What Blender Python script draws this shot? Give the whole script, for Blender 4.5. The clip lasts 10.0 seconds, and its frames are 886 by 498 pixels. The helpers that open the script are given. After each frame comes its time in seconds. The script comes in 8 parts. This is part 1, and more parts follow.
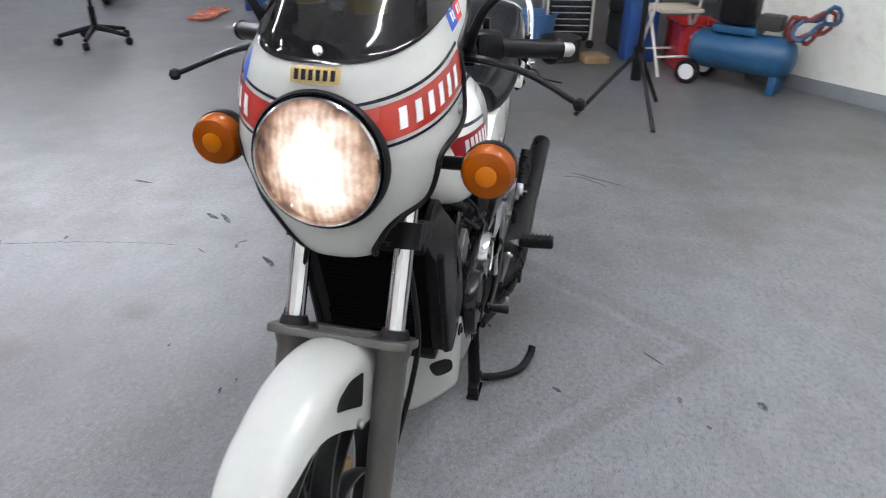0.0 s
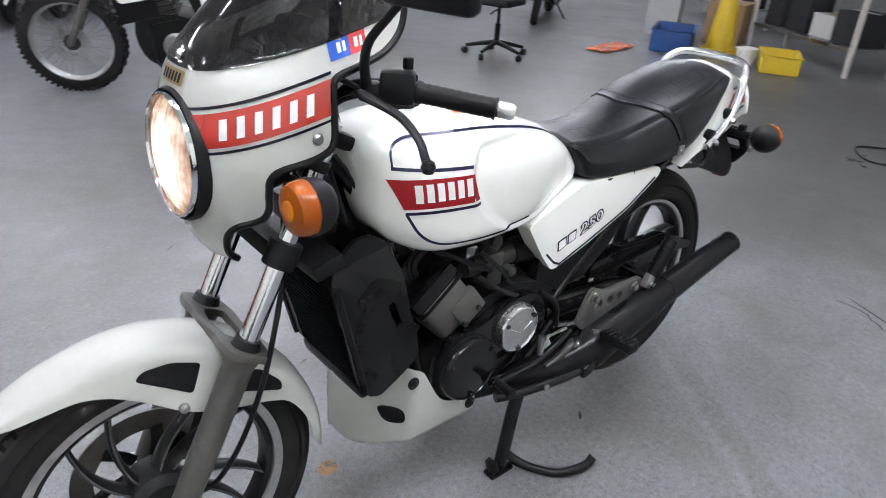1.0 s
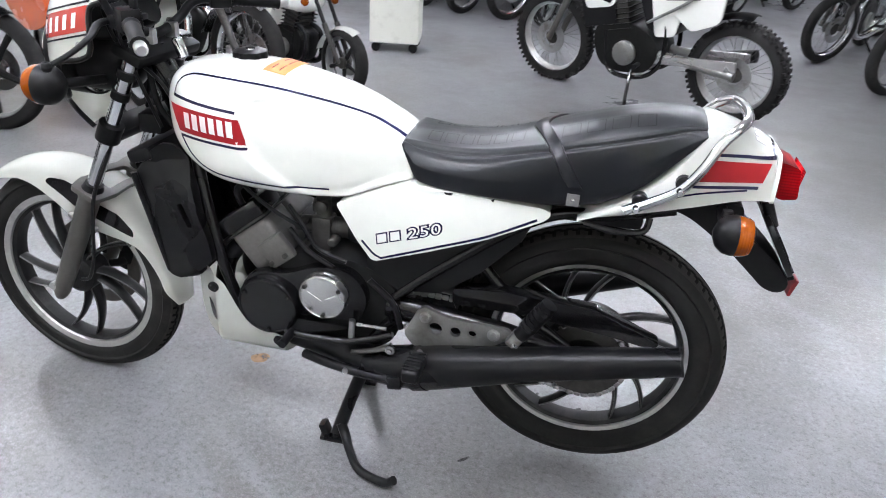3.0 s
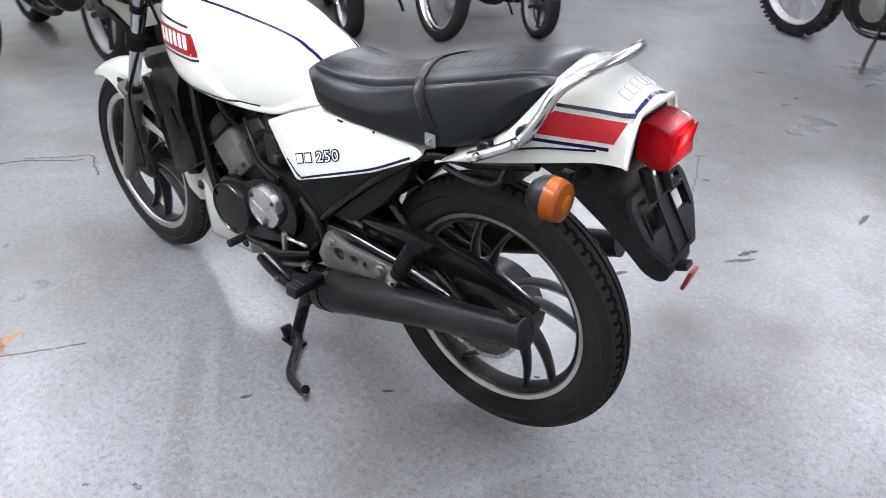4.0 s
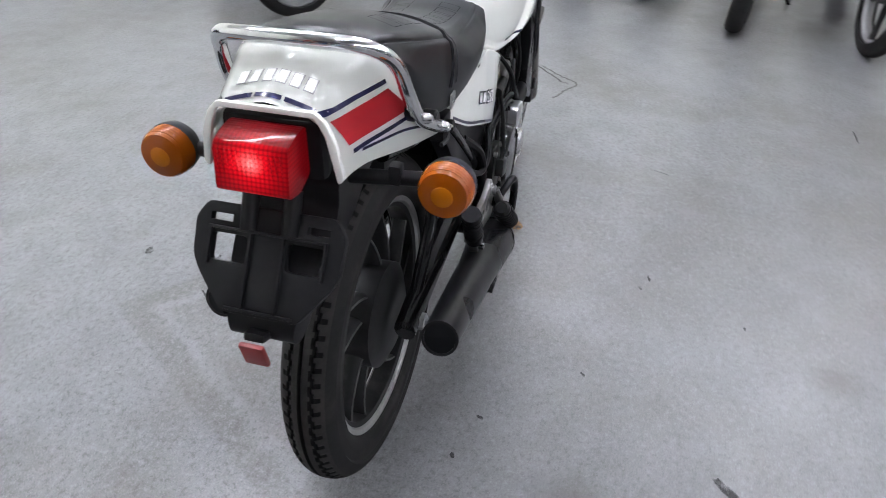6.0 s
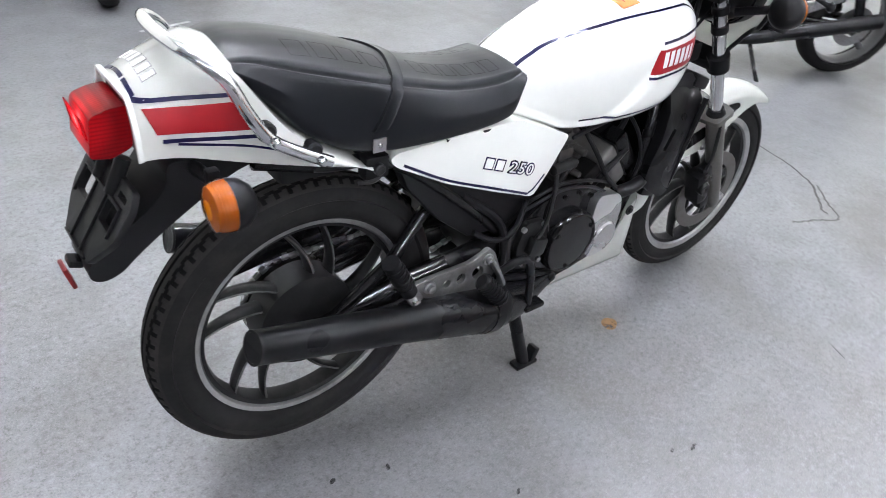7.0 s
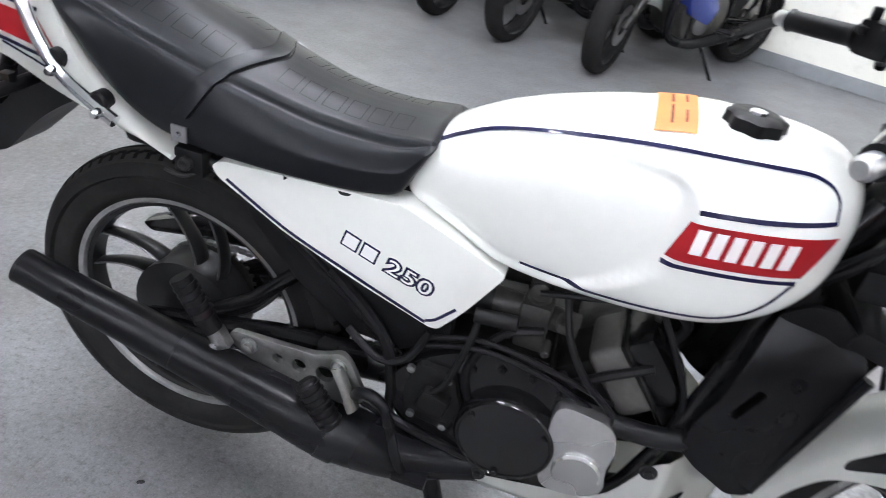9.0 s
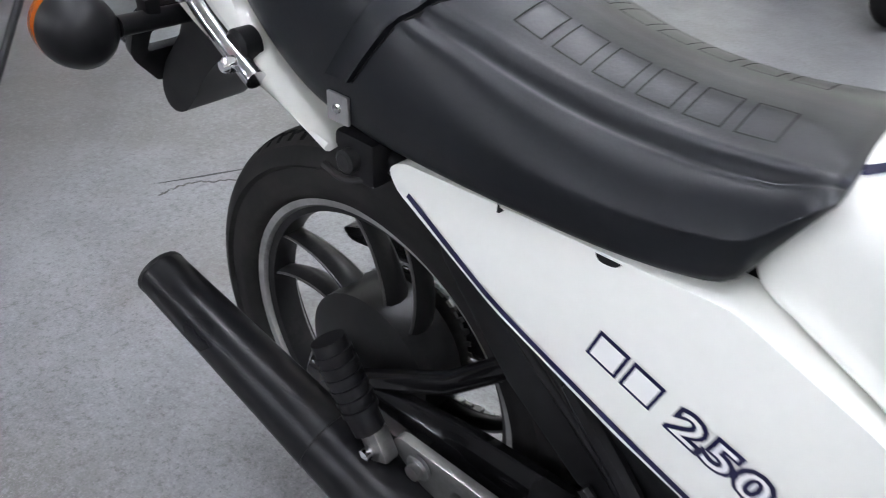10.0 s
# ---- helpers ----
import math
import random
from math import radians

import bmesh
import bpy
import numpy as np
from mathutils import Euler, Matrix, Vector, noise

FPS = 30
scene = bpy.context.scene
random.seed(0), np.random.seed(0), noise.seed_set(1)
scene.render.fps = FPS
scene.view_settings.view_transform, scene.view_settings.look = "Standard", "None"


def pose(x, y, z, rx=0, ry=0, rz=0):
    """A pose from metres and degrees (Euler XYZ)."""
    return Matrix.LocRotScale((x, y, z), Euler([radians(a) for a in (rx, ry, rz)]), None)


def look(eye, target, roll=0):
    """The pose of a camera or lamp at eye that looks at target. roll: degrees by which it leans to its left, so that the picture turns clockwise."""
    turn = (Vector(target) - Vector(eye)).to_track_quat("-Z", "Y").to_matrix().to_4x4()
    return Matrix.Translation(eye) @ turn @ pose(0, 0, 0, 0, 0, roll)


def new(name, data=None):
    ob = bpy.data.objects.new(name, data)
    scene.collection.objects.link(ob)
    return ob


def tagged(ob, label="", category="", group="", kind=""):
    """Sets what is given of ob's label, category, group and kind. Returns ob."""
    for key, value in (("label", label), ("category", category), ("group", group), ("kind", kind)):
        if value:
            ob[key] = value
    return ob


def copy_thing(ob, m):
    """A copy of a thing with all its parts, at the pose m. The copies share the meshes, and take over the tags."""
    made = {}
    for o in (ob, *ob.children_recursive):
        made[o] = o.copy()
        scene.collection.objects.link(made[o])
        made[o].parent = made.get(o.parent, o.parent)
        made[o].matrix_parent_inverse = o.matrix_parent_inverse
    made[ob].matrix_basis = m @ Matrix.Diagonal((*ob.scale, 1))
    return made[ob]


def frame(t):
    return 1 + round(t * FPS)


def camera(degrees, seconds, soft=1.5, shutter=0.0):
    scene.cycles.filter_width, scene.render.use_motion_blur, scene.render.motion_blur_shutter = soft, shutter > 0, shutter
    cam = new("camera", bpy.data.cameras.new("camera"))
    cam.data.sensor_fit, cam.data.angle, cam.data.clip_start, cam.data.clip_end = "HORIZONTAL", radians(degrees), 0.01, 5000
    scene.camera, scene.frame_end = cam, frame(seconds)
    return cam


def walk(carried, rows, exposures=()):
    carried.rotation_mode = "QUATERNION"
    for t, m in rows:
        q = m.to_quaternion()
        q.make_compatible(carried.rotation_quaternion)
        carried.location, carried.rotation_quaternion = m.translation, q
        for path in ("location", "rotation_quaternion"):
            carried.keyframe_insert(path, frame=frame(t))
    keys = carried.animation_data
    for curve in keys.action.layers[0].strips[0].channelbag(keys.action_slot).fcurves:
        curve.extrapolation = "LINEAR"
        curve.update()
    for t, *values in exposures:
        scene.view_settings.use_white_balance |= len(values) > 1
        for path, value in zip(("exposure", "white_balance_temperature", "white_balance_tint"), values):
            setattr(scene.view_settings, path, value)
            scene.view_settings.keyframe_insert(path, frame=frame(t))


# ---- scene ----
cam = camera(64.1, 10.0, soft=0.9, shutter=0.2)
PATH = [
    (0, (1.568, 0.382, 1.311), (-0.156, -0.002, 0.374), 0.8),
    (0.5, (1.357, 0.774, 1.326), (-0.19, -0.131, 0.439), 0.8),
    (1, (1.045, 1.053, 1.325), (-0.14, -0.29, 0.435), 3.8),
    (1.5, (0.703, 1.314, 1.341), (-0.056, -0.343, 0.517), 1.2),
    (2, (0.326, 1.482, 1.334), (-0.017, -0.323, 0.543), 2.5),
    (2.5, (-0.098, 1.535, 1.347), (-0.158, -0.279, 0.507), 4.4),
    (2.7, (-0.293, 1.547, 1.348), (-0.179, -0.255, 0.49), 4.3),
    (3.8, (-1.172, 1.166, 1.357), (-0.284, -0.246, 0.255), -0.1),
    (4, (-1.342, 1.117, 1.336), (-0.296, -0.211, 0.268), -0.0),
    (4.5, (-1.597, 0.783, 1.285), (-0.267, -0.236, 0.192), -0.6),
    (5, (-1.752, 0.378, 1.281), (-0.216, -0.233, 0.156), -1.6),
    (5.5, (-1.794, -0.027, 1.281), (-0.153, -0.116, 0.141), -1.0),
    (5.7, (-1.744, -0.188, 1.256), (-0.104, -0.067, 0.118), -0.4),
    (6.8, (-1.323, -0.956, 1.308), (-0.094, 0.161, 0.195), 6.3),
    (7, (-1.172, -1.05, 1.333), (-0.075, 0.191, 0.212), 7.2),
    (7.5, (-0.787, -1.241, 1.345), (-0.022, 0.289, 0.308), 6.3),
    (8, (-0.429, -1.283, 1.354), (-0.047, 0.396, 0.336), 8.0),
    (8.5, (-0.134, -1.166, 1.337), (0.008, 0.55, 0.321), 8.3),
    (9, (0.044, -0.98, 1.26), (-0.279, 0.68, 0.192), 10.1),
    (9.5, (-0.008, -0.734, 1.137), (-0.701, 0.801, 0.059), 8.0),
    (10, (-0.119, -0.508, 1.045), (-1.14, 0.751, -0.127), 3.6),
]

walk(cam, [(t, look(eye, target, roll)) for t, eye, target, roll in PATH],
     [(0.0, 1.11), (0.5, 1.04), (1.0, 1.22), (1.5, 1.34), (2.5, 1.46), (4.0, 1.70), (4.5, 1.57), (5.0, 1.48), (5.5, 1.28), (7.0, 1.65), (7.5, 1.86), (8, 1.82), (8.5, 1.62), (9, 1.45), (9.5, 1.32), (10, 1.38)])

# ---- world and light ----
world = bpy.data.worlds.new("world")
scene.world = world
world.use_nodes = True
wn = world.node_tree
sky = wn.nodes.new("ShaderNodeTexSky")
sky.sky_type = "NISHITA"
sky.sun_disc = False
sky.sun_elevation, sky.sun_rotation = radians(40), radians(200)
wn.links.new(sky.outputs[0], wn.nodes["Background"].inputs[0])
wn.nodes["Background"].inputs[1].default_value = 0.08

CEILING_Z = 4.2


# ---- materials ----
def nodes_of(name):
    m = bpy.data.materials.new(name)
    m.use_nodes = True
    nt = m.node_tree
    return m, nt, nt.nodes["Principled BSDF"]


def ramp(nt, fac, stops):
    r = nt.nodes.new("ShaderNodeValToRGB")
    el = r.color_ramp.elements
    while len(el) < len(stops):
        el.new(0.5)
    for e, (p, c) in zip(el, stops):
        e.position = p
        e.color = (*c, 1) if len(c) == 3 else c
    nt.links.new(fac, r.inputs[0])
    return r.outputs[0]


def noise_tex(nt, scale, detail=4.0, rough=0.55, vec=None, dim="3D"):
    n = nt.nodes.new("ShaderNodeTexNoise")
    n.inputs["Scale"].default_value = scale
    n.inputs["Detail"].default_value = detail
    n.inputs["Roughness"].default_value = rough
    if vec is not None:
        nt.links.new(vec, n.inputs["Vector"])
    return n.outputs[0]


def coords(nt, kind="Object"):
    return nt.nodes.new("ShaderNodeTexCoord").outputs[kind]


def mix(nt, fac, a, b, mode="MIX"):
    m = nt.nodes.new("ShaderNodeMix")
    m.data_type = "RGBA"
    m.blend_type = mode
    for sock, v in ((m.inputs[0], fac), (m.inputs[6], a), (m.inputs[7], b)):
        if isinstance(v, bpy.types.NodeSocket):
            nt.links.new(v, sock)
        elif isinstance(v, (int, float)):
            sock.default_value = v
        else:
            sock.default_value = (*v, 1)
    return m.outputs[2]


def bump(nt, bsdf, height, strength=0.2, dist=0.002):
    b = nt.nodes.new("ShaderNodeBump")
    b.inputs["Strength"].default_value = strength
    b.inputs["Distance"].default_value = dist
    nt.links.new(height, b.inputs["Height"])
    nt.links.new(b.outputs[0], bsdf.inputs["Normal"])


def surface(name, col, rough=0.5, metal=0.0, vary=0.12, grain=40.0, bump_s=0.08, coat=0.0, dirt=None, rvary=0.12, spec=0.5, bump_d=0.001):
    """A painted, moulded or metal surface: base colour with broad and fine variation, uneven gloss and fine relief."""
    m, nt, b = nodes_of(name)
    if max(col) < 0.06:
        spec = 0.17
    vec = coords(nt)
    fine = noise_tex(nt, grain, 5, 0.6, vec)
    broad = noise_tex(nt, 3.5, 3, 0.5, vec)
    lo = tuple(c * (1 - vary) for c in col)
    hi = tuple(min(1, c * (1 + vary * 0.7)) for c in col)
    c1 = ramp(nt, fine, [(0.3, lo), (0.7, hi)])
    c2 = ramp(nt, broad, [(0.35, tuple(c * (1 - vary * 0.6) for c in col)), (0.65, col)])
    out = mix(nt, 0.5, c1, c2)
    if dirt:
        d = noise_tex(nt, 9.0, 6, 0.7, vec)
        f = ramp(nt, d, [(0.52, (0, 0, 0)), (0.72, (1, 1, 1))])
        out = mix(nt, f, out, dirt)
    nt.links.new(out, b.inputs["Base Color"])
    rr = ramp(nt, broad, [(0.3, (max(0, rough - rvary),) * 3), (0.7, (min(1, rough + rvary),) * 3)])
    nt.links.new(rr, b.inputs["Roughness"])
    b.inputs["Metallic"].default_value = metal
    b.inputs["Specular IOR Level"].default_value = spec
    b.inputs["Coat Weight"].default_value = coat
    b.inputs["Coat Roughness"].default_value = 0.06
    if bump_s:
        bump(nt, b, fine, bump_s, bump_d)
    return m


def lamp_glass(name, col, glow, strength, rough=0.15):
    m, nt, b = nodes_of(name)
    vec = coords(nt)
    w = nt.nodes.new("ShaderNodeTexWave")
    w.inputs["Scale"].default_value = 60
    nt.links.new(vec, w.inputs["Vector"])
    n = noise_tex(nt, 30, 2, 0.5, vec)
    c = mix(nt, n, tuple(x * 0.7 for x in col), col)
    nt.links.new(c, b.inputs["Base Color"])
    b.inputs["Roughness"].default_value = rough
    b.inputs["Coat Weight"].default_value = 0.15
    b.inputs["Specular IOR Level"].default_value = 0.2
    bump(nt, b, w.outputs[0], 0.12, 0.001)
    if strength:
        b.inputs["Emission Color"].default_value = (*glow, 1)
        b.inputs["Emission Strength"].default_value = strength
    return m


WHITE = surface("white_paint", (0.82, 0.83, 0.782), 0.2, 0, 0.03, 60, 0.01, coat=0.7, rvary=0.06)
RED = surface("red_stripe", (0.29, 0.009, 0.014), 0.34, 0, 0.06, 60, 0.01, spec=0.2)
ORANGE_RED = surface("fairing_stripe", (0.40, 0.026, 0.016), 0.25, 0, 0.06, 60, 0.01, coat=0.5)
NAVY = surface("navy_pinstripe", (0.009, 0.009, 0.042), 0.25, 0, 0.1, 60, 0.0, coat=0.5)
INK = surface("dark_pinstripe", (0.006, 0.006, 0.016), 0.25, 0, 0.1, 60, 0.0, coat=0.4)
FAINT_MARK = surface("faint_grey_outline", (0.36, 0.36, 0.36), 0.3, 0, 0.1, 60, 0.0)
DECAL_WHITE = surface("decal_white", (0.8, 0.8, 0.78), 0.3, 0, 0.04, 60, 0.0)
VINYL = surface("black_vinyl", (0.0070, 0.0078, 0.0098), 0.34, 0, 0.2, 260, 0.16, rvary=0.06, bump_d=0.0006)
RUBBER = surface("tyre_rubber", (0.013, 0.0125, 0.0125), 0.75, 0, 0.25, 90, 0.15, dirt=(0.021, 0.0195, 0.0185))
TREAD = surface("worn_tread", (0.024, 0.0225, 0.0215), 0.8, 0, 0.3, 120, 0.2, dirt=(0.034, 0.031, 0.029))
# shade inside the tread grooves and silencer bore, put in as near-black colour
RECESS_SHADE = surface("recess_shade", (0.004, 0.004, 0.004), 0.9, 0, 0.1, 60, 0.0)
VINYL.node_tree.nodes["Principled BSDF"].inputs["Specular IOR Level"].default_value = 0.21
SOFT_BLACK = surface("black_plastic", (0.0074, 0.0074, 0.0083), 0.40, 0, 0.2, 80, 0.08, dirt=(0.010, 0.0097, 0.009))
BLACK_PAINT = surface("black_enamel", (0.006, 0.006, 0.0065), 0.22, 0, 0.2, 50, 0.04, coat=0.3)
SHROUD_BLACK = surface("glossy_black_plastic", (0.0055, 0.0055, 0.0062), 0.30, 0, 0.2, 80, 0.05, dirt=(0.009, 0.0088, 0.008))
MATT_BLACK = surface("matt_black_exhaust", (0.0068, 0.0070, 0.0080), 0.31, 0.0, 0.25, 60, 0.08, dirt=(0.012, 0.0105, 0.010))
CHROME = surface("chrome", (0.75, 0.76, 0.78), 0.08, 1, 0.04, 60, 0.0, rvary=0.04)
STEEL = surface("worn_steel", (0.45, 0.45, 0.45), 0.35, 1, 0.15, 70, 0.1, dirt=(0.2, 0.18, 0.16))
ALU = surface("cast_aluminium", (0.27, 0.27, 0.262), 0.45, 0.85, 0.2, 120, 0.25, dirt=(0.16, 0.15, 0.14))
DULL_ALU = surface("oxidised_aluminium", (0.055, 0.053, 0.05), 0.5, 0.4, 0.3, 90, 0.25, dirt=(0.10, 0.095, 0.09))
GREY_FORK = surface("grey_fork_paint", (0.092, 0.088, 0.081), 0.42, 0.3, 0.18, 90, 0.12, dirt=(0.075, 0.070, 0.062))
RIM_SILVER = surface("machined_rim", (0.5, 0.5, 0.49), 0.35, 0.9, 0.15, 150, 0.12, dirt=(0.3, 0.29, 0.28))
GUNMETAL = surface("dark_wheel_paint", (0.016, 0.016, 0.0165), 0.4, 0.15, 0.2, 90, 0.1, dirt=(0.035, 0.034, 0.033))
ENGINE = surface("dirty_engine", (0.009, 0.009, 0.0088), 0.42, 0.1, 0.4, 60, 0.3, dirt=(0.005, 0.0047, 0.0043))
SPOKE_EDGE = surface("pale_spoke_edge", (0.10, 0.10, 0.098), 0.4, 0.4, 0.2, 90, 0.1)
CYL_ALU = surface("bare_cylinder", (0.115, 0.11, 0.104), 0.5, 0.4, 0.25, 90, 0.2, dirt=(0.09, 0.085, 0.078))
COVER_SILVER = surface("polished_cover", (0.62, 0.62, 0.62), 0.3, 0.95, 0.08, 120, 0.08)
DISC = surface("brake_disc", (0.15, 0.142, 0.132), 0.42, 0.75, 0.2, 150, 0.1, dirt=(0.09, 0.075, 0.06))
BRASS = surface("gold_badge", (0.45, 0.33, 0.14), 0.35, 0.8, 0.15, 120, 0.05)
AMBER = lamp_glass("amber_lens", (0.28, 0.058, 0.0008), (1, 0.4, 0.05), 0, 0.24)
AMBER_CORE = lamp_glass("amber_lens_centre", (0.48, 0.135, 0.002), (1, 0.4, 0.05), 0)
TAIL_RED = lamp_glass("tail_lamp_lens", (0.06, 0.001, 0.002), (1.0, 0.010, 0.022), 0.10, 0.3)
TAIL_RED.node_tree.nodes["Principled BSDF"].inputs["Specular IOR Level"].default_value = 0.05
nt = TAIL_RED.node_tree
geo = nt.nodes.new("ShaderNodeNewGeometry").outputs["Position"]
dist = nt.nodes.new("ShaderNodeVectorMath")
dist.operation = "DISTANCE"
dist.inputs[1].default_value = (-0.98, 0.0, 0.858)
nt.links.new(geo, dist.inputs[0])
glow = ramp(nt, dist.outputs["Value"], [(0.0, (1.1,) * 3), (0.018, (0.42,) * 3), (0.04, (0.17,) * 3), (0.065, (0.04,) * 3)])
for way in ("Y", "Z"):
    w = nt.nodes.new("ShaderNodeTexWave")
    w.bands_direction = way
    w.inputs["Scale"].default_value = 52
    nt.links.new(coords(nt), w.inputs["Vector"])
    glow = mix(nt, 0.6, glow, ramp(nt, w.outputs[0], [(0.1, (0.25,) * 3), (0.6, (1.0,) * 3)]), "MULTIPLY")
nt.links.new(glow, nt.nodes["Principled BSDF"].inputs["Emission Strength"])
nt.links.new(ramp(nt, dist.outputs["Value"], [(0.0, (1.0, 0.34, 0.32)), (0.009, (1.0, 0.10, 0.11)), (0.020, (1.0, 0.006, 0.018))]), nt.nodes["Principled BSDF"].inputs["Emission Color"])
TAG = surface("orange_tag", (0.60, 0.20, 0.045), 0.6, 0, 0.05, 40, 0.05)


# ---- mesh helpers ----
def part(name, bm, material, parent=None, label="", sharp=38, recalc=True):
    """Links a bmesh as one mesh object under a thing or a part."""
    if recalc:
        bmesh.ops.recalc_face_normals(bm, faces=bm.faces)
    me = bpy.data.meshes.new(name)
    bm.to_mesh(me)
    bm.free()
    me.materials.append(material)
    me.polygons.foreach_set("use_smooth", [True] * len(me.polygons))
    me.set_sharp_from_angle(angle=radians(sharp))
    ob = new(name, me)
    ob.parent = parent
    if label:
        tagged(ob, label)
    return ob


def thing(name, label, category, group="", at=(0, 0, 0)):
    ob = new(name)
    ob.location = at
    ob.empty_display_size = 0.1
    return tagged(ob, label, category, group)


def catmull(points, n):
    """A smooth curve through the points, n samples."""
    p = [Vector(q) for q in points]
    p = [2 * p[0] - p[1]] + p + [2 * p[-1] - p[-2]]
    out = []
    segs = len(p) - 3
    for i in range(n):
        u = i / (n - 1) * segs
        k = min(int(u), segs - 1)
        t = u - k
        a, b, c, d = p[k:k + 4]
        out.append(0.5 * ((2 * b) + (c - a) * t + (2 * a - 5 * b + 4 * c - d) * t * t + (3 * b - a - 3 * c + d) * t ** 3))
    return out


def skin(bm, rings, close=True, caps=True):
    """Joins rings of equal count with quads."""
    vs = [[bm.verts.new(p) for p in r] for r in rings]
    n = len(rings[0])
    for a, b in zip(vs, vs[1:]):
        for i in range(n if close else n - 1):
            j = (i + 1) % n
            bm.faces.new((a[i], a[j], b[j], b[i]))
    if caps and close:
        bm.faces.new(vs[0])
        bm.faces.new(vs[-1])
    return vs


def tube(bm, points, radius, segs=12, smooth=0, flat=1.0, up=(0, 0, 1)):
    """A round bar along the points; radius one number or one a point; flat squeezes it."""
    pts = [Vector(p) for p in points]
    if smooth:
        rad = radius if isinstance(radius, (int, float)) else [r.x for r in catmull([(q, 0, 0) for q in radius], smooth)]
        pts = catmull(pts, smooth)
        radius = rad
    rings = []
    side = None
    for i, p in enumerate(pts):
        d = (pts[min(i + 1, len(pts) - 1)] - pts[max(i - 1, 0)]).normalized()
        if side is None:
            side = d.cross(Vector(up))
            if side.length < 1e-3:
                side = d.cross(Vector((1, 0, 0)))
        side = (side - d * side.dot(d)).normalized()
        top = side.cross(d)
        r = radius if isinstance(radius, (int, float)) else radius[i]
        rings.append([p + r * (math.cos(a) * side + flat * math.sin(a) * top) for a in (2 * math.pi * k / segs for k in range(segs))])
    skin(bm, rings)
    return bm


def lathe(bm, profile, segs=32, m=None):
    """Turns a profile of (radius, height) round the local z axis, then places it by m."""
    m = m or Matrix.Identity(4)
    rings = [[m @ Vector((r * math.cos(a), r * math.sin(a), h)) for a in (2 * math.pi * k / segs for k in range(segs))] for r, h in profile]
    skin(bm, rings, caps=False)
    vs = [v for v in bm.verts]
    k = len(profile) * segs
    base = vs[-k:]
    if profile[0][0] > 1e-5:
        bm.faces.new(base[:segs])
    if profile[-1][0] > 1e-5:
        bm.faces.new(base[-segs:])
    return bm


def ring_lathe(bm, profile, segs=64, m=None):
    """As lathe, with a closed profile: a ring."""
    m = m or Matrix.Identity(4)
    rings = [[m @ Vector((r * math.cos(a), r * math.sin(a), h)) for r, h in profile] for a in (2 * math.pi * k / segs for k in range(segs))]
    vs = [[bm.verts.new(p) for p in r] for r in rings]
    n = len(profile)
    for k in range(segs):
        a, b = vs[k], vs[(k + 1) % segs]
        for i in range(n):
            bm.faces.new((a[i], a[(i + 1) % n], b[(i + 1) % n], b[i]))
    return bm


def axis_y(x, y, z):
    """The frame of a thing turned about the sideways axis at a place: local z points to +y."""
    return Matrix.Translation((x, y, z)) @ Matrix.Rotation(radians(-90), 4, "X")


def box(bm, size, m=None, bevel=0.0, segs=2):
    new_b = bmesh.new()
    bmesh.ops.create_cube(new_b, size=1, matrix=Matrix.Diagonal((*size, 1)))
    if bevel:
        bmesh.ops.bevel(new_b, geom=new_b.edges[:], offset=bevel, segments=segs, profile=0.6, affect="EDGES")
    join(bm, new_b, m or Matrix.Identity(4))
    return bm


def join(bm, other, m=Matrix.Identity(4)):
    mp = {v: bm.verts.new(m @ v.co) for v in other.verts}
    for f in other.faces:
        try:
            bm.faces.new([mp[v] for v in f.verts])
        except ValueError:
            pass
    other.free()


def plate(bm, outline, y0, y1, bevel=0.0, m=None, segs=2, holes=()):
    """A flat piece with an outline in x and z, from y0 to y1, with rounded rims; holes are outlines too."""
    b = bmesh.new()
    loops = [list(outline)] + [list(h) for h in holes]
    edges = []
    for lp in loops:
        vs = [b.verts.new((p[0], y0, p[1])) for p in lp]
        edges += [b.edges.new((vs[i], vs[(i + 1) % len(vs)])) for i in range(len(vs))]
    bmesh.ops.triangle_fill(b, use_beauty=True, use_dissolve=False, edges=edges)
    r = bmesh.ops.extrude_face_region(b, geom=b.faces[:])
    moved = [g for g in r["geom"] if isinstance(g, bmesh.types.BMVert)]
    bmesh.ops.translate(b, verts=moved, vec=(0, y1 - y0, 0))
    bmesh.ops.recalc_face_normals(b, faces=b.faces)
    if bevel:
        rim = [e for e in b.edges if len(e.link_faces) == 2 and e.calc_face_angle(0) > 0.9 and abs(e.verts[0].co.y - e.verts[1].co.y) < 1e-6]
        bmesh.ops.bevel(b, geom=rim, offset=bevel, segments=segs, profile=0.6, affect="EDGES", clamp_overlap=True)
    join(bm, b, m or Matrix.Identity(4))
    return bm


def smooth_outline(points, n=48):
    """A closed smooth outline through the points (x, z)."""
    p = [Vector((a, 0, b)) for a, b in points]
    k = len(p)
    out = []
    for i in range(n):
        u = i / n * k
        j = int(u)
        t = u - j
        a, b, c, d = p[(j - 1) % k], p[j % k], p[(j + 1) % k], p[(j + 2) % k]
        q = 0.5 * ((2 * b) + (c - a) * t + (2 * a - 5 * b + 4 * c - d) * t * t + (3 * b - a - 3 * c + d) * t ** 3)
        out.append((q.x, q.z))
    return out


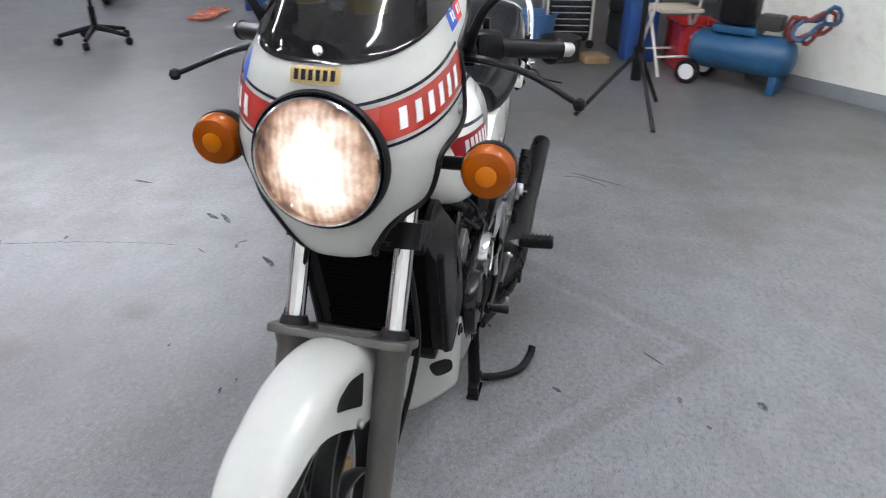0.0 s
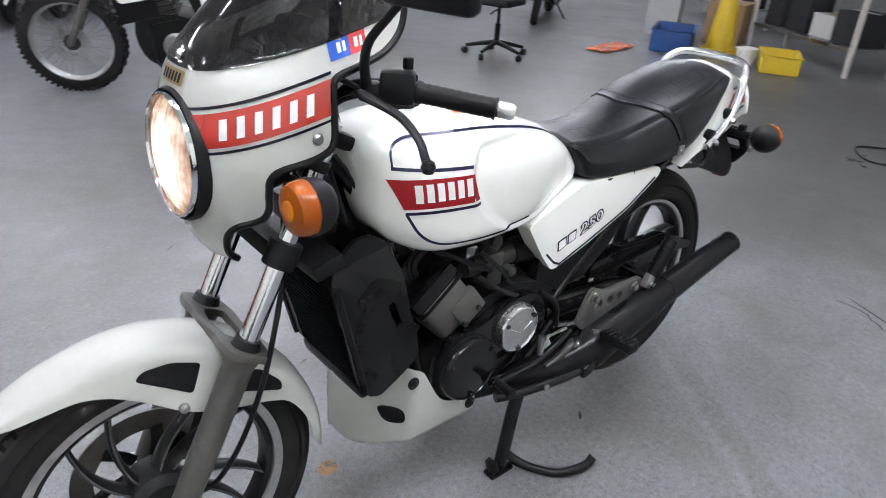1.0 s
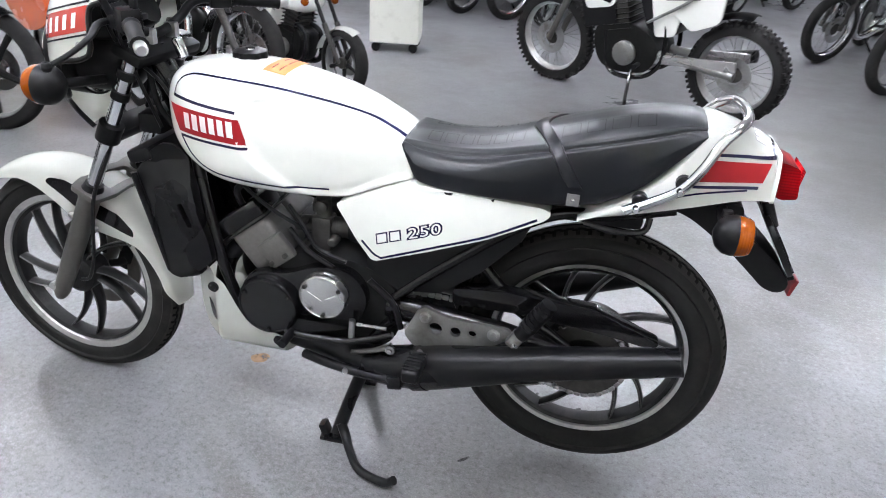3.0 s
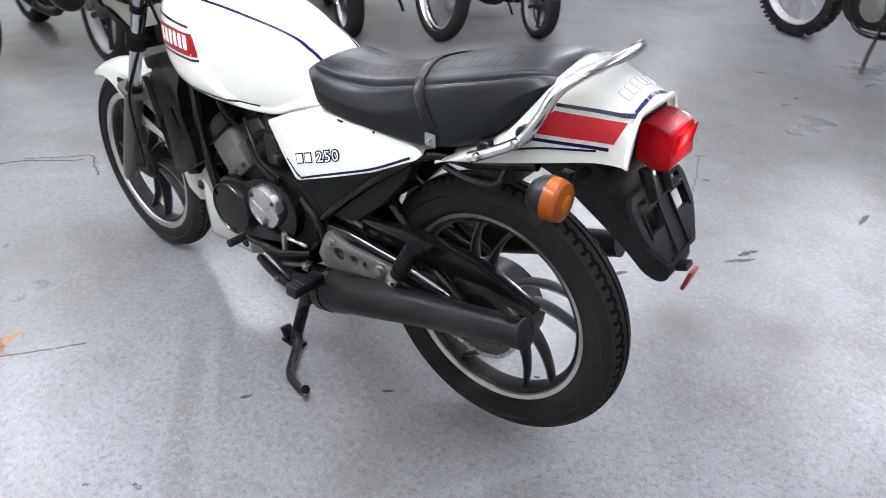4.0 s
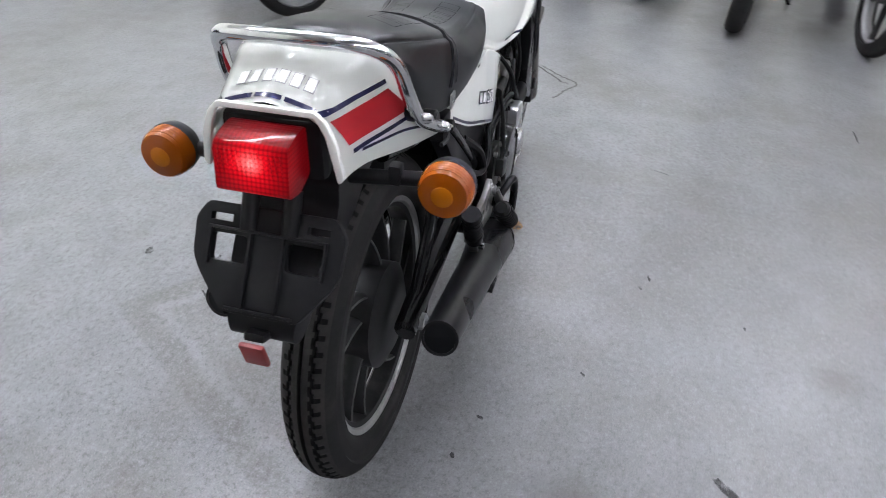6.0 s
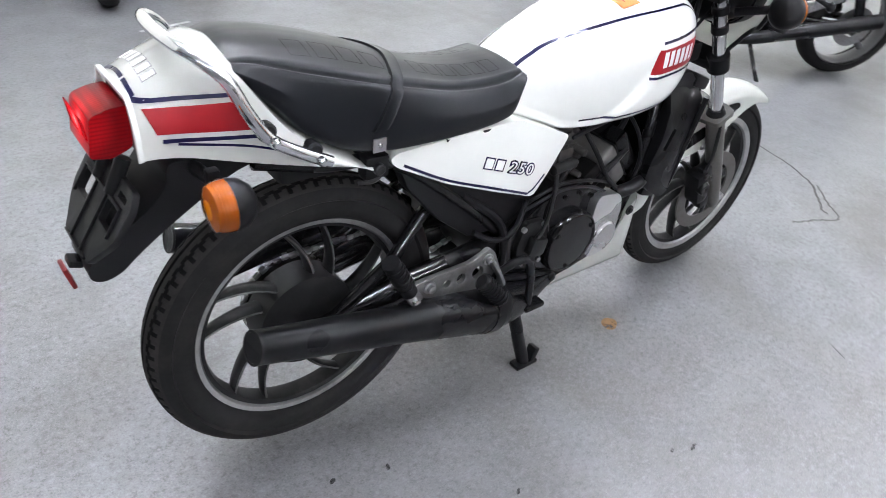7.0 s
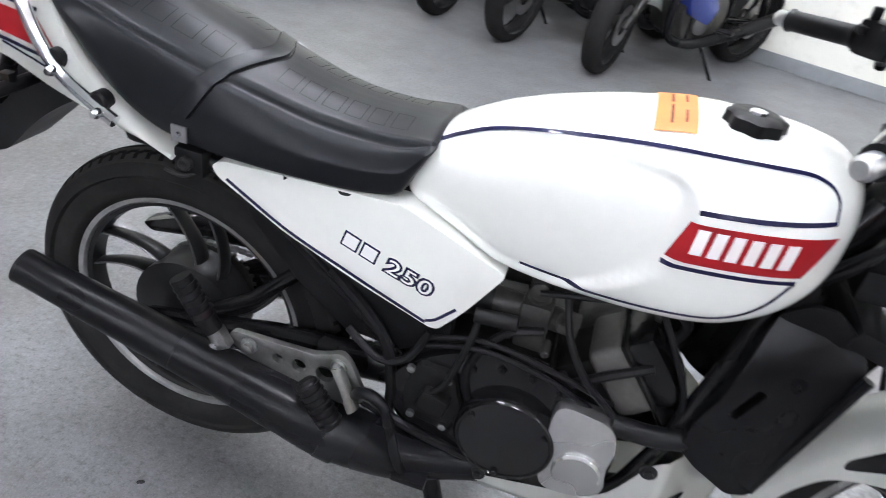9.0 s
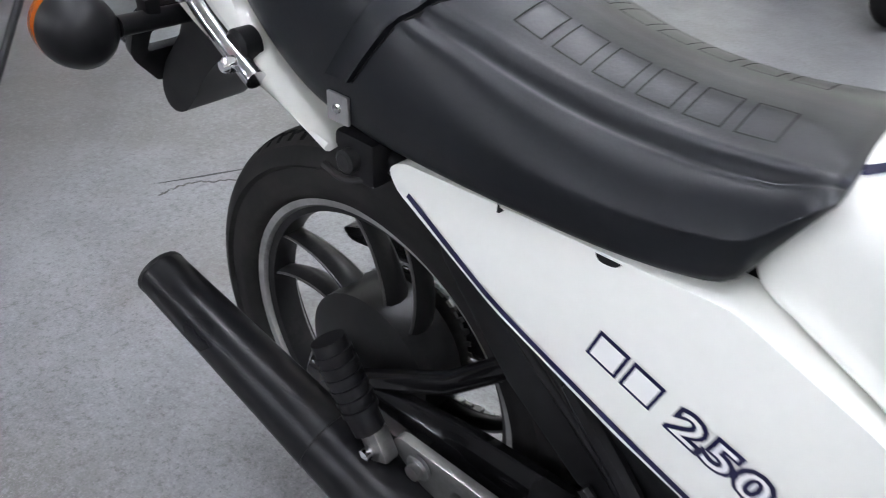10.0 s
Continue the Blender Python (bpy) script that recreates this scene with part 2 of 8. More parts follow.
def round_corners(points, r=0.015, n=4):
    """The outline with its corners rounded."""
    out = []
    k = len(points)
    for i in range(k):
        a, b, c = (Vector(points[(i + s) % k]) for s in (-1, 0, 1))
        d = min(r, (a - b).length * 0.45, (c - b).length * 0.45)
        p, q = b + (a - b).normalized() * d, b + (c - b).normalized() * d
        for j in range(n + 1):
            t = j / n
            out.append(tuple((1 - t) ** 2 * p + 2 * t * (1 - t) * b + t * t * q))
    return out


def lerp_table(table, x):
    """Values between the rows (x, a, b, ...) of a table, smoothly."""
    xs = np.array([r[0] for r in table], float)
    order = np.argsort(xs)
    xs = xs[order]
    out = []
    for k in range(1, len(table[0])):
        ys = np.array([r[k] for r in table], float)[order]
        i = int(np.clip(np.searchsorted(xs, x) - 1, 0, len(xs) - 2))
        h = xs[i + 1] - xs[i]
        t = float(np.clip((x - xs[i]) / h, 0, 1))
        m0 = (ys[i + 1] - ys[max(i - 1, 0)]) / (xs[i + 1] - xs[max(i - 1, 0)])
        j = min(i + 2, len(xs) - 1)
        m1 = (ys[j] - ys[i]) / (xs[j] - xs[i])
        out.append(float((2 * t ** 3 - 3 * t * t + 1) * ys[i] + (t ** 3 - 2 * t * t + t) * h * m0 + (3 * t * t - 2 * t ** 3) * ys[i + 1] + (t ** 3 - t * t) * h * m1))
    return out


def tree_of(ob):
    from mathutils.bvhtree import BVHTree
    me = ob.data
    return BVHTree.FromPolygons([ob.matrix_world @ v.co for v in me.vertices], [tuple(p.vertices) for p in me.polygons])


def decal(name, tree, material, parent, outline, way=(0, -1, 0), origin_at=None, lift=0.0012, step=0.012, label="", reach=5.0):
    """A thin film laid on a surface: an outline of 2D points, cut into small faces and pushed along way on to it.
    origin_at turns a 2D point into the 3D point from which it is pushed."""
    b = bmesh.new()
    vs = [b.verts.new((p[0], p[1], 0)) for p in outline]
    es = [b.edges.new((vs[i], vs[(i + 1) % len(vs)])) for i in range(len(vs))]
    bmesh.ops.triangle_fill(b, use_beauty=True, edges=es)
    xs, ys = [p[0] for p in outline], [p[1] for p in outline]
    for axis, vals in ((0, xs), (1, ys)):
        k = int((max(vals) - min(vals)) / step)
        for i in range(1, k + 1):
            co = [0, 0, 0]
            co[axis] = min(vals) + (max(vals) - min(vals)) * i / (k + 1)
            no = [0, 0, 0]
            no[axis] = 1
            bmesh.ops.bisect_plane(b, geom=b.verts[:] + b.edges[:] + b.faces[:], plane_co=co, plane_no=no)
    w = Vector(way).normalized()
    bad = []
    for v in b.verts:
        o = Vector(origin_at(v.co.x, v.co.y))
        hit, normal, _, _ = tree.ray_cast(o, w)
        if hit is None or (hit - o).length > reach:
            bad.append(v)
            continue
        if normal.dot(w) > 0:
            normal = -normal
        v.co = hit + normal * lift
    bmesh.ops.delete(b, geom=bad, context="VERTS")
    return part(name, b, material, parent, label, recalc=False)


def side_at(sign, off=0.4):
    return lambda a, c: (a, sign * off, c)


def band(points, width, n=40):
    """The outline of a strip of that width along 2D points."""
    c = catmull([(p[0], p[1], 0) for p in points], n)
    left, right = [], []
    for i, p in enumerate(c):
        d = (c[min(i + 1, n - 1)] - c[max(i - 1, 0)]).normalized()
        s = Vector((-d.y, d.x, 0)) * width / 2
        left.append(((p + s).x, (p + s).y))
        right.append(((p - s).x, (p - s).y))
    return left + right[::-1]

# ---- room ----
def floor_material():
    m, nt, b = nodes_of("sealed_concrete")
    vec = coords(nt)

    def calc2(op, a, c):
        n = nt.nodes.new("ShaderNodeMath")
        n.operation = op
        for k, v in enumerate((a, c)):
            if isinstance(v, bpy.types.NodeSocket):
                nt.links.new(v, n.inputs[k])
            else:
                n.inputs[k].default_value = v
        return n.outputs[0]

    def off_line(at, normal):
        """How far a place lies on the inner side of a line on the floor."""
        v = nt.nodes.new("ShaderNodeVectorMath")
        v.operation = "SUBTRACT"
        v.inputs[1].default_value = (*at, 0)
        nt.links.new(vec, v.inputs[0])
        d = nt.nodes.new("ShaderNodeVectorMath")
        d.operation = "DOT_PRODUCT"
        d.inputs[1].default_value = (*normal, 0)
        nt.links.new(v.outputs[0], d.inputs[0])
        return d.outputs["Value"]

    def near(x, y, inner, outer):
        v = nt.nodes.new("ShaderNodeVectorMath")
        v.operation = "DISTANCE"
        v.inputs[1].default_value = (x, y, 0)
        nt.links.new(vec, v.inputs[0])
        d = calc2("ADD", v.outputs["Value"], calc2("MULTIPLY", calc2("SUBTRACT", blur, 0.5), outer * 0.7))
        return ramp(nt, d, [(inner, (1.0,) * 3), (outer, (0.0,) * 3)])

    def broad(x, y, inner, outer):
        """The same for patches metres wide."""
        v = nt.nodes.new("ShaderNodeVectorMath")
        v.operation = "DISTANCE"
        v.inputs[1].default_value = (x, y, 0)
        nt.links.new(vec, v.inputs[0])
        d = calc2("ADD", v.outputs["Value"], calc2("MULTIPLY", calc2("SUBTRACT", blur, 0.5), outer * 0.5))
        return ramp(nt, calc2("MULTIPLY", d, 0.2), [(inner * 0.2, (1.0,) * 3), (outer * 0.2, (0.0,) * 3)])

    def lift(fac, lo, hi, top=1.0):
        stops = [(lo, (0.0,) * 3), (hi, (top,) * 3)]
        return ramp(nt, fac, stops if lo < hi else stops[::-1])

    big = noise_tex(nt, 0.42, 5, 0.6, vec)
    blur = noise_tex(nt, 3.2, 6, 0.7, vec)
    mid = noise_tex(nt, 7.0, 5, 0.7, vec)
    speck = noise_tex(nt, 62, 5, 0.75, vec)
    fine = noise_tex(nt, 210, 4, 0.7, vec)
    # bare warm concrete and the cooler remains of a pale sealer
    warm = ramp(nt, mid, [(0.30, (0.100, 0.097, 0.092)), (0.70, (0.142, 0.138, 0.131))])
    cool = ramp(nt, mid, [(0.30, (0.129, 0.131, 0.136)), (0.70, (0.188, 0.190, 0.199))])
    # a right-angled line, worn through: dark band outside, pale strip inside
    wob = calc2("MULTIPLY", calc2("SUBTRACT", mid, 0.5), 0.05)
    edge = calc2("ADD", calc2("MINIMUM", off_line((-0.40, 0.87), (-0.631, -0.776)), off_line((-0.40, 0.87), (0.828, -0.56))), wob)
    inside = lift(edge, 0.0, 0.03)
    bare = mix(nt, 1.0, mix(nt, 1.0, inside, near(-0.15, 0.2, 0.45, 0.85), "MULTIPLY"), (0.55,) * 3, "MULTIPLY")
    patch = lift(big, 0.50, 0.62, 0.9)
    for x, y, r0, r1 in ((-1.02, -0.62, 0.22, 0.42), (-1.40, -1.05, 0.30, 0.50), (-0.55, -2.6, 0.5, 0.9), (0.60, -1.25, 0.15, 0.38), (1.35, -1.55, 0.2, 0.5), (1.6, 0.95, 0.45, 0.85), (-2.6, 0.2, 0.3, 0.7), (-1.0, -1.75, 0.35, 0.62), (-2.6, -2.3, 0.75, 1.0), (0.95, 0.35, 0.2, 0.45)):
        bare = mix(nt, 1.0, bare, near(x, y, r0, r1), "LIGHTEN")
    bare = mix(nt, 1.0, bare, patch, "LIGHTEN")
    bare = mix(nt, 1.0, bare, lift(blur, 0.30, 0.52), "MULTIPLY")
    c = mix(nt, bare, cool, warm)
    reach = near(-0.35, 0.55, 0.55, 0.95)
    band_d = mix(nt, 1.0, lift(edge, 0.004, 0.014), lift(edge, 0.085, 0.060), "MULTIPLY")
    strip = mix(nt, 1.0, lift(edge, 0.075, 0.09), lift(edge, 0.125, 0.105), "MULTIPLY")
    c = mix(nt, mix(nt, 1.0, mix(nt, 1.0, band_d, reach, "MULTIPLY"), (0.38,) * 3, "MULTIPLY"), c, (0.096, 0.091, 0.085))
    c = mix(nt, mix(nt, 1.0, mix(nt, 1.0, mix(nt, 1.0, strip, reach, "MULTIPLY"), lift(blur, 0.40, 0.56), "MULTIPLY"), (0.75,) * 3, "MULTIPLY"), c, (0.202, 0.206, 0.217))
    # mottle of pale flecks and grey pits
    c = mix(nt, lift(speck, 0.53, 0.63, 0.62), c, (0.215, 0.219, 0.230))
    c = mix(nt, lift(speck, 0.47, 0.38, 0.72), c, (0.076, 0.075, 0.075))
    c = mix(nt, lift(fine, 0.54, 0.66, 0.55), c, (0.249, 0.252, 0.262))
    c = mix(nt, lift(fine, 0.45, 0.34, 0.58), c, (0.065, 0.064, 0.063))
    # a paler stretch beside the machine: brighter lamplight put into the floor colour
    c = mix(nt, mix(nt, 1.0, broad(-0.3, -0.95, 0.35, 1.15), (0.32,) * 3, "MULTIPLY"), c, (0.212, 0.212, 0.216))
    # broad, soft patches of darker, warmer grey round the parked machines
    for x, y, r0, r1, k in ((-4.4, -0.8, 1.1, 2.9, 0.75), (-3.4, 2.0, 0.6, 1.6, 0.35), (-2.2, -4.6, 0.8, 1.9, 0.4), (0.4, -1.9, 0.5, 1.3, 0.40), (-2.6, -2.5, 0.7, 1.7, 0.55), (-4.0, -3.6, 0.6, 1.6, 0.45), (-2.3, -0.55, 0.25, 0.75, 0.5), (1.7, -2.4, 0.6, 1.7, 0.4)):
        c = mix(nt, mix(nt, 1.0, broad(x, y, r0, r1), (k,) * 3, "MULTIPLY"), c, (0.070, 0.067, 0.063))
    # brownish stains
    stain = noise_tex(nt, 1.7, 6, 0.62, vec)
    c = mix(nt, lift(stain, 0.52, 0.76, 0.48), c, (0.082, 0.074, 0.063))
    grime = noise_tex(nt, 4.6, 6, 0.7, vec)
    c = mix(nt, lift(grime, 0.50, 0.78, 0.36), c, (0.078, 0.073, 0.066))
    c = mix(nt, lift(grime, 0.48, 0.24, 0.30), c, (0.205, 0.207, 0.214))
    for x, y, r0, r1 in ((-0.86, -0.66, 0.03, 0.13), (-1.13, -0.80, 0.03, 0.12), (-0.69, -0.45, 0.02, 0.10), (0.15, -1.32, 0.02, 0.10), (-0.15, -1.05, 0.02, 0.09), (0.95, 1.0, 0.03, 0.12), (0.6, 0.95, 0.02, 0.08)):
        c = mix(nt, mix(nt, 1.0, near(x, y, r0, r1), (0.5,) * 3, "MULTIPLY"), c, (0.076, 0.069, 0.060))
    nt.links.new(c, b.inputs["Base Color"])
    # the sealer still shines in patches
    shine = mix(nt, 0.35, lift(big, 0.32, 0.68), lift(blur, 0.28, 0.72))
    nt.links.new(ramp(nt, shine, [(0.0, (0.24,) * 3), (1.0, (0.42,) * 3)]), b.inputs["Roughness"])
    b.inputs["Specular IOR Level"].default_value = 0.42
    bump(nt, b, speck, 0.12, 0.002)
    return m


FLOOR = floor_material()
WALL = surface("cream_wall_paint", (0.74, 0.735, 0.66), 0.6, 0, 0.05, 5, 0.03, dirt=(0.62, 0.61, 0.54))
SKIRT = surface("grey_skirting", (0.22, 0.23, 0.24), 0.5, 0, 0.15, 20, 0.05)
CEIL = surface("ceiling_board", (0.6, 0.6, 0.58), 0.8, 0, 0.08, 8, 0.05)

XMIN, XMAX, YMIN, YMAX = -11.0, 8.0, -12.0, 6.5
bm = bmesh.new()
box(bm, (XMAX - XMIN + 6, YMAX - YMIN + 6, 0.2), pose((XMAX + XMIN) / 2, (YMAX + YMIN) / 2, -0.1))
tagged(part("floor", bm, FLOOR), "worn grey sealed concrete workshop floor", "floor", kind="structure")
bm = bmesh.new()
box(bm, (XMAX - XMIN + 6, YMAX - YMIN + 6, 0.2), pose((XMAX + XMIN) / 2, (YMAX + YMIN) / 2, CEILING_Z + 0.1))
tagged(part("ceiling", bm, CEIL), "plain pale workshop ceiling", "ceiling", kind="structure")


FAR_WALL = surface("grey_hall_wall", (0.20, 0.20, 0.20), 0.7, 0, 0.15, 4, 0.05, dirt=(0.13, 0.13, 0.125))


def wall(name, a, b, thick=0.2, label="cream painted workshop wall", skirting=True, paint=None):
    """A wall whose inner face runs from a to b, with the room on its left."""
    a, b = Vector((*a, 0)), Vector((*b, 0))
    d = b - a
    ang = math.degrees(math.atan2(d.y, d.x))
    bm = bmesh.new()
    box(bm, (d.length, thick, CEILING_Z), pose(0, 0, 0) @ Matrix.Translation((a + b) / 2) @ Matrix.Rotation(radians(ang), 4, "Z") @ Matrix.Translation((0, -thick / 2, CEILING_Z / 2)))
    tagged(part(name, bm, paint or WALL), label, "wall", kind="structure")
    if skirting:
        bm = bmesh.new()
        box(bm, (d.length, 0.012, 0.10), Matrix.Translation((a + b) / 2) @ Matrix.Rotation(radians(ang), 4, "Z") @ Matrix.Translation((0, 0.008, 0.05)), 0.003)
        tagged(part(name.replace("wall", "baseboard"), bm, SKIRT), "grey vinyl skirting strip along the wall", "skirting", kind="structure")


CORNER = (-0.63, 5.15)
W1_END = (-4.05, 1.42)
W2_END = (7.9, 1.72)
wall("wall_1", W2_END, CORNER)
wall("wall_2", CORNER, W1_END)
wall("wall_3", (XMAX - 0.1, YMIN), W2_END)
wall("wall_4", (XMIN, YMIN), (XMAX - 0.1, YMIN), label="plain grey far workshop wall", paint=FAR_WALL)
wall("wall_5", (XMIN, 2.6), (XMIN, YMIN), label="plain grey far workshop wall", paint=FAR_WALL)
wall("wall_6", (-4.2, 2.6), (XMIN, 2.6), label="plain recess wall")

# fluorescent fittings in rows
FIT_WHITE = surface("lamp_housing", (0.75, 0.75, 0.74), 0.4, 0, 0.03, 20, 0.02)
tube_m, nt, b = nodes_of("fluorescent_tube")
b.inputs["Base Color"].default_value = (0.9, 0.9, 0.9, 1)
b.inputs["Emission Color"].default_value = (0.93, 0.955, 1.07, 1)
b.inputs["Emission Strength"].default_value = 75.0


def ceiling_light():
    ob = thing("ceiling_light", "white twin-tube fluorescent batten on the ceiling", "ceiling light", "ceiling lights")
    bm = bmesh.new()
    box(bm, (1.26, 0.16, 0.05), pose(0, 0, -0.026), 0.008)
    part("housing", bm, FIT_WHITE, ob)
    for s in (-1, 1):
        bm = bmesh.new()
        tube(bm, [(-0.6, s * 0.045, -0.075), (0.6, s * 0.045, -0.075)], 0.016, 10)
        part("tube", bm, tube_m, ob)
    return ob


LAMP_TURN = -22
spots = []
for i in range(-4, 4):
    for j in range(-4, 3):
        c, s = math.cos(radians(LAMP_TURN)), math.sin(radians(LAMP_TURN))
        u, v = i * 2.3 + 0.6, j * 2.6 - 0.4
        x, y = u * c - v * s, u * s + v * c - 0.5
        if XMIN + 1 < x < XMAX - 1 and YMIN + 1 < y < 4.6 and y < 5.15 - 0.403 * (x + 0.63) - 0.7 and y < 1.9 + 1.094 * (x + 3.6) - 1.0 + (20 if x < -4.2 and y < 2 else 0):
            if (y > -0.8 and x > -5.0) or ((i + j) % 2 == 0 and not (x < -2.0 and y > -4.5)) or (x < -6.0 and y < -3.5):
                spots.append((x, y))
            # extra unseen fittings between the others, added to brighten the machine's left side
            if y > 0.4 and -2.5 < x < 0.0:
                spots.append((x + 1.15 * c, y + 1.15 * s))
first = ceiling_light()
first.matrix_basis = pose(*spots[0], CEILING_Z - 0.001, 0, 0, LAMP_TURN)
for x, y in spots[1:]:
    copy_thing(first, pose(x, y, CEILING_Z - 0.001, 0, 0, LAMP_TURN))

# ---- the motorcycle in the middle ----
bike = thing("motorcycle", "white vintage motorcycle with red stripes and fairing on centre stand", "motorcycle")

FRONT, REAR = Vector((0.783, 0, 0.311)), Vector((-0.622, 0, 0.350))


def wheel_parts(parent, c, tyre_r, half, rim_r, name, tread, hub_r, hub_w, spoke_w=0.0062, turn=0.0):
    """A cast wheel: grooved tyre, machined rim, ten curved spokes in pairs and a hub."""
    w = new(name)
    w.parent = parent
    m = axis_y(*c)
    bm = bmesh.new()
    prof = []
    n = 47
    depth = tyre_r - rim_r
    for i in range(n):
        a = math.pi * (i / (n - 1)) - math.pi / 2
        prof.append((rim_r + depth * max(0.0, math.cos(a)) ** 0.62, half * math.sin(a) * (1.0 if abs(math.sin(a)) < 0.95 else 0.86)))  # beads tuck in
    prof += [(rim_r - 0.012, half * 0.6), (rim_r - 0.012, -half * 0.6)]
    segs = 450
    rings = []
    deep = {}
    for k in range(segs):
        a = 2 * math.pi * k / segs
        ring = []
        for i, (r, h) in enumerate(prof):
            cut = 0.0
            if tread and 12 <= i <= n - 13:
                e, ph = min(i, n - 1 - i), (k + (3 if i > n // 2 else 0)) % 6
                if e == n // 2:
                    cut = 0.006
                elif e in (17, 18) and (ph < 3) == (e == 17):
                    cut = 0.006
                elif 14 <= e <= 15 and ph == 0:
                    cut = 0.004
            ring.append(m @ Vector(((r - cut) * math.cos(a), (r - cut) * math.sin(a), h)))
            deep[k, i] = cut
        rings.append(ring)
    vs = [[bm.verts.new(p) for p in r] for r in rings]
    for k in range(segs):
        p, q = vs[k], vs[(k + 1) % segs]
        for i in range(len(prof)):
            j = (i + 1) % len(prof)
            f = bm.faces.new((p[i], p[j], q[j], q[i]))
            grooved = max(deep[u, v] for u in (k, (k + 1) % segs) for v in (i, j) if v < n) if i < n else 0
            f.material_index = 2 if grooved else (1 if 11 <= i < n - 12 else 0)
    tyre = part("tyre", bm, RUBBER, w, sharp=50)
    tyre.data.materials.append(TREAD)
    tyre.data.materials.append(RECESS_SHADE)
    bm = bmesh.new()
    ring_lathe(bm, [(rim_r + 0.002, 0.030), (rim_r - 0.002, 0.033), (rim_r - 0.021, 0.030), (rim_r - 0.025, 0.024), (rim_r - 0.025, -0.024), (rim_r - 0.021, -0.030), (rim_r - 0.002, -0.033), (rim_r + 0.002, -0.030)], 96, m)
    part("rim", bm, RIM_SILVER, w)
    bm = bmesh.new()
    ring_lathe(bm, [(rim_r - 0.0255, 0.026), (rim_r - 0.034, 0.02), (rim_r - 0.038, 0.0), (rim_r - 0.034, -0.02), (rim_r - 0.0205, -0.026)], 96, m)
    part("rim_well", bm, GUNMETAL, w)
    bm = bmesh.new()
    lathe(bm, [(0.02, hub_w), (hub_r * 0.7, hub_w), (hub_r, hub_w * 0.7), (hub_r, -hub_w * 0.7), (hub_r * 0.7, -hub_w), (0.02, -hub_w)], 32, m)
    part("hub", bm, GUNMETAL, w)
    for k in range(5):
        for off in (-1, 1):
            a0 = 2 * math.pi * k / 5 + off * 0.23 + turn
            pts, deep_at = [], []
            for i in range(7):
                t = i / 6
                r = hub_r * 0.9 + (rim_r - 0.026 - hub_r * 0.9) * t
                a = a0 - 0.035 * off * t - 0.40 * t - 0.06 * math.sin(t * math.pi / 2)
                pts.append(m @ Vector((r * math.cos(a), r * math.sin(a), 0.0)))
                deep_at.append(spoke_w * (1.25 - 0.5 * t + 0.5 * max(0.0, t - 0.75)))
            bm = bmesh.new()
            tube(bm, pts, deep_at, 8, 16, up=(0, 1, 0), flat=2.6)
            spoke = part("spoke", bm, GUNMETAL, w)
            # a thin paler grey strip along both edges of the spoke
            for side in (1, -1):
                bm = bmesh.new()
                tube(bm, [p + Vector((0, side * 2.52 * d, 0)) for p, d in zip(pts, deep_at)], 0.0019, 6, 14)
                part("pale_edge", bm, SPOKE_EDGE, spoke)
    return w


# steering group is straight; the fork line runs from the axle up to the bars
FA, FB = Vector((0.784, 0, 0.292)), Vector((0.447, 0, 0.985))
FDIR = (FB - FA).normalized()


def on_fork(z, y):
    t = (z - FA.z) / (FB.z - FA.z)
    p = FA.lerp(FB, t)
    return Vector((p.x, y, z))


front_wheel = wheel_parts(bike, FRONT, 0.309, 0.043, 0.243, "front_wheel", True, 0.055, 0.045, 0.0064, 0.60)
rear_wheel = wheel_parts(bike, REAR, 0.327, 0.052, 0.252, "rear_wheel", True, 0.108, 0.05, 0.0066, 1.3875)
# brake disc on the right of the front wheel
bm = bmesh.new()
ring_lathe(bm, [(0.135, -0.062), (0.135, -0.057), (0.095, -0.057), (0.095, -0.062)], 64, axis_y(*FRONT))
disc = part("brake_disc", bm, DISC, front_wheel)
for k in range(6):
    bm = bmesh.new()
    a = k * math.pi / 3
    p = [axis_y(*FRONT) @ Vector((r * math.cos(a + (r - 0.04) * 4), r * math.sin(a + (r - 0.04) * 4), -0.056)) for r in (0.04, 0.07, 0.10)]
    tube(bm, p, 0.012, 8, 6, up=(0, 1, 0), flat=0.4)
    part("disc_arm", bm, GUNMETAL, disc)

# fork legs
for s in (1, -1):
    y = 0.092 * s
    bm = bmesh.new()
    tube(bm, [on_fork(0.60, y), on_fork(0.985, y)], 0.0175, 20)
    part("fork_tube", bm, CHROME, bike, "chrome fork tube")
    bm = bmesh.new()
    lo = [on_fork(z, y) for z in (0.272, 0.29, 0.34, 0.42, 0.585, 0.60, 0.612, 0.618)]
    tube(bm, lo, [0.014, 0.021, 0.0235, 0.025, 0.0265, 0.032, 0.033, 0.026], 20)
    part("fork_slider", bm, GREY_FORK, bike, "grey painted fork slider")
    bm = bmesh.new()
    tube(bm, [on_fork(0.618, y), on_fork(0.632, y)], [0.027, 0.022], 20)
    part("dust_seal", bm, SOFT_BLACK, bike)
    bm = bmesh.new()
    tube(bm, [on_fork(0.755, y), on_fork(0.795, y)], 0.029, 20)
    part("lower_clamp", bm, SOFT_BLACK, bike)
    for zz in (0.86, 0.91):
        bm = bmesh.new()
        tube(bm, [on_fork(zz, y), on_fork(zz + 0.018, y)], 0.0215, 20)
        part("fork_band", bm, SOFT_BLACK, bike)
    bm = bmesh.new()
    tube(bm, [Vector((FRONT.x + 0.012, 0.05 * s, FRONT.z)), Vector((FRONT.x + 0.012, 0.112 * s, FRONT.z))], 0.011, 12)
    part("axle_nut", bm, STEEL, bike)
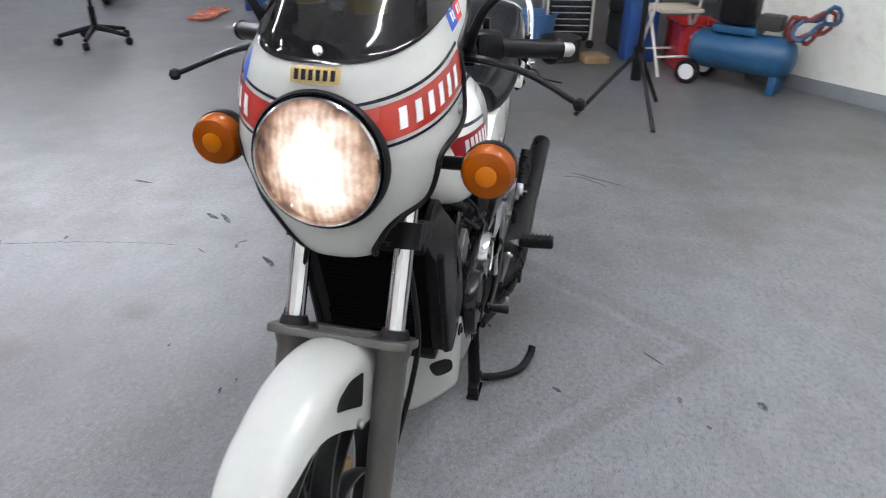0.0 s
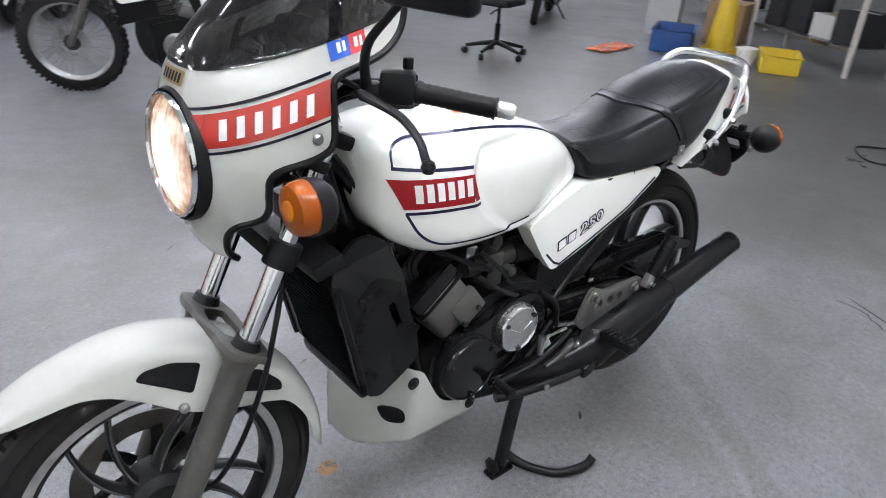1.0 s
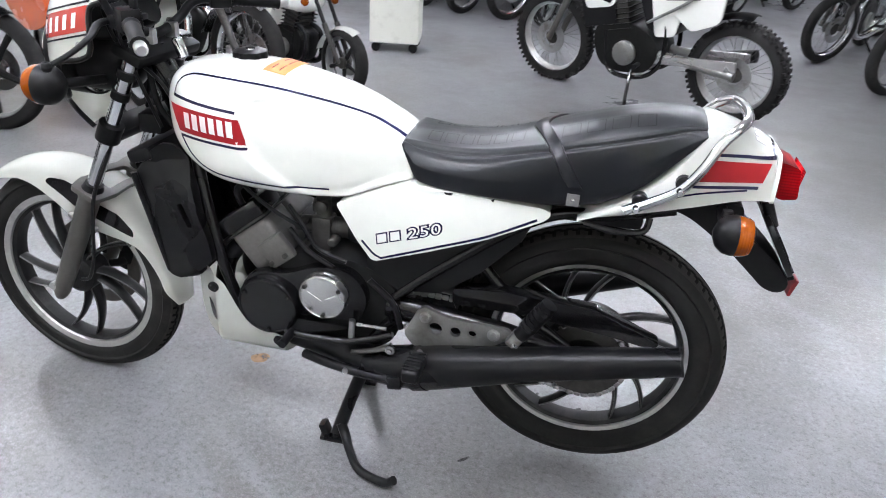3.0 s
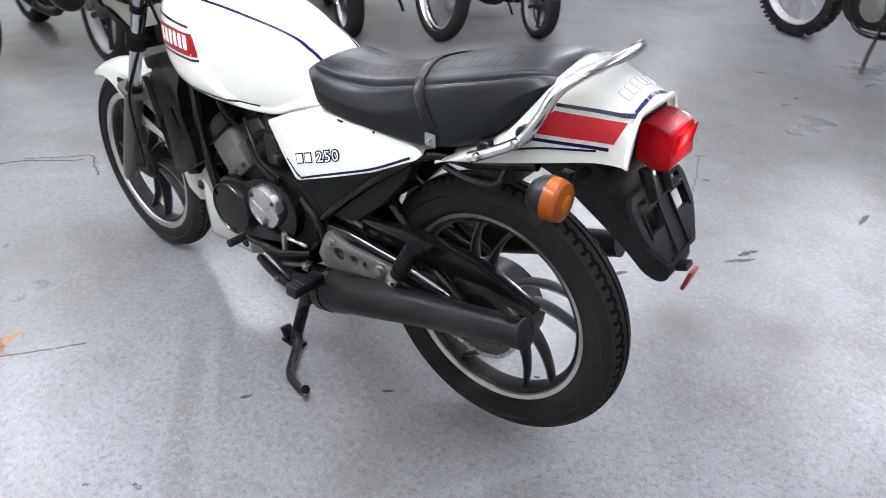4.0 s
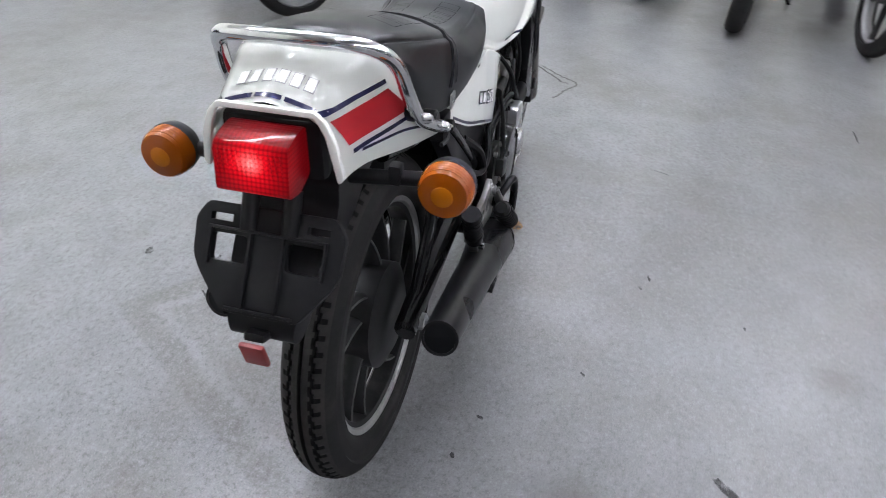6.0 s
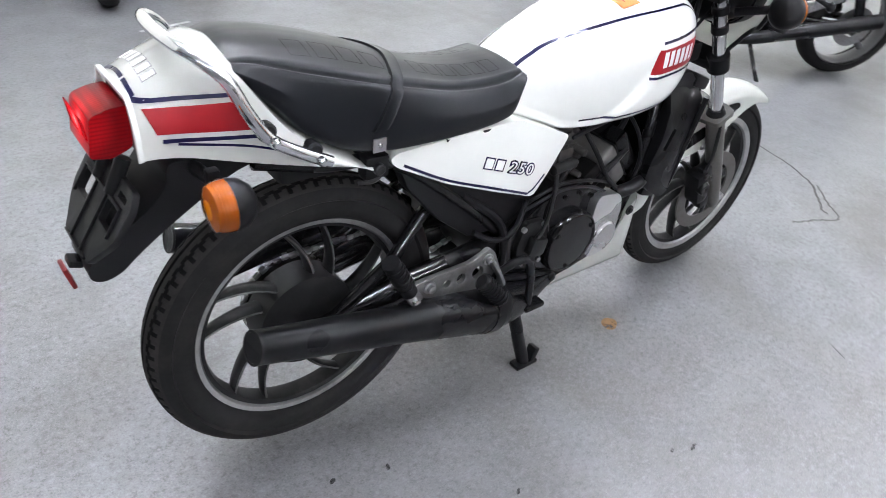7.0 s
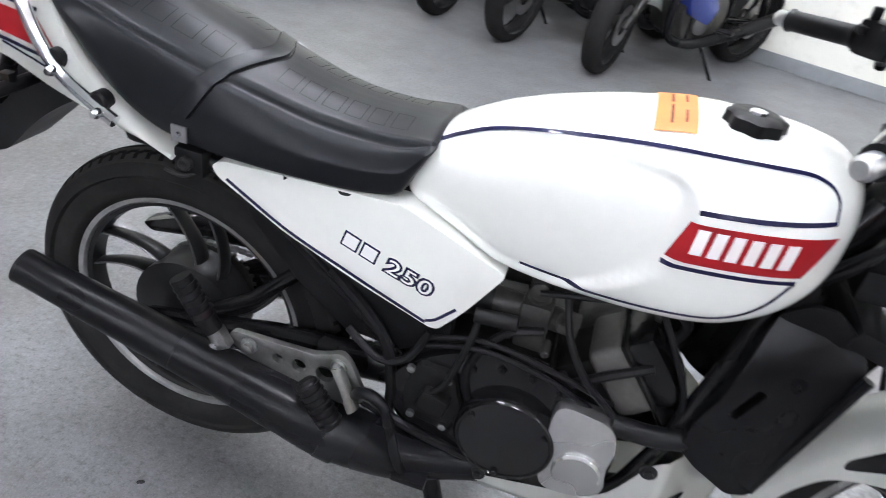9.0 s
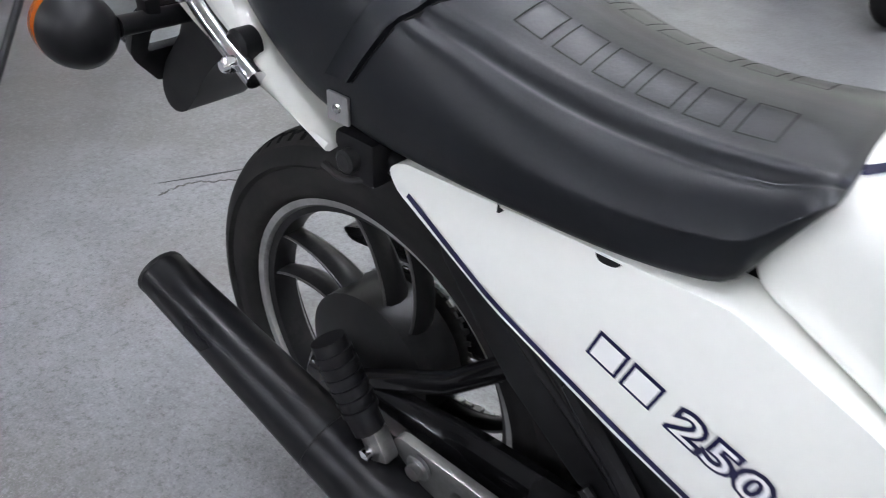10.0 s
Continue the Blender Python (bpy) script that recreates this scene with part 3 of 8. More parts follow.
bm = bmesh.new()
box(bm, (0.06, 0.18, 0.03), Matrix.Translation(on_fork(0.775, 0)) @ Matrix.Rotation(radians(-25), 4, "Y"), 0.01)
part("lower_yoke", bm, SOFT_BLACK, bike)
bm = bmesh.new()
box(bm, (0.075, 0.24, 0.028), Matrix.Translation(on_fork(0.965, 0)) @ Matrix.Rotation(radians(-25), 4, "Y"), 0.01)
part("top_yoke", bm, SOFT_BLACK, bike)
# fork brace over the mudguard
bm = bmesh.new()
outer = [(-0.036, -0.128), (0.036, -0.128), (0.046, -0.085), (0.040, -0.05), (0.052, 0.0), (0.040, 0.05), (0.046, 0.085), (0.036, 0.128), (-0.036, 0.128), (-0.046, 0.06), (-0.040, 0.0), (-0.046, -0.06)]
inner = [(0.020, -0.055), (0.030, 0.0), (0.020, 0.055), (-0.022, 0.058), (-0.020, 0.0), (-0.022, -0.058)]
plate(bm, round_corners(outer, 0.012, 3), -0.007, 0.007, 0.003, Matrix.Translation(on_fork(0.612, 0)) @ Matrix.Rotation(radians(-26), 4, "Y") @ Matrix.Rotation(radians(90), 4, "X"), holes=[round_corners(inner, 0.010, 3)])
part("fork_brace", bm, GREY_FORK, bike, "grey cast fork brace")


# ---- tank ----
TANK = [(-0.205, 0.795, 0.770, 0.072), (-0.19, 0.828, 0.754, 0.090), (-0.16, 0.862, 0.743, 0.104), (-0.11, 0.890, 0.725, 0.120), (-0.05, 0.912, 0.701, 0.137), (0.02, 0.932, 0.694, 0.151), (0.10, 0.950, 0.693, 0.160),
        (0.18, 0.962, 0.696, 0.164), (0.26, 0.963, 0.706, 0.158), (0.32, 0.958, 0.733, 0.143), (0.36, 0.950, 0.765, 0.120), (0.382, 0.935, 0.800, 0.095), (0.393, 0.915, 0.835, 0.065)]


def smooth01(t):
    t = min(1.0, max(0.0, t))
    return t * t * (3 - 2 * t)


def tank_ring(x, n=128):
    top, bot, w = lerp_table(TANK, x)
    zc = bot + (top - bot) * 0.42
    out = []
    for k in range(n):
        a = 2 * math.pi * k / n
        c, s = math.cos(a), math.sin(a)
        ey, ez = (0.72, 0.80) if s > 0 else (0.36, 0.56)
        y = w * math.copysign(abs(c) ** ey, c)
        z = zc + (top - zc if s > 0 else zc - bot) * math.copysign(abs(s) ** ez, s)
        # flat knee recess over the rear half, with a soft edge
        front = 0.197 - (7.0 if z < 0.855 else 9.0) * (z - 0.855) ** 2
        high = 0.921 - 0.6 * max(0.0, 0.08 - x) ** 2
        u = smooth01((front - x) / 0.024) * smooth01((high - z) / 0.020) * smooth01((z - bot - 0.010) / 0.022)
        u *= smooth01((x + 0.20) / 0.05)
        out.append(Vector((x, y - math.copysign(min(abs(y) * 0.5, 0.0125) * u, y), z)))
    return out


bm = bmesh.new()
xs = [-0.205 + 0.598 * (0.5 - 0.5 * math.cos(math.pi * i / 96)) for i in range(97)]
skin(bm, [tank_ring(x) for x in xs])
tank = part("fuel_tank", bm, WHITE, bike, sharp=60)
tank_tree = tree_of(tank)
bm = bmesh.new()
lathe(bm, [(0.0, 0.022), (0.030, 0.022), (0.036, 0.018), (0.037, 0.002), (0.030, 0.0), (0.0, 0.0)], 64, pose(0.235, -0.024, 0.957, 0, 2, 0))
for v in bm.verts:
    d = Vector((v.co.x - 0.235, v.co.y + 0.024))
    if d.length > 0.034:
        v.co.xy = Vector((0.235, -0.024)) + d * (1.08 + 0.06 * math.cos(8 * math.atan2(d.y, d.x)))
part("fuel_cap", bm, SOFT_BLACK, tank, "black star-shaped fuel cap")
bm = bmesh.new()
lathe(bm, [(0.0, 0.003), (0.011, 0.003), (0.012, 0.0), (0.0, 0.0)], 20, pose(0.235, -0.024, 0.979))
part("cap_lock", bm, CHROME, tank)
for s in (1, -1):
    at = side_at(s)
    decal("side_badge", tank_tree, RED, tank, [(0.362, 0.879), (0.185, 0.868), (0.168, 0.814), (0.335, 0.822)], (0, -s, 0), at, label="red badge stripe on the tank")
    for k in range(6):
        x0 = 0.318 - k * 0.0215
        t = (0.318 - x0)
        top, low = 0.867 - t * 0.03, 0.833 - t * 0.03
        decal("badge_bar", tank_tree, DECAL_WHITE, tank, [(x0, top), (x0 - 0.0145, top - 0.001), (x0 - 0.0175, low - 0.001), (x0 - 0.003, low)], (0, -s, 0), at, 0.002, 0.02)
    upper = [(0.190, 0.882), (0.27, 0.888), (0.352, 0.897)]
    decal("pinstripe", tank_tree, NAVY, tank, band(upper, 0.006), (0, -s, 0), at)
    decal("pinstripe", tank_tree, NAVY, tank, band([(0.35, 0.897), (0.345, 0.922), (0.325, 0.937), (0.28, 0.942), (0.15, 0.937), (0.02, 0.917), (-0.08, 0.890), (-0.135, 0.866), (-0.165, 0.848)], 0.0033, 60), (0, -s, 0), at)
    decal("pinstripe", tank_tree, NAVY, tank, band([(0.165, 0.806), (0.25, 0.81), (0.332, 0.814)], 0.006), (0, -s, 0), at)
    decal("pinstripe", tank_tree, NAVY, tank, band([(0.33, 0.812), (0.305, 0.772), (0.27, 0.746), (0.22, 0.734), (0.1, 0.726), (-0.01, 0.726)], 0.005, 60), (0, -s, 0), at)
decal("price_tag", tank_tree, TAG, tank, [(0.165, -0.022), (0.165, 0.122), (0.112, 0.122), (0.112, -0.022)], (0, 0, -1), lambda a, c: (a, c - 0.060, 1.2), 0.002, label="orange paper price tag")

TAG_INK = surface("tag_ink", (0.12, 0.03, 0.012), 0.7, 0, 0.1, 40, 0.0)
for k, (y0, y1) in enumerate(((-0.060, -0.022), (-0.065, -0.004), (0.010, 0.045), (0.006, 0.048))):
    x = 0.152 - (k % 2) * 0.018
    decal("tag_line", tank_tree, TAG_INK, tank, [(x, y0), (x, y1), (x - 0.0035, y1), (x - 0.0035, y0)], (0, 0, -1), lambda a, c: (a, c, 1.2), 0.003)

# ---- seat ----
SEAT = [(-0.166, 0.852, 0.838, 0.098), (-0.173, 0.858, 0.826, 0.108), (-0.187, 0.858, 0.798, 0.115), (-0.20, 0.858, 0.771, 0.120), (-0.22, 0.858, 0.761, 0.124), (-0.28, 0.857, 0.755, 0.131), (-0.36, 0.867, 0.754, 0.136), (-0.44, 0.889, 0.755, 0.138), (-0.52, 0.917, 0.760, 0.138), (-0.60, 0.942, 0.778, 0.134), (-0.67, 0.958, 0.818, 0.127), (-0.72, 0.964, 0.866, 0.119), (-0.765, 0.963, 0.915, 0.107), (-0.795, 0.946, 0.942, 0.085)]
# the raised edge of the seat's top: its place from the middle and its height
RIDGE = [(-0.166, 0.080, 0.846), (-0.173, 0.086, 0.850), (-0.25, 0.086, 0.843), (-0.344, 0.088, 0.849), (-0.44, 0.097, 0.872), (-0.55, 0.113, 0.903), (-0.66, 0.108, 0.932), (-0.74, 0.092, 0.950), (-0.795, 0.070, 0.944)]


def seat_ring(x, n=64):
    """One section of the seat: flat bottom, sloping sides, a pressed groove under a raised edge, a gently crowned top."""
    top, bot, w = lerp_table(SEAT, x)
    yr, zr = lerp_table(RIDGE, x)
    zr = min(zr, top - 0.001)
    k = min(1.0, (zr - bot) / 0.085)
    out = w - yr
    prof = [(0.0, bot), (0.70 * w, bot), (0.93 * w, bot + 0.006 * k), (0.985 * w, bot + 0.020 * k), (w, bot + 0.040 * k), (yr + out * 0.93, bot + 0.56 * (zr - bot)), (yr + out * 0.62, zr - 0.022 * k), (yr + out * 0.34, zr - 0.0125 * k), (yr + out * 0.17, zr - 0.0105 * k), (yr + out * 0.06, zr - 0.004 * k),
            (yr * 0.96, zr + 0.001), (yr * 0.86, zr + (top - zr) * 0.22), (yr * 0.60, zr + (top - zr) * 0.62), (yr * 0.30, zr + (top - zr) * 0.92), (0.0, top)]
    half = catmull([(0, y, z) for y, z in prof], n)
    return [Vector((x, p.y, p.z)) for p in half] + [Vector((x, -p.y, p.z)) for p in half[-2:0:-1]]


bm = bmesh.new()
skin(bm, [seat_ring(-0.166 - 0.629 * (0.5 - 0.5 * math.cos(math.pi * i / 60))) for i in range(61)])
seat = part("seat", bm, VINYL, bike, "black ribbed vinyl dual seat", sharp=70)
seat_tree = tree_of(seat)
def lens_rings(lens, ax, top):
    """The moulded centre and ring of a round lens."""
    bm = bmesh.new()
    lathe(bm, [(0.0, top + 0.0035), (0.015, top + 0.0035), (0.017, top + 0.002), (0.017, top - 0.004)], 28, ax)
    part("lens_centre", bm, AMBER_CORE, lens)
    bm = bmesh.new()
    ring_lathe(bm, [(0.0405, 0.006), (0.0405, 0.012), (0.038, 0.0145), (0.036, 0.0145), (0.036, 0.006)], 36, ax)
    part("lens_step", bm, AMBER, lens)


SEAM = surface("seat_seam", (0.004, 0.004, 0.004), 0.7, 0, 0.1, 60, 0.0)
# strap across the seat with its buckle plates
bm = bmesh.new()
rings = []
for k in range(41):
    a = math.pi * (0.03 + 0.94 * k / 40)
    x = -0.452 - 0.089 * (abs(k - 20) / 20) ** 1.7
    ring = []
    for dx, lift in ((-0.015, -0.002), (-0.0135, 0.005), (-0.0095, 0.0035), (0.0095, 0.0035), (0.0135, 0.005), (0.015, -0.002)):
        o = Vector((x + dx, 0.5 * math.cos(a), 0.80 + 0.5 * math.sin(a)))
        w = Vector((x + dx, 0, 0.80)) - o
        hit, normal, _, _ = seat_tree.ray_cast(o, w.normalized())
        ring.append(hit - w.normalized() * lift)
    rings.append(ring)
skin(bm, rings)
strap_ob = part("seat_strap", bm, VINYL, seat)
for e in (0, 5):
    bm = bmesh.new()
    tube(bm, [r[e] for r in rings], 0.0026, 6)
    part("strap_seam", bm, SEAM, strap_ob)
for s in (1, -1):
    bm = bmesh.new()
    box(bm, (0.026, 0.004, 0.026), pose(-0.541, 0.1395 * s, 0.786), 0.0015)
    buckle = part("strap_plate", bm, STEEL, seat, "small steel strap plate")
    bm = bmesh.new()
    lathe(bm, [(0.0, 0.003), (0.004, 0.002), (0.005, 0.0)], 12, axis_y(-0.541, 0.1415 * s, 0.786) @ Matrix.Scale(s, 4, (0, 0, 1)))
    part("rivet", bm, CHROME, buckle)
    for row, x0, n in ((0, -0.215, 6), (1, -0.50, 4)):
        for k in range(n):
            x = x0 - k * (0.036 if row == 0 else 0.048)
            w = 0.026 if row == 0 else 0.034
            y0, y1 = (0.028, 0.068) if row == 0 else (0.044, 0.086)
            for hx in (x, x - w):
                decal("stitch_line", seat_tree, SEAM, seat, [(hx, s * y0), (hx, s * y1), (hx - 0.0015, s * y1), (hx - 0.0015, s * y0)], (0, 0, -1), lambda a, c: (a, c, 1.3), 0.0012, 0.02)
            for yy in (y0, y1 - 0.0015):
                decal("stitch_line", seat_tree, SEAM, seat, [(x, s * yy), (x, s * (yy + 0.0015)), (x - w, s * (yy + 0.0015)), (x - w, s * yy)], (0, 0, -1), lambda a, c: (a, c, 1.3), 0.0012, 0.02)


def letters(text, swell):
    """Flat lettering of height about 0.7, as a mesh; swell thickens the strokes."""
    cu = bpy.data.curves.new("lettering", "FONT")
    cu.body, cu.offset, cu.resolution_u = text, swell, 3
    cu.space_character = 1.08
    ob = bpy.data.objects.new("lettering", cu)
    scene.collection.objects.link(ob)
    me = bpy.data.meshes.new_from_object(ob.evaluated_get(bpy.context.evaluated_depsgraph_get()))
    bm = bmesh.new()
    bm.from_mesh(me)
    bpy.data.objects.remove(ob)
    bpy.data.curves.remove(cu)
    bpy.data.meshes.remove(me)
    return bm


# ---- side panels ----
PANEL = [(-0.022, 0.692), (-0.10, 0.727), (-0.192, 0.762), (-0.35, 0.757), (-0.485, 0.748), (-0.503, 0.737), (-0.49, 0.722), (-0.37, 0.661), (-0.24, 0.610), (-0.122, 0.565), (-0.108, 0.566), (-0.073, 0.61)]
for s in (1, -1):
    bm = bmesh.new()
    out = round_corners(PANEL, 0.012, 3)
    plate(bm, out, 0.075 * s, 0.122 * s, 0.012, segs=3)
    for v in bm.verts:
        v.co.y += s * (0.010 * math.sin(min(1, max(0, (v.co.x + 0.5) / 0.48)) * math.pi) - 0.16 * max(0, v.co.z - 0.72))
    pan = part("side_panel", bm, WHITE, bike, "white triangular side panel", sharp=50)
    tr = tree_of(pan)
    at = side_at(s)
    low = [(-0.474, 0.7225), (-0.37, 0.669), (-0.24, 0.618), (-0.130, 0.574)]
    decal("pinstripe", tr, NAVY, pan, band(low, 0.0055, 30), (0, -s, 0), at)
    decal("pinstripe", tr, NAVY, pan, band([(-0.130, 0.577), (-0.114, 0.584), (-0.086, 0.612)], 0.0055, 12), (0, -s, 0), at)
    # model mark: two plain blocks and the engine size, white with a dark edge
    if s > 0:
        m0, e1 = Vector((-0.122, 0.608)), Vector((-0.945, 0.328))
        e2 = Vector((0.1, 0.99))
    else:
        m0, e1 = Vector((-0.280, 0.672)), Vector((0.945, -0.328))
        e2 = Vector((0.28, 0.96))
    q = lambda a, c: tuple(m0 + e1 * a * 1.13 + e2 * c)
    for u in (0.0, 0.029):
        decal("mark_outline", tr, NAVY, pan, [q(u, 0), q(u + 0.026, 0), q(u + 0.026, 0.027), q(u, 0.027)], (0, -s, 0), at, 0.001, 0.03)
        decal("mark_block", tr, DECAL_WHITE, pan, [q(u + 0.003, 0.003), q(u + 0.023, 0.003), q(u + 0.023, 0.024), q(u + 0.003, 0.024)], (0, -s, 0), at, 0.0018, 0.03)
    for swell, mat_, lift in ((0.085, NAVY, 0.001), (0.0, DECAL_WHITE, 0.0018)):
        bm = letters("250", swell)
        for v in bm.verts:
            o = at(*q(0.069 + v.co.x * 0.045, 0.0015 + v.co.y * 0.036))
            hit, normal, _, _ = tr.ray_cast(Vector(o), Vector((0, -s, 0)))
            if hit:
                v.co = hit + Vector((0, s * lift, 0))
        part("size_mark", bm, mat_, pan, recalc=False)
    for x, z in ((-0.280, 0.7590), (-0.382, 0.7560)):
        decal("rubber_notch", tr, SOFT_BLACK, pan, smooth_outline([(x - 0.010, z + 0.003), (x + 0.010, z + 0.004), (x + 0.007, z - 0.005), (x - 0.007, z - 0.006)], 16), (0, -s, 0), at, 0.002, 0.006)
    bm = bmesh.new()
    plate(bm, [(-0.09, 0.60), (-0.13, 0.57), (-0.37, 0.662), (-0.475, 0.722), (-0.445, 0.655), (-0.36, 0.560), (-0.27, 0.490), (-0.17, 0.480), (-0.09, 0.53)], 0.07 * s, 0.105 * s, 0.006)
    part("lower_cover", bm, SOFT_BLACK, bike)
# seat lock on the right
bm = bmesh.new()
box(bm, (0.05, 0.03, 0.045), pose(-0.535, -0.115, 0.735), 0.006)
lockm = part("seat_lock", bm, SOFT_BLACK, bike)
bm = bmesh.new()
lathe(bm, [(0.011, 0.0), (0.011, 0.012), (0.008, 0.014), (0.0, 0.013)], 20, axis_y(-0.536, -0.128, 0.736) @ Matrix.Scale(-1, 4, (0, 0, 1)))
part("lock_barrel", bm, GUNMETAL, lockm)
bm = bmesh.new()
tube(bm, [(-0.52, -0.125, 0.72), (-0.545, -0.132, 0.712), (-0.575, -0.13, 0.715)], 0.004, 8, 10)
part("helmet_hook", bm, GUNMETAL, lockm)

# ---- tail cowl ----
TAIL = [(-0.555, 0.748, 0.757, 0.141, 0.139), (-0.60, 0.758, 0.785, 0.141, 0.137), (-0.66, 0.772, 0.822, 0.138, 0.131), (-0.71, 0.785, 0.868, 0.135, 0.123), (-0.75, 0.795, 0.922, 0.131, 0.113),
        (-0.78, 0.802, 0.962, 0.126, 0.100), (-0.82, 0.811, 0.958, 0.117, 0.090), (-0.86, 0.819, 0.945, 0.107, 0.080), (-0.90, 0.823, 0.928, 0.101, 0.072), (-0.922, 0.822, 0.915, 0.098, 0.068)]
bm = bmesh.new()
rings = []
for i in range(37):
    x = -0.555 - 0.367 * i / 36
    bot, top, wb, wt = lerp_table(TAIL, x)
    cut = 0.03 * max(0, (-0.87 - x) / 0.05)
    half = []
    for k in range(13):
        t = k / 12
        if t < 0.62:
            u = t / 0.62
            y, z = wb + (wt - wb) * u + 0.006 * math.sin(u * math.pi), bot + (top - 0.018 - bot) * u
        else:
            a = (t - 0.62) / 0.38 * math.pi / 2
            y, z = (wt - 0.018) * (1 - math.sin(a)) ** 0.9 + 0.018 * math.cos(a) if a < 1.5 else 0.0, top - 0.018 + 0.018 * math.sin(a)
        half.append((y, z))
    half[-1] = (0.0, top)
    dx = lambda z: cut * (1 - 0.0 * z)
    rings.append([Vector((x, y, z)) for y, z in half] + [Vector((x, -y, z)) for y, z in half[-2::-1]])
skin(bm, rings, close=False)
bmesh.ops.solidify(bm, geom=bm.faces[:], thickness=0.004)
tail = part("tail_cowl", bm, WHITE, bike, "white tail cowl with red side stripes", sharp=45)
tail_tree = tree_of(tail)
for s in (1, -1):
    at = side_at(s)
    decal("tail_stripe", tail_tree, RED, tail, [(-0.745, 0.853), (-0.79, 0.897), (-0.908, 0.893), (-0.896, 0.858)], (0, -s, 0), at)
    decal("pinstripe", tail_tree, NAVY, tail, band([(-0.79, 0.907), (-0.85, 0.906), (-0.916, 0.902)], 0.006, 16), (0, -s, 0), at)
    decal("pinstripe", tail_tree, NAVY, tail, band([(-0.735, 0.842), (-0.81, 0.845), (-0.89, 0.848)], 0.006, 16), (0, -s, 0), at)
    decal("pinstripe", tail_tree, NAVY, tail, band([(-0.66, 0.79), (-0.76, 0.826), (-0.87, 0.842)], 0.004, 16), (0, -s, 0), at)
for y0, y1 in ((-0.062, -0.022), (-0.018, 0.018), (0.022, 0.062)):
    decal("pinstripe", tail_tree, NAVY, tail, [(-0.909, y0), (-0.909, y1), (-0.915, y1), (-0.915, y0)], (0, 0, -1), lambda a, c: (a, c, 1.2))
for k in range(6):
    y = 0.054 - k * 0.0185
    for e, mt_, lf in ((0.0, FAINT_MARK, 0.001), (0.0013, DECAL_WHITE, 0.0018)):
        decal("tail_mark", tail_tree, mt_, tail, [(-0.872 - e, y - e), (-0.872 - e, y - 0.014 + e), (-0.894 + e, y - 0.014 + e), (-0.894 + e, y - e)], (0, 0, -1), lambda a, c: (a, c, 1.2), lf)
bm = bmesh.new()
plate(bm, round_corners([(-0.099, 0.822), (-0.092, 0.870), (-0.080, 0.898), (-0.066, 0.911), (0.066, 0.911), (0.080, 0.898), (0.092, 0.870), (0.099, 0.822), (0.091, 0.815), (0.078, 0.880), (0.066, 0.903), (-0.066, 0.903), (-0.078, 0.880), (-0.091, 0.815)], 0.005, 2), -0.004, 0.004, 0.002, Matrix.Translation((-0.922, 0, 0)) @ Matrix.Rotation(radians(-90), 4, "Z"))
part("rear_rim", bm, WHITE, tail)
bm = bmesh.new()
box(bm, (0.03, 0.140, 0.085), pose(-0.902, 0, 0.852), 0.012)
part("lamp_base", bm, SOFT_BLACK, bike)
bm = bmesh.new()
plate(bm, round_corners([(-0.918, 0.824), (-0.918, 0.890), (-0.945, 0.888), (-0.972, 0.879), (-0.981, 0.816), (-0.950, 0.811)], 0.008, 3), -0.050, 0.050, 0.007, segs=3)
tl = part("tail_lamp", bm, TAIL_RED, bike, "lit red tail lamp lens")
for k in range(13):
    bm = bmesh.new()
    box(bm, (0.002, 0.0012, 0.058), pose(-0.978, -0.0435 + k * 0.00725, 0.847, 0, -7, 0))
    part("lens_rib", bm, TAIL_RED, tl)
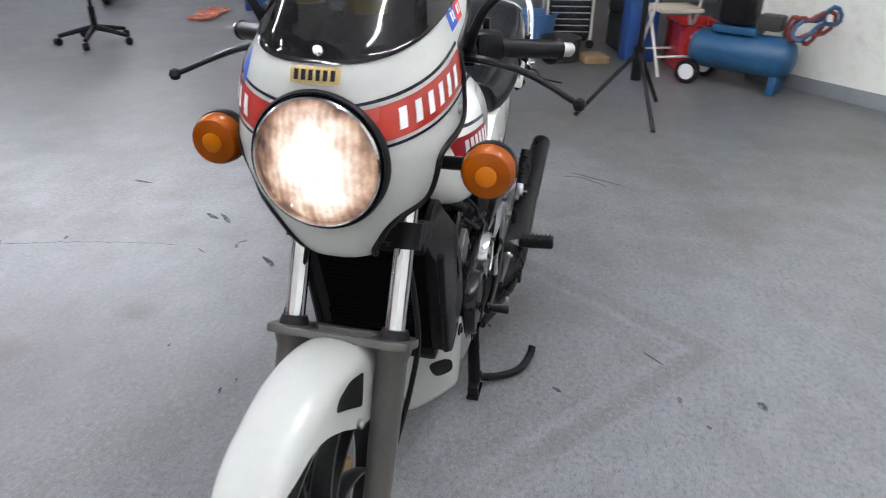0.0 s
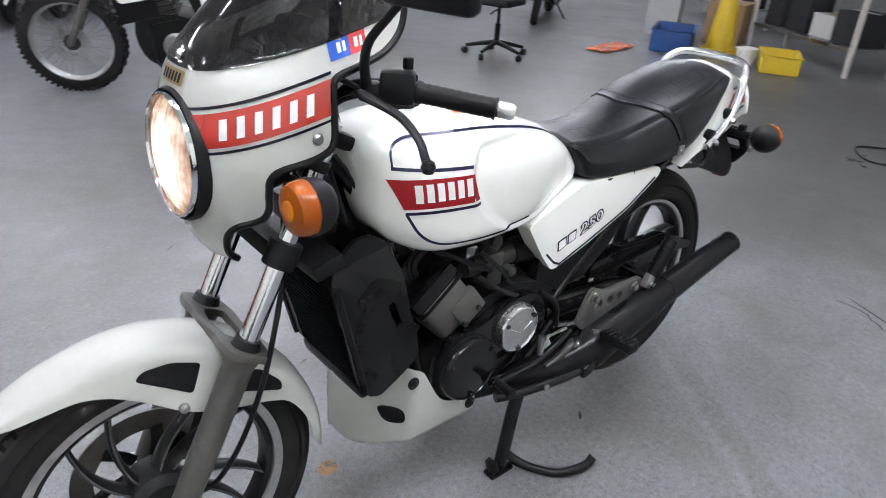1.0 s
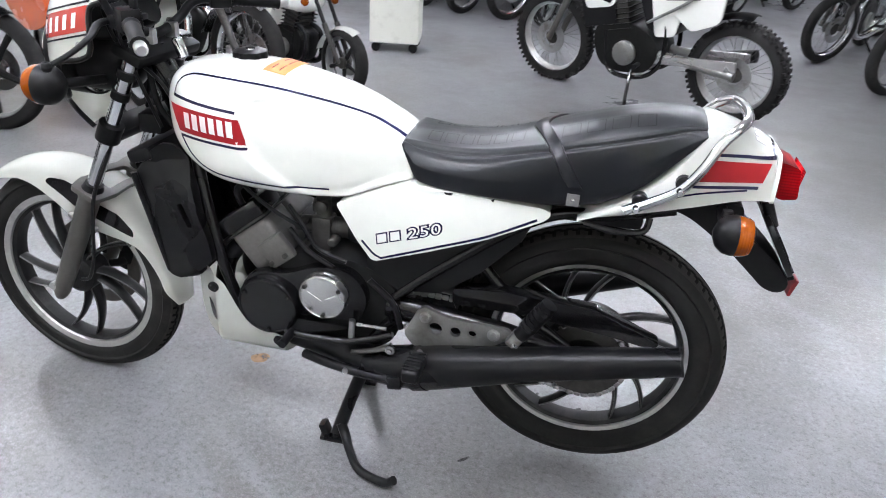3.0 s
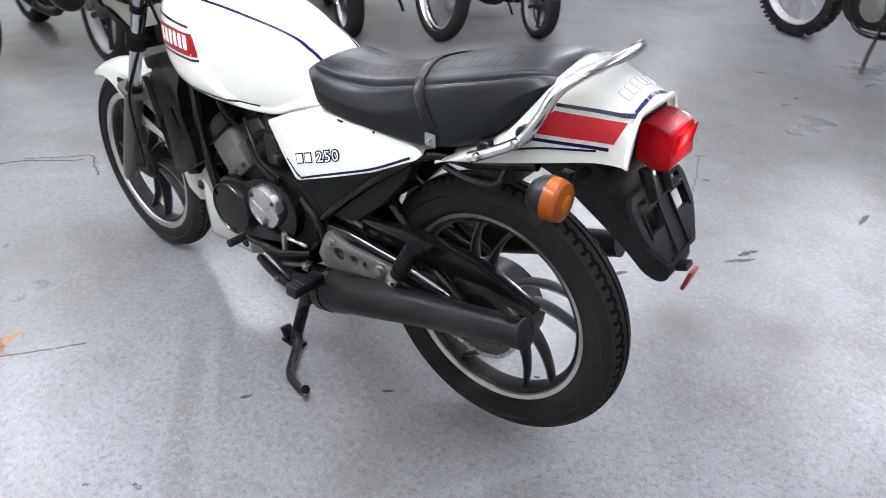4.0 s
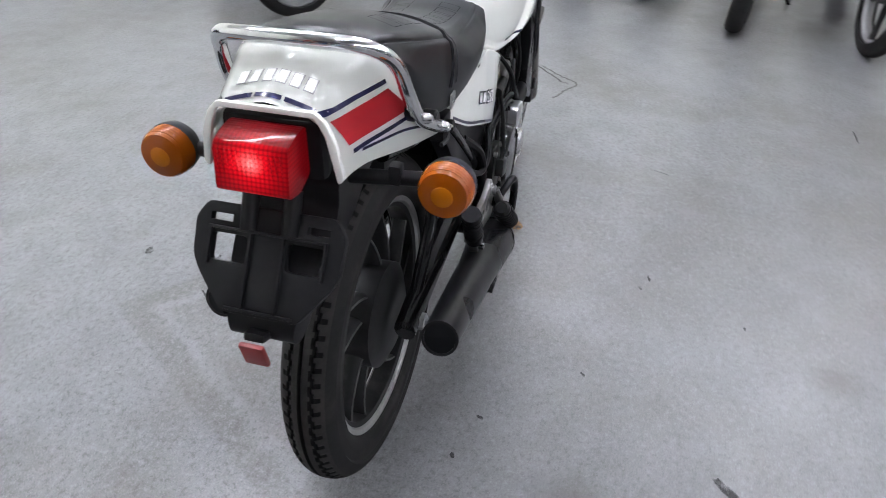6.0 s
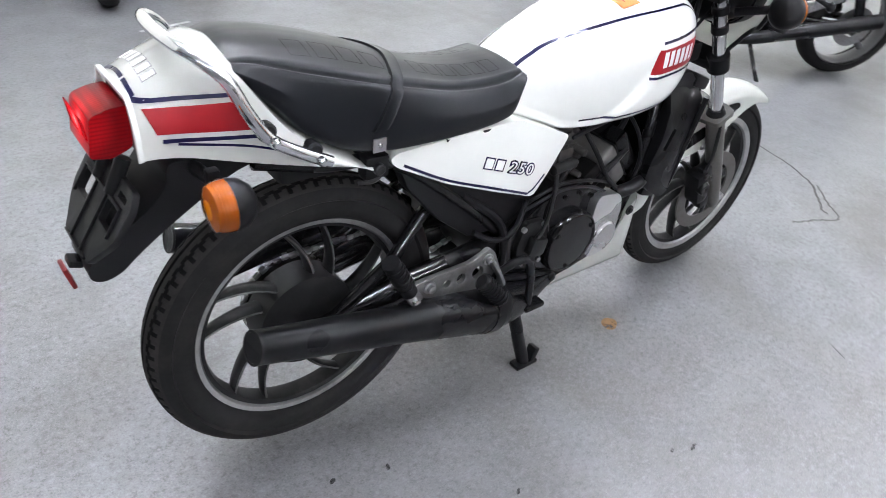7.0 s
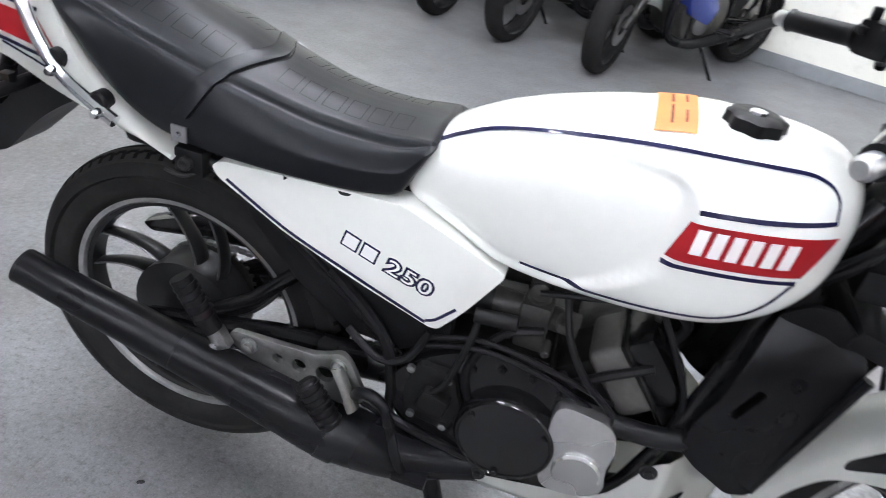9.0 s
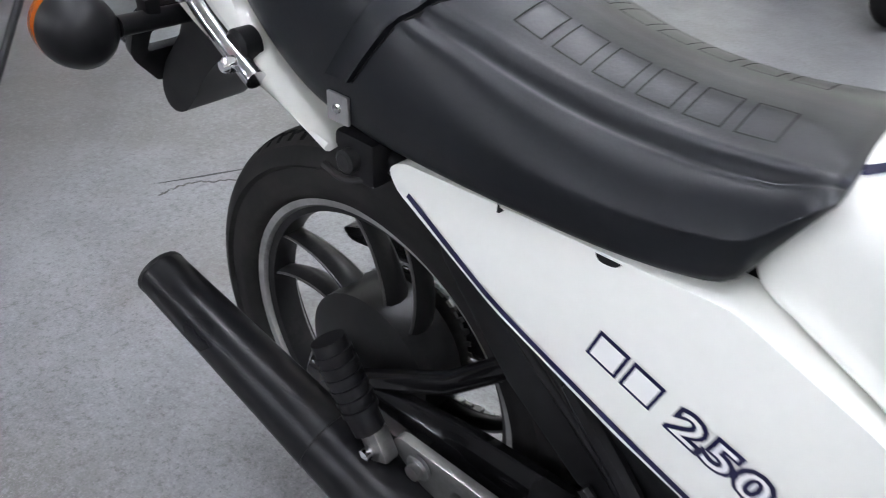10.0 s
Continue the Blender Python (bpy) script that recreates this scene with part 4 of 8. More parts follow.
# chrome grab rail
bm = bmesh.new()
half = [(-0.642, 0.149, 0.782), (-0.69, 0.146, 0.806), (-0.741, 0.141, 0.838), (-0.775, 0.137, 0.885), (-0.80, 0.128, 0.935), (-0.828, 0.108, 0.962), (-0.846, 0.072, 0.972), (-0.852, 0.0, 0.974)]
tube(bm, half + [(x, -y, z) for x, y, z in half[-2::-1]], 0.0105, 14, 90)
rail = part("grab_rail", bm, CHROME, bike, "chrome passenger grab rail")
for s in (1, -1):
    for x, y, z in ((-0.665, 0.150, 0.793), (-0.741, 0.143, 0.838)):
        bm = bmesh.new()
        lathe(bm, [(0.016, -0.022), (0.016, -0.004), (0.012, 0.0)], 16, axis_y(x - 0.006, y * s, z + 0.012) @ Matrix.Scale(s, 4, (0, 0, 1)))
        part("rubber_mount", bm, SOFT_BLACK, rail)
        bm = bmesh.new()
        lathe(bm, [(0.008, 0.0), (0.008, 0.014), (0.005, 0.019), (0.0, 0.019)], 12, axis_y(x, y * s, z) @ Matrix.Scale(s, 4, (0, 0, 1)))
        part("rail_bolt", bm, CHROME, rail)
    # rear indicators
    c = Vector((-0.857, 0.206, 0.788)) if s > 0 else Vector((-0.855, -0.214, 0.791))
    ax = Matrix.Translation(c) @ Matrix.Rotation(radians(-90), 4, "Y") @ Matrix.Scale(0.90, 4)
    bm = bmesh.new()
    lathe(bm, [(0.0, 0.024), (0.026, 0.023), (0.037, 0.019), (0.041, 0.010), (0.043, -0.002), (0.043, -0.014)], 32, ax)
    lens = part("rear_indicator", bm, AMBER, bike, "round amber indicator lens")
    lens_rings(lens, ax, 0.0215)
    bm = bmesh.new()
    lathe(bm, [(0.0435, -0.010), (0.0435, -0.016), (0.040, -0.032), (0.028, -0.047), (0.012, -0.054), (0.0, -0.055)], 32, ax)
    part("bowl", bm, SOFT_BLACK, lens)
    bm = bmesh.new()
    tube(bm, [c + Vector((0.024, -0.036 * s, -0.002)), (-0.842, 0.06 * s, 0.783)], 0.011, 12)
    box(bm, (0.02, 0.018, 0.03), pose(c.x + 0.018, 0.138 * s, 0.795), 0.004)
    part("stalk", bm, SOFT_BLACK, lens)
# mudguard and number-plate bracket
bm = bmesh.new()
rings = []
for i in range(25):
    a = radians(118 - 26 * i / 24)
    r = 0.395 + 0.04 * smooth01(i / 10)
    ring = []
    for k in range(11):
        t = k / 10 * 2 - 1
        rr = r - 0.03 * abs(t) ** 3
        ring.append(Vector((REAR.x - rr * math.cos(a), 0.072 * t, REAR.z + rr * math.sin(a))))
    rings.append(ring)
skin(bm, rings, close=False)
bmesh.ops.solidify(bm, geom=bm.faces[:], thickness=0.004)
part("rear_mudguard", bm, RUBBER, bike, "black plastic rear mudguard")
bm = bmesh.new()
sq = lambda y, z, w, h: [(y - w, z - h), (y + w, z - h), (y + w, z + h), (y - w, z + h)]
plate(bm, round_corners([(-0.108, 0.055), (-0.092, 0.078), (0.092, 0.078), (0.108, 0.055), (0.106, 0.004), (0.096, -0.016), (0.056, -0.068), (-0.056, -0.068), (-0.096, -0.016), (-0.106, 0.004)], 0.008, 3), -0.006, 0.006, 0.003,
      Matrix.Translation((-0.976, 0, 0.703)) @ Matrix.Rotation(radians(90), 4, "Z") @ Matrix.Rotation(radians(32), 4, "X"),
      holes=[round_corners(sq(0.055, 0.018, 0.026, 0.019), 0.006, 2), round_corners(sq(-0.055, 0.018, 0.026, 0.019), 0.006, 2), sq(0.07, 0.058, 0.016, 0.005), sq(-0.07, 0.058, 0.016, 0.005)])
pb = part("plate_bracket", bm, SOFT_BLACK, bike, "empty black number plate bracket")
PBM = Matrix.Translation((-0.976, 0, 0.703)) @ Matrix.Rotation(radians(90), 4, "Z") @ Matrix.Rotation(radians(32), 4, "X")
for a, c, w, h in ((0.024, 0.0, 0.004, 0.125), (-0.024, 0.0, 0.004, 0.125), (0.0, 0.044, 0.17, 0.004), (0.0, -0.062, 0.10, 0.004), (0.083, 0.018, 0.004, 0.05), (-0.083, 0.018, 0.004, 0.05)):
    bm = bmesh.new()
    box(bm, (w, 0.006, h), PBM @ Matrix.Translation((a, 0.0075, c)), 0.0012)
    part("raised_rib", bm, SOFT_BLACK, pb)
for s in (1, -1):
    bm = bmesh.new()
    tube(bm, [(-0.93, 0.03 * s, 0.80), (-0.955, 0.03 * s, 0.745)], 0.012, 10)
    part("bracket_post", bm, SOFT_BLACK, pb)
bm = bmesh.new()
box(bm, (0.008, 0.036, 0.042), pose(-1.036, 0, 0.600, 0, -14, 0), 0.003)
part("reflector", bm, surface("red_reflector", (0.16, 0.004, 0.006), 0.4, 0, 0.1, 200, 0.1), bike, "small square red reflector")
bm = bmesh.new()
box(bm, (0.022, 0.03, 0.012), pose(-1.022, 0, 0.622, 0, 20, 0), 0.003)
part("reflector_holder", bm, SOFT_BLACK, bike)
# the mudguard's tongue behind the bracket
bm = bmesh.new()
tongue = catmull([(x, 0, z) for x, z in ((-0.71, 0.775), (-0.775, 0.757), (-0.832, 0.722), (-0.885, 0.680), (-0.937, 0.632), (-0.965, 0.608), (-0.994, 0.600), (-1.012, 0.612), (-1.008, 0.638), (-0.970, 0.680), (-0.920, 0.722), (-0.888, 0.758), (-0.875, 0.796), (-0.80, 0.792))], 60)
plate(bm, [(p.x, p.z) for p in tongue], -0.072, 0.072, 0.016, segs=3)
for v in bm.verts:
    v.co.y *= 1 - 0.34 * smooth01((0.74 - v.co.z) / 0.13)
part("mudguard_tongue", bm, SOFT_BLACK, bike, "black plastic tongue of the rear mudguard")

# ---- exhausts ----
for s in (1, -1):
    bm = bmesh.new()
    p = [(0.25, 0.065, 0.52), (0.290, 0.07, 0.46), (0.298, 0.072, 0.37), (0.25, 0.075, 0.305), (0.12, 0.085, 0.290), (0.0, 0.110, 0.290), (-0.085, 0.132, 0.288), (-0.15, 0.152, 0.296), (-0.25, 0.169, 0.322), (-0.34, 0.176, 0.35), (-0.46, 0.182, 0.384), (-0.54, 0.186, 0.408)]
    r = [0.022, 0.023, 0.024, 0.025, 0.027, 0.032, 0.039, 0.047, 0.054, 0.050, 0.042, 0.038]
    tube(bm, [(a, s * b_, c) for a, b_, c in p], r, 20, 60)
    ex = part("exhaust_chamber", bm, MATT_BLACK, bike, "matt black expansion chamber exhaust")
    bm = bmesh.new()
    a, e = Vector((-0.53, 0.1855 * s, 0.4055)), Vector((-0.816, 0.198 * s, 0.482 if s > 0 else 0.492))
    d = (a - e).normalized()
    q = [a, a.lerp(e, 0.4), a.lerp(e, 0.8), e, e + d * 0.002, e + d * 0.07]
    tube(bm, q, [0.0395, 0.036, 0.0325, 0.031, 0.0265, 0.026], 24)
    sil = part("silencer", bm, MATT_BLACK, ex, "black silencer with open end")
    bm = bmesh.new()
    tube(bm, [e + d * 0.052, e + d * 0.054], 0.0262, 24)
    part("bore", bm, RECESS_SHADE, sil)
    bm = bmesh.new()
    mt_ = Matrix.Translation(e) @ d.to_track_quat("Z", "Y").to_matrix().to_4x4()
    ring_lathe(bm, [(0.0315, 0.004), (0.0315, -0.001), (0.0270, -0.001), (0.0265, 0.006)], 28, mt_)
    part("end_lip", bm, GUNMETAL, sil)
    bm = bmesh.new()
    tube(bm, [(-0.232, 0.166 * s, 0.315), (-0.262, 0.170 * s, 0.326)], 0.0565, 24)
    part("joint_band", bm, MATT_BLACK, ex)
    # footrest hanger
    bm = bmesh.new()
    circ = lambda x, z, rr: [(x + rr * math.cos(t * math.pi / 8), z + rr * math.sin(t * math.pi / 8)) for t in range(16)]
    plate(bm, round_corners([(-0.232, 0.470), (-0.250, 0.486), (-0.272, 0.474), (-0.30, 0.464), (-0.446, 0.460), (-0.456, 0.440), (-0.425, 0.418), (-0.385, 0.396), (-0.29, 0.362), (-0.225, 0.372), (-0.200, 0.402)], 0.012, 3), 0.148 * s, 0.160 * s, 0.004,
          holes=[circ(-0.276, 0.430, 0.0160), circ(-0.323, 0.430, 0.0130), circ(-0.362, 0.431, 0.0100)])
    hang = part("footrest_hanger", bm, ALU, bike, "cast aluminium footrest hanger with three holes")
    for x, z, y, rr in ((-0.252, 0.458, 0.160, 0.014), (-0.412, 0.443, 0.162, 0.015)):
        bm = bmesh.new()
        lathe(bm, [(rr, 0.0), (rr, 0.004), (0.009, 0.005), (0.009, 0.013), (0.0, 0.014)], 18, axis_y(x, y * s, z) @ Matrix.Scale(s, 4, (0, 0, 1)))
        part("hanger_bolt", bm, STEEL, hang)
    bm = bmesh.new()
    tube(bm, [(-0.245, 0.165 * s, 0.362), (-0.250, 0.20 * s, 0.372)], 0.012, 12)
    part("footrest_stem", bm, STEEL, hang)
    bm = bmesh.new()
    if s > 0:
        pm = pose(-0.252, 0.252, 0.382, 4, 0, 0)
        box(bm, (0.036, 0.095, 0.030), pm, 0.008, 3)
        peg = part("footrest_rubber", bm, SOFT_BLACK, hang, "ribbed rubber footrest")
        for k in range(7):
            bm = bmesh.new()
            box(bm, (0.038, 0.004, 0.004), pm @ pose(0, -0.036 + k * 0.012, 0.0155), 0.001)
            part("rubber_rib", bm, SOFT_BLACK, peg)
    else:
        # folded up along the exhaust
        a, e = Vector((-0.296, -0.196, 0.440)), Vector((-0.236, -0.208, 0.372))
        tube(bm, [a, a.lerp(e, 0.06), a.lerp(e, 0.94), e], [0.013, 0.019, 0.020, 0.016], 18)
        peg = part("footrest_rubber", bm, SOFT_BLACK, hang, "folded ribbed rubber footrest")
        for k in range(7):
            bm = bmesh.new()
            tube(bm, [a.lerp(e, 0.12 + k * 0.125), a.lerp(e, 0.16 + k * 0.125)], 0.0218, 16)
            part("rubber_rib", bm, SOFT_BLACK, peg)
        bm = bmesh.new()
        tube(bm, [(-0.252, -0.168, 0.462), (-0.232, -0.176, 0.430), (-0.214, -0.178, 0.392)], [0.013, 0.012, 0.014], 10, flat=0.6)
        part("peg_arm", bm, ALU, hang)
    bm = bmesh.new()
    tube(bm, [(-0.472, 0.174 * s, 0.462), (-0.500, 0.176 * s, 0.505), (-0.527, 0.178 * s, 0.555)], [0.0175, 0.0185, 0.0185], 16)
    pp = part("passenger_peg", bm, SOFT_BLACK, bike, "folded black passenger footrest")
    for k in range(6):
        bm = bmesh.new()
        t = 0.25 + k * 0.12
        c0 = Vector((-0.472, 0.174 * s, 0.462)).lerp(Vector((-0.527, 0.178 * s, 0.555)), t)
        dd = Vector((-0.055, 0.004 * s, 0.093)).normalized() * 0.003
        tube(bm, [c0 - dd, c0 + dd], 0.0205, 14)
        part("peg_rib", bm, SOFT_BLACK, pp)
    bm = bmesh.new()
    box(bm, (0.03, 0.02, 0.04), pose(-0.462, 0.172 * s, 0.448, 0, -30, 0), 0.004)
    part("peg_bracket", bm, STEEL, pp)
    bm = bmesh.new()
    lathe(bm, [(0.007, 0.0), (0.007, 0.01), (0.0, 0.012)], 12, axis_y(-0.463, 0.183 * s, 0.442) @ Matrix.Scale(s, 4, (0, 0, 1)))
    part("peg_bolt", bm, CHROME, pp)

# ---- swing arm, chain, rear frame ----
for s in (1, -1):
    bm = bmesh.new()
    tube(bm, [(-0.14, 0.085 * s, 0.425), (-0.40, 0.085 * s, 0.40), (-0.66, 0.085 * s, 0.352)], [0.026, 0.026, 0.022], 12, flat=1.3)
    part("swing_arm", bm, BLACK_PAINT, bike)
    bm = bmesh.new()
    tube(bm, [(-0.60, 0.085 * s, 0.375), (-0.45, 0.075 * s, 0.47), (-0.33, 0.05 * s, 0.585)], 0.014, 12)
    part("arm_brace", bm, BLACK_PAINT, bike)
    bm = bmesh.new()
    tube(bm, [(-0.15, 0.10 * s, 0.45), (-0.26, 0.10 * s, 0.55), (-0.42, 0.10 * s, 0.68), (-0.52, 0.10 * s, 0.735), (-0.62, 0.095 * s, 0.745), (-0.75, 0.085 * s, 0.775)], 0.013, 12, 30)
    part("rear_frame_tube", bm, BLACK_PAINT, bike)
    if s > 0:
        bm = bmesh.new()
        tube(bm, [(-0.57, 0.13, 0.735), (-0.64, 0.14, 0.73), (-0.69, 0.13, 0.735), (-0.70, 0.115, 0.76)], 0.007, 8, 16)
        part("luggage_hook", bm, BLACK_PAINT, bike)
    bm = bmesh.new()
    lathe(bm, [(0.018, 0.0), (0.018, 0.015), (0.009, 0.016), (0.009, 0.03), (0.0, 0.03)], 6, axis_y(REAR.x, 0.10 * s, REAR.z) @ Matrix.Scale(s, 4, (0, 0, 1)))
    part("rear_axle_nut", bm, STEEL, bike)
    bm = bmesh.new()
    tube(bm, [(0.42, 0.03 * s, 0.90), (0.36, 0.06 * s, 0.80), (0.31, 0.10 * s, 0.62), (0.26, 0.11 * s, 0.42), (0.19, 0.10 * s, 0.30), (-0.05, 0.10 * s, 0.29), (-0.16, 0.11 * s, 0.40)], 0.014, 12, 50)
    part("down_tube", bm, BLACK_PAINT, bike)
bm = bmesh.new()
plate(bm, round_corners([(-0.30, 0.510), (-0.42, 0.523), (-0.63, 0.512), (-0.78, 0.452), (-0.762, 0.436), (-0.66, 0.452), (-0.48, 0.470), (-0.30, 0.468)], 0.012, 3), 0.066, 0.102, 0.008)
part("chain_guard", bm, BLACK_PAINT, bike, "glossy black chain guard")
bm = bmesh.new()
ring_lathe(bm, [(0.098, 0.066), (0.098, 0.061), (0.06, 0.061), (0.06, 0.066)], 72, axis_y(*REAR))
for k in range(36):
    a = k * math.pi / 18
    box(bm, (0.010, 0.006, 0.007), Matrix.Translation((REAR.x + 0.100 * math.cos(a), 0.0635, REAR.z + 0.100 * math.sin(a))) @ Matrix.Rotation(-a, 4, "Y"))
part("sprocket", bm, DULL_ALU, rear_wheel)
bm = bmesh.new()
chain_pts = []
c2, r2, r1 = Vector((-0.06, 0, 0.425)), 0.036, 0.102
for k in range(90):
    t = k / 90
    if t < 0.36:
        u = t / 0.36
        chain_pts.append((c2.x + (REAR.x - c2.x) * u, c2.z + r2 + (REAR.z + r1 - c2.z - r2) * u))
    elif t < 0.56:
        a = math.pi / 2 + (t - 0.36) / 0.2 * math.pi
        chain_pts.append((REAR.x + r1 * math.cos(a), REAR.z + r1 * math.sin(a)))
    elif t < 0.92:
        u = (t - 0.56) / 0.36
        chain_pts.append((REAR.x + (c2.x - REAR.x) * u, REAR.z - r1 + (c2.z - r2 - REAR.z + r1) * u - 0.012 * math.sin(u * math.pi)))
    else:
        a = -math.pi / 2 + (t - 0.92) / 0.08 * math.pi
        chain_pts.append((c2.x + r2 * math.cos(a), c2.z + r2 * math.sin(a)))
for k, (x, z) in enumerate(chain_pts):
    x2, z2 = chain_pts[(k + 1) % 90]
    box(bm, (math.hypot(x2 - x, z2 - z) * 0.9, 0.014 if k % 2 else 0.009, 0.011), Matrix.Translation(((x + x2) / 2, 0.0635, (z + z2) / 2)) @ Matrix.Rotation(-math.atan2(z2 - z, x2 - x), 4, "Y"), 0.002, 1)
tagged(part("drive_chain", bm, STEEL, bike, "dark oily drive chain"), kind="stuff")

# ---- engine ----
eng = new("engine")
eng.parent = bike
bm = bmesh.new()
plate(bm, smooth_outline([(0.21, 0.34), (0.20, 0.46), (0.12, 0.53), (-0.02, 0.545), (-0.13, 0.51), (-0.18, 0.43), (-0.15, 0.33), (-0.03, 0.285), (0.12, 0.285)], 60), -0.105, 0.105, 0.012)
part("crankcase", bm, ENGINE, eng)
for y0, y1, oc in ((0.105, 0.135, [(0.225, 0.41), (0.19, 0.48), (0.10, 0.495), (0.02, 0.525), (-0.06, 0.52), (-0.10, 0.46), (-0.07, 0.38), (0.02, 0.345), (0.12, 0.325), (0.20, 0.345)]),
                   (-0.105, -0.128, [(0.20, 0.40), (0.17, 0.48), (0.07, 0.548), (-0.06, 0.535), (-0.16, 0.46), (-0.16, 0.38), (-0.05, 0.315), (0.08, 0.30), (0.17, 0.32)])):
    bm = bmesh.new()
    plate(bm, smooth_outline(oc, 60), y0, y1, 0.006)
    part("side_case", bm, BLACK_PAINT, eng)


def round_cover(name, x, z, r, y, s, material, label=""):
    bm = bmesh.new()
    lathe(bm, [(r, -0.03), (r, 0.0), (r * 0.94, 0.008), (r * 0.90, 0.009), (r * 0.88, 0.006), (r * 0.5, 0.009), (0.0, 0.010)], 48, axis_y(x, y, z) @ Matrix.Scale(s, 4, (0, 0, 1)))
    ob = part(name, bm, material, eng, label)
    for k in range(3):
        a = k * 2.094 + 0.5
        bm = bmesh.new()
        lathe(bm, [(0.006, -0.002), (0.006, 0.011), (0.004, 0.013), (0.0, 0.013)], 10, axis_y(x + r * 0.82 * math.cos(a), y, z + r * 0.82 * math.sin(a)) @ Matrix.Scale(s, 4, (0, 0, 1)))
        part("cover_screw", bm, BLACK_PAINT if material is BLACK_PAINT else GUNMETAL, ob)
    return ob


round_cover("alternator_cover", 0.146, 0.405, 0.078, 0.150, 1, BLACK_PAINT, "round black alternator cover")
spc = round_cover("sprocket_cover", 0.003, 0.457, 0.060, 0.148, 1, COVER_SILVER, "round polished silver cover")
for x0, z0, x1, z1 in ((0.038, 0.469, 0.003, 0.450), (0.003, 0.450, -0.032, 0.469)):
    bm = bmesh.new()
    tube(bm, [(x0, 0.1562, z0), (x1, 0.1575, z1)], 0.0014, 6)
    part("raised_line", bm, CHROME, spc)
round_cover("clutch_cover", 0.036, 0.403, 0.085, -0.148, -1, BLACK_PAINT, "round black clutch cover")
bm = bmesh.new()
plate(bm, smooth_outline([(0.110, 0.340), (0.170, 0.335), (0.206, 0.360), (0.203, 0.41), (0.205, 0.455), (0.190, 0.495), (0.155, 0.508), (0.105, 0.505), (0.100, 0.43)], 48), -0.120, -0.152, 0.010, segs=3)
part("pump_cover", bm, COVER_SILVER, eng, "polished silver pump cover")
bm = bmesh.new()
lathe(bm, [(0.040, -0.02), (0.040, 0.003), (0.036, 0.008), (0.0, 0.010)], 32, axis_y(0.160, -0.153, 0.388) @ Matrix.Scale(-1, 4, (0, 0, 1)))
part("pump_cap", bm, COVER_SILVER, eng)
for s in (1, -1):
    tilt = Matrix.Translation((0.125, 0, 0.482)) @ Matrix.Rotation(radians(38), 4, "Y") if s > 0 else Matrix.Translation((0.10, 0, 0.49)) @ Matrix.Rotation(radians(52), 4, "Y")
    bm = bmesh.new()
    if s > 0:
        box(bm, (0.118, 0.108, 0.12), tilt @ pose(0, 0.058 * s, 0.082), 0.022, 3)
    else:
        box(bm, (0.128, 0.112, 0.062), tilt @ pose(0, 0.058 * s, 0.106), 0.016, 3)
    cyl = part("cylinder", bm, CYL_ALU, eng, "dull aluminium cylinder")
    for k in range(2):
        bm = bmesh.new()
        box(bm, (0.128, 0.111, 0.004), tilt @ pose(0, 0.0585 * s, 0.016 + k * 0.117), 0.001)
        part("gasket_line", bm, ENGINE, cyl)
    if s < 0:
        bm = bmesh.new()
        box(bm, (0.105, 0.100, 0.07), tilt @ pose(0, 0.055 * s, 0.045), 0.012, 2)
        part("cylinder_base", bm, ENGINE, cyl)
    if s > 0:
        bm = bmesh.new()
        box(bm, (0.075, 0.020, 0.070), tilt @ pose(-0.030, 0.108, 0.050), 0.008, 2)
        part("transfer_bulge", bm, CYL_ALU, cyl)
    for k in range(3):
        bm = bmesh.new()
        lathe(bm, [(0.007, 0.0), (0.007, 0.010), (0.0, 0.011)], 8, tilt @ pose(-0.045 + 0.045 * k, 0.114 * s, 0.03, -90 * s, 0, 0))
        part("stud_nut", bm, DULL_ALU, cyl)
    bm = bmesh.new()
    box(bm, (0.128, 0.108, 0.045), tilt @ pose(0, 0.0575 * s, 0.16), 0.014)
    part("cylinder_head", bm, BLACK_PAINT, cyl)
    bm = bmesh.new()
    tube(bm, [(0.24, 0.06 * s, 0.62), (0.25, 0.065 * s, 0.66), (0.22, 0.07 * s, 0.69)], 0.008, 10, 8)
    part("plug_cap", bm, SOFT_BLACK, cyl)
    bm = bmesh.new()
    tube(bm, [(0.10, 0.055 * s, 0.595), (0.03, 0.055 * s, 0.60), (-0.04, 0.055 * s, 0.60)], [0.02, 0.022, 0.026], 16)
    box(bm, (0.05, 0.05, 0.09), pose(0.03, 0.06 * s, 0.585), 0.01)
    lathe(bm, [(0.0, 0.11), (0.018, 0.105), (0.02, 0.0)], 16, pose(0.03, 0.06 * s, 0.57))
    part("carburettor", bm, DULL_ALU, eng, "grimy aluminium carburettor")
    bm = bmesh.new()
    tube(bm, [(-0.04, 0.055 * s, 0.60), (-0.10, 0.06 * s, 0.60)], [0.03, 0.036], 16)
    part("intake_boot", bm, SOFT_BLACK, eng)
bm = bmesh.new()
box(bm, (0.16, 0.19, 0.16), pose(-0.19, 0, 0.60), 0.02)
part("airbox", bm, SOFT_BLACK, bike)
bm = bmesh.new()
box(bm, (0.55, 0.14, 0.06), pose(-0.42, 0, 0.735, 0, 0, 0), 0.015)
part("seat_base", bm, SOFT_BLACK, bike)
bm = bmesh.new()
tube(bm, [(0.19, -0.13, 0.49), (0.25, -0.135, 0.495), (0.30, -0.125, 0.50), (0.36, -0.10, 0.51)], 0.017, 14, 20)
part("water_hose", bm, SOFT_BLACK, eng, "black rubber water hose")
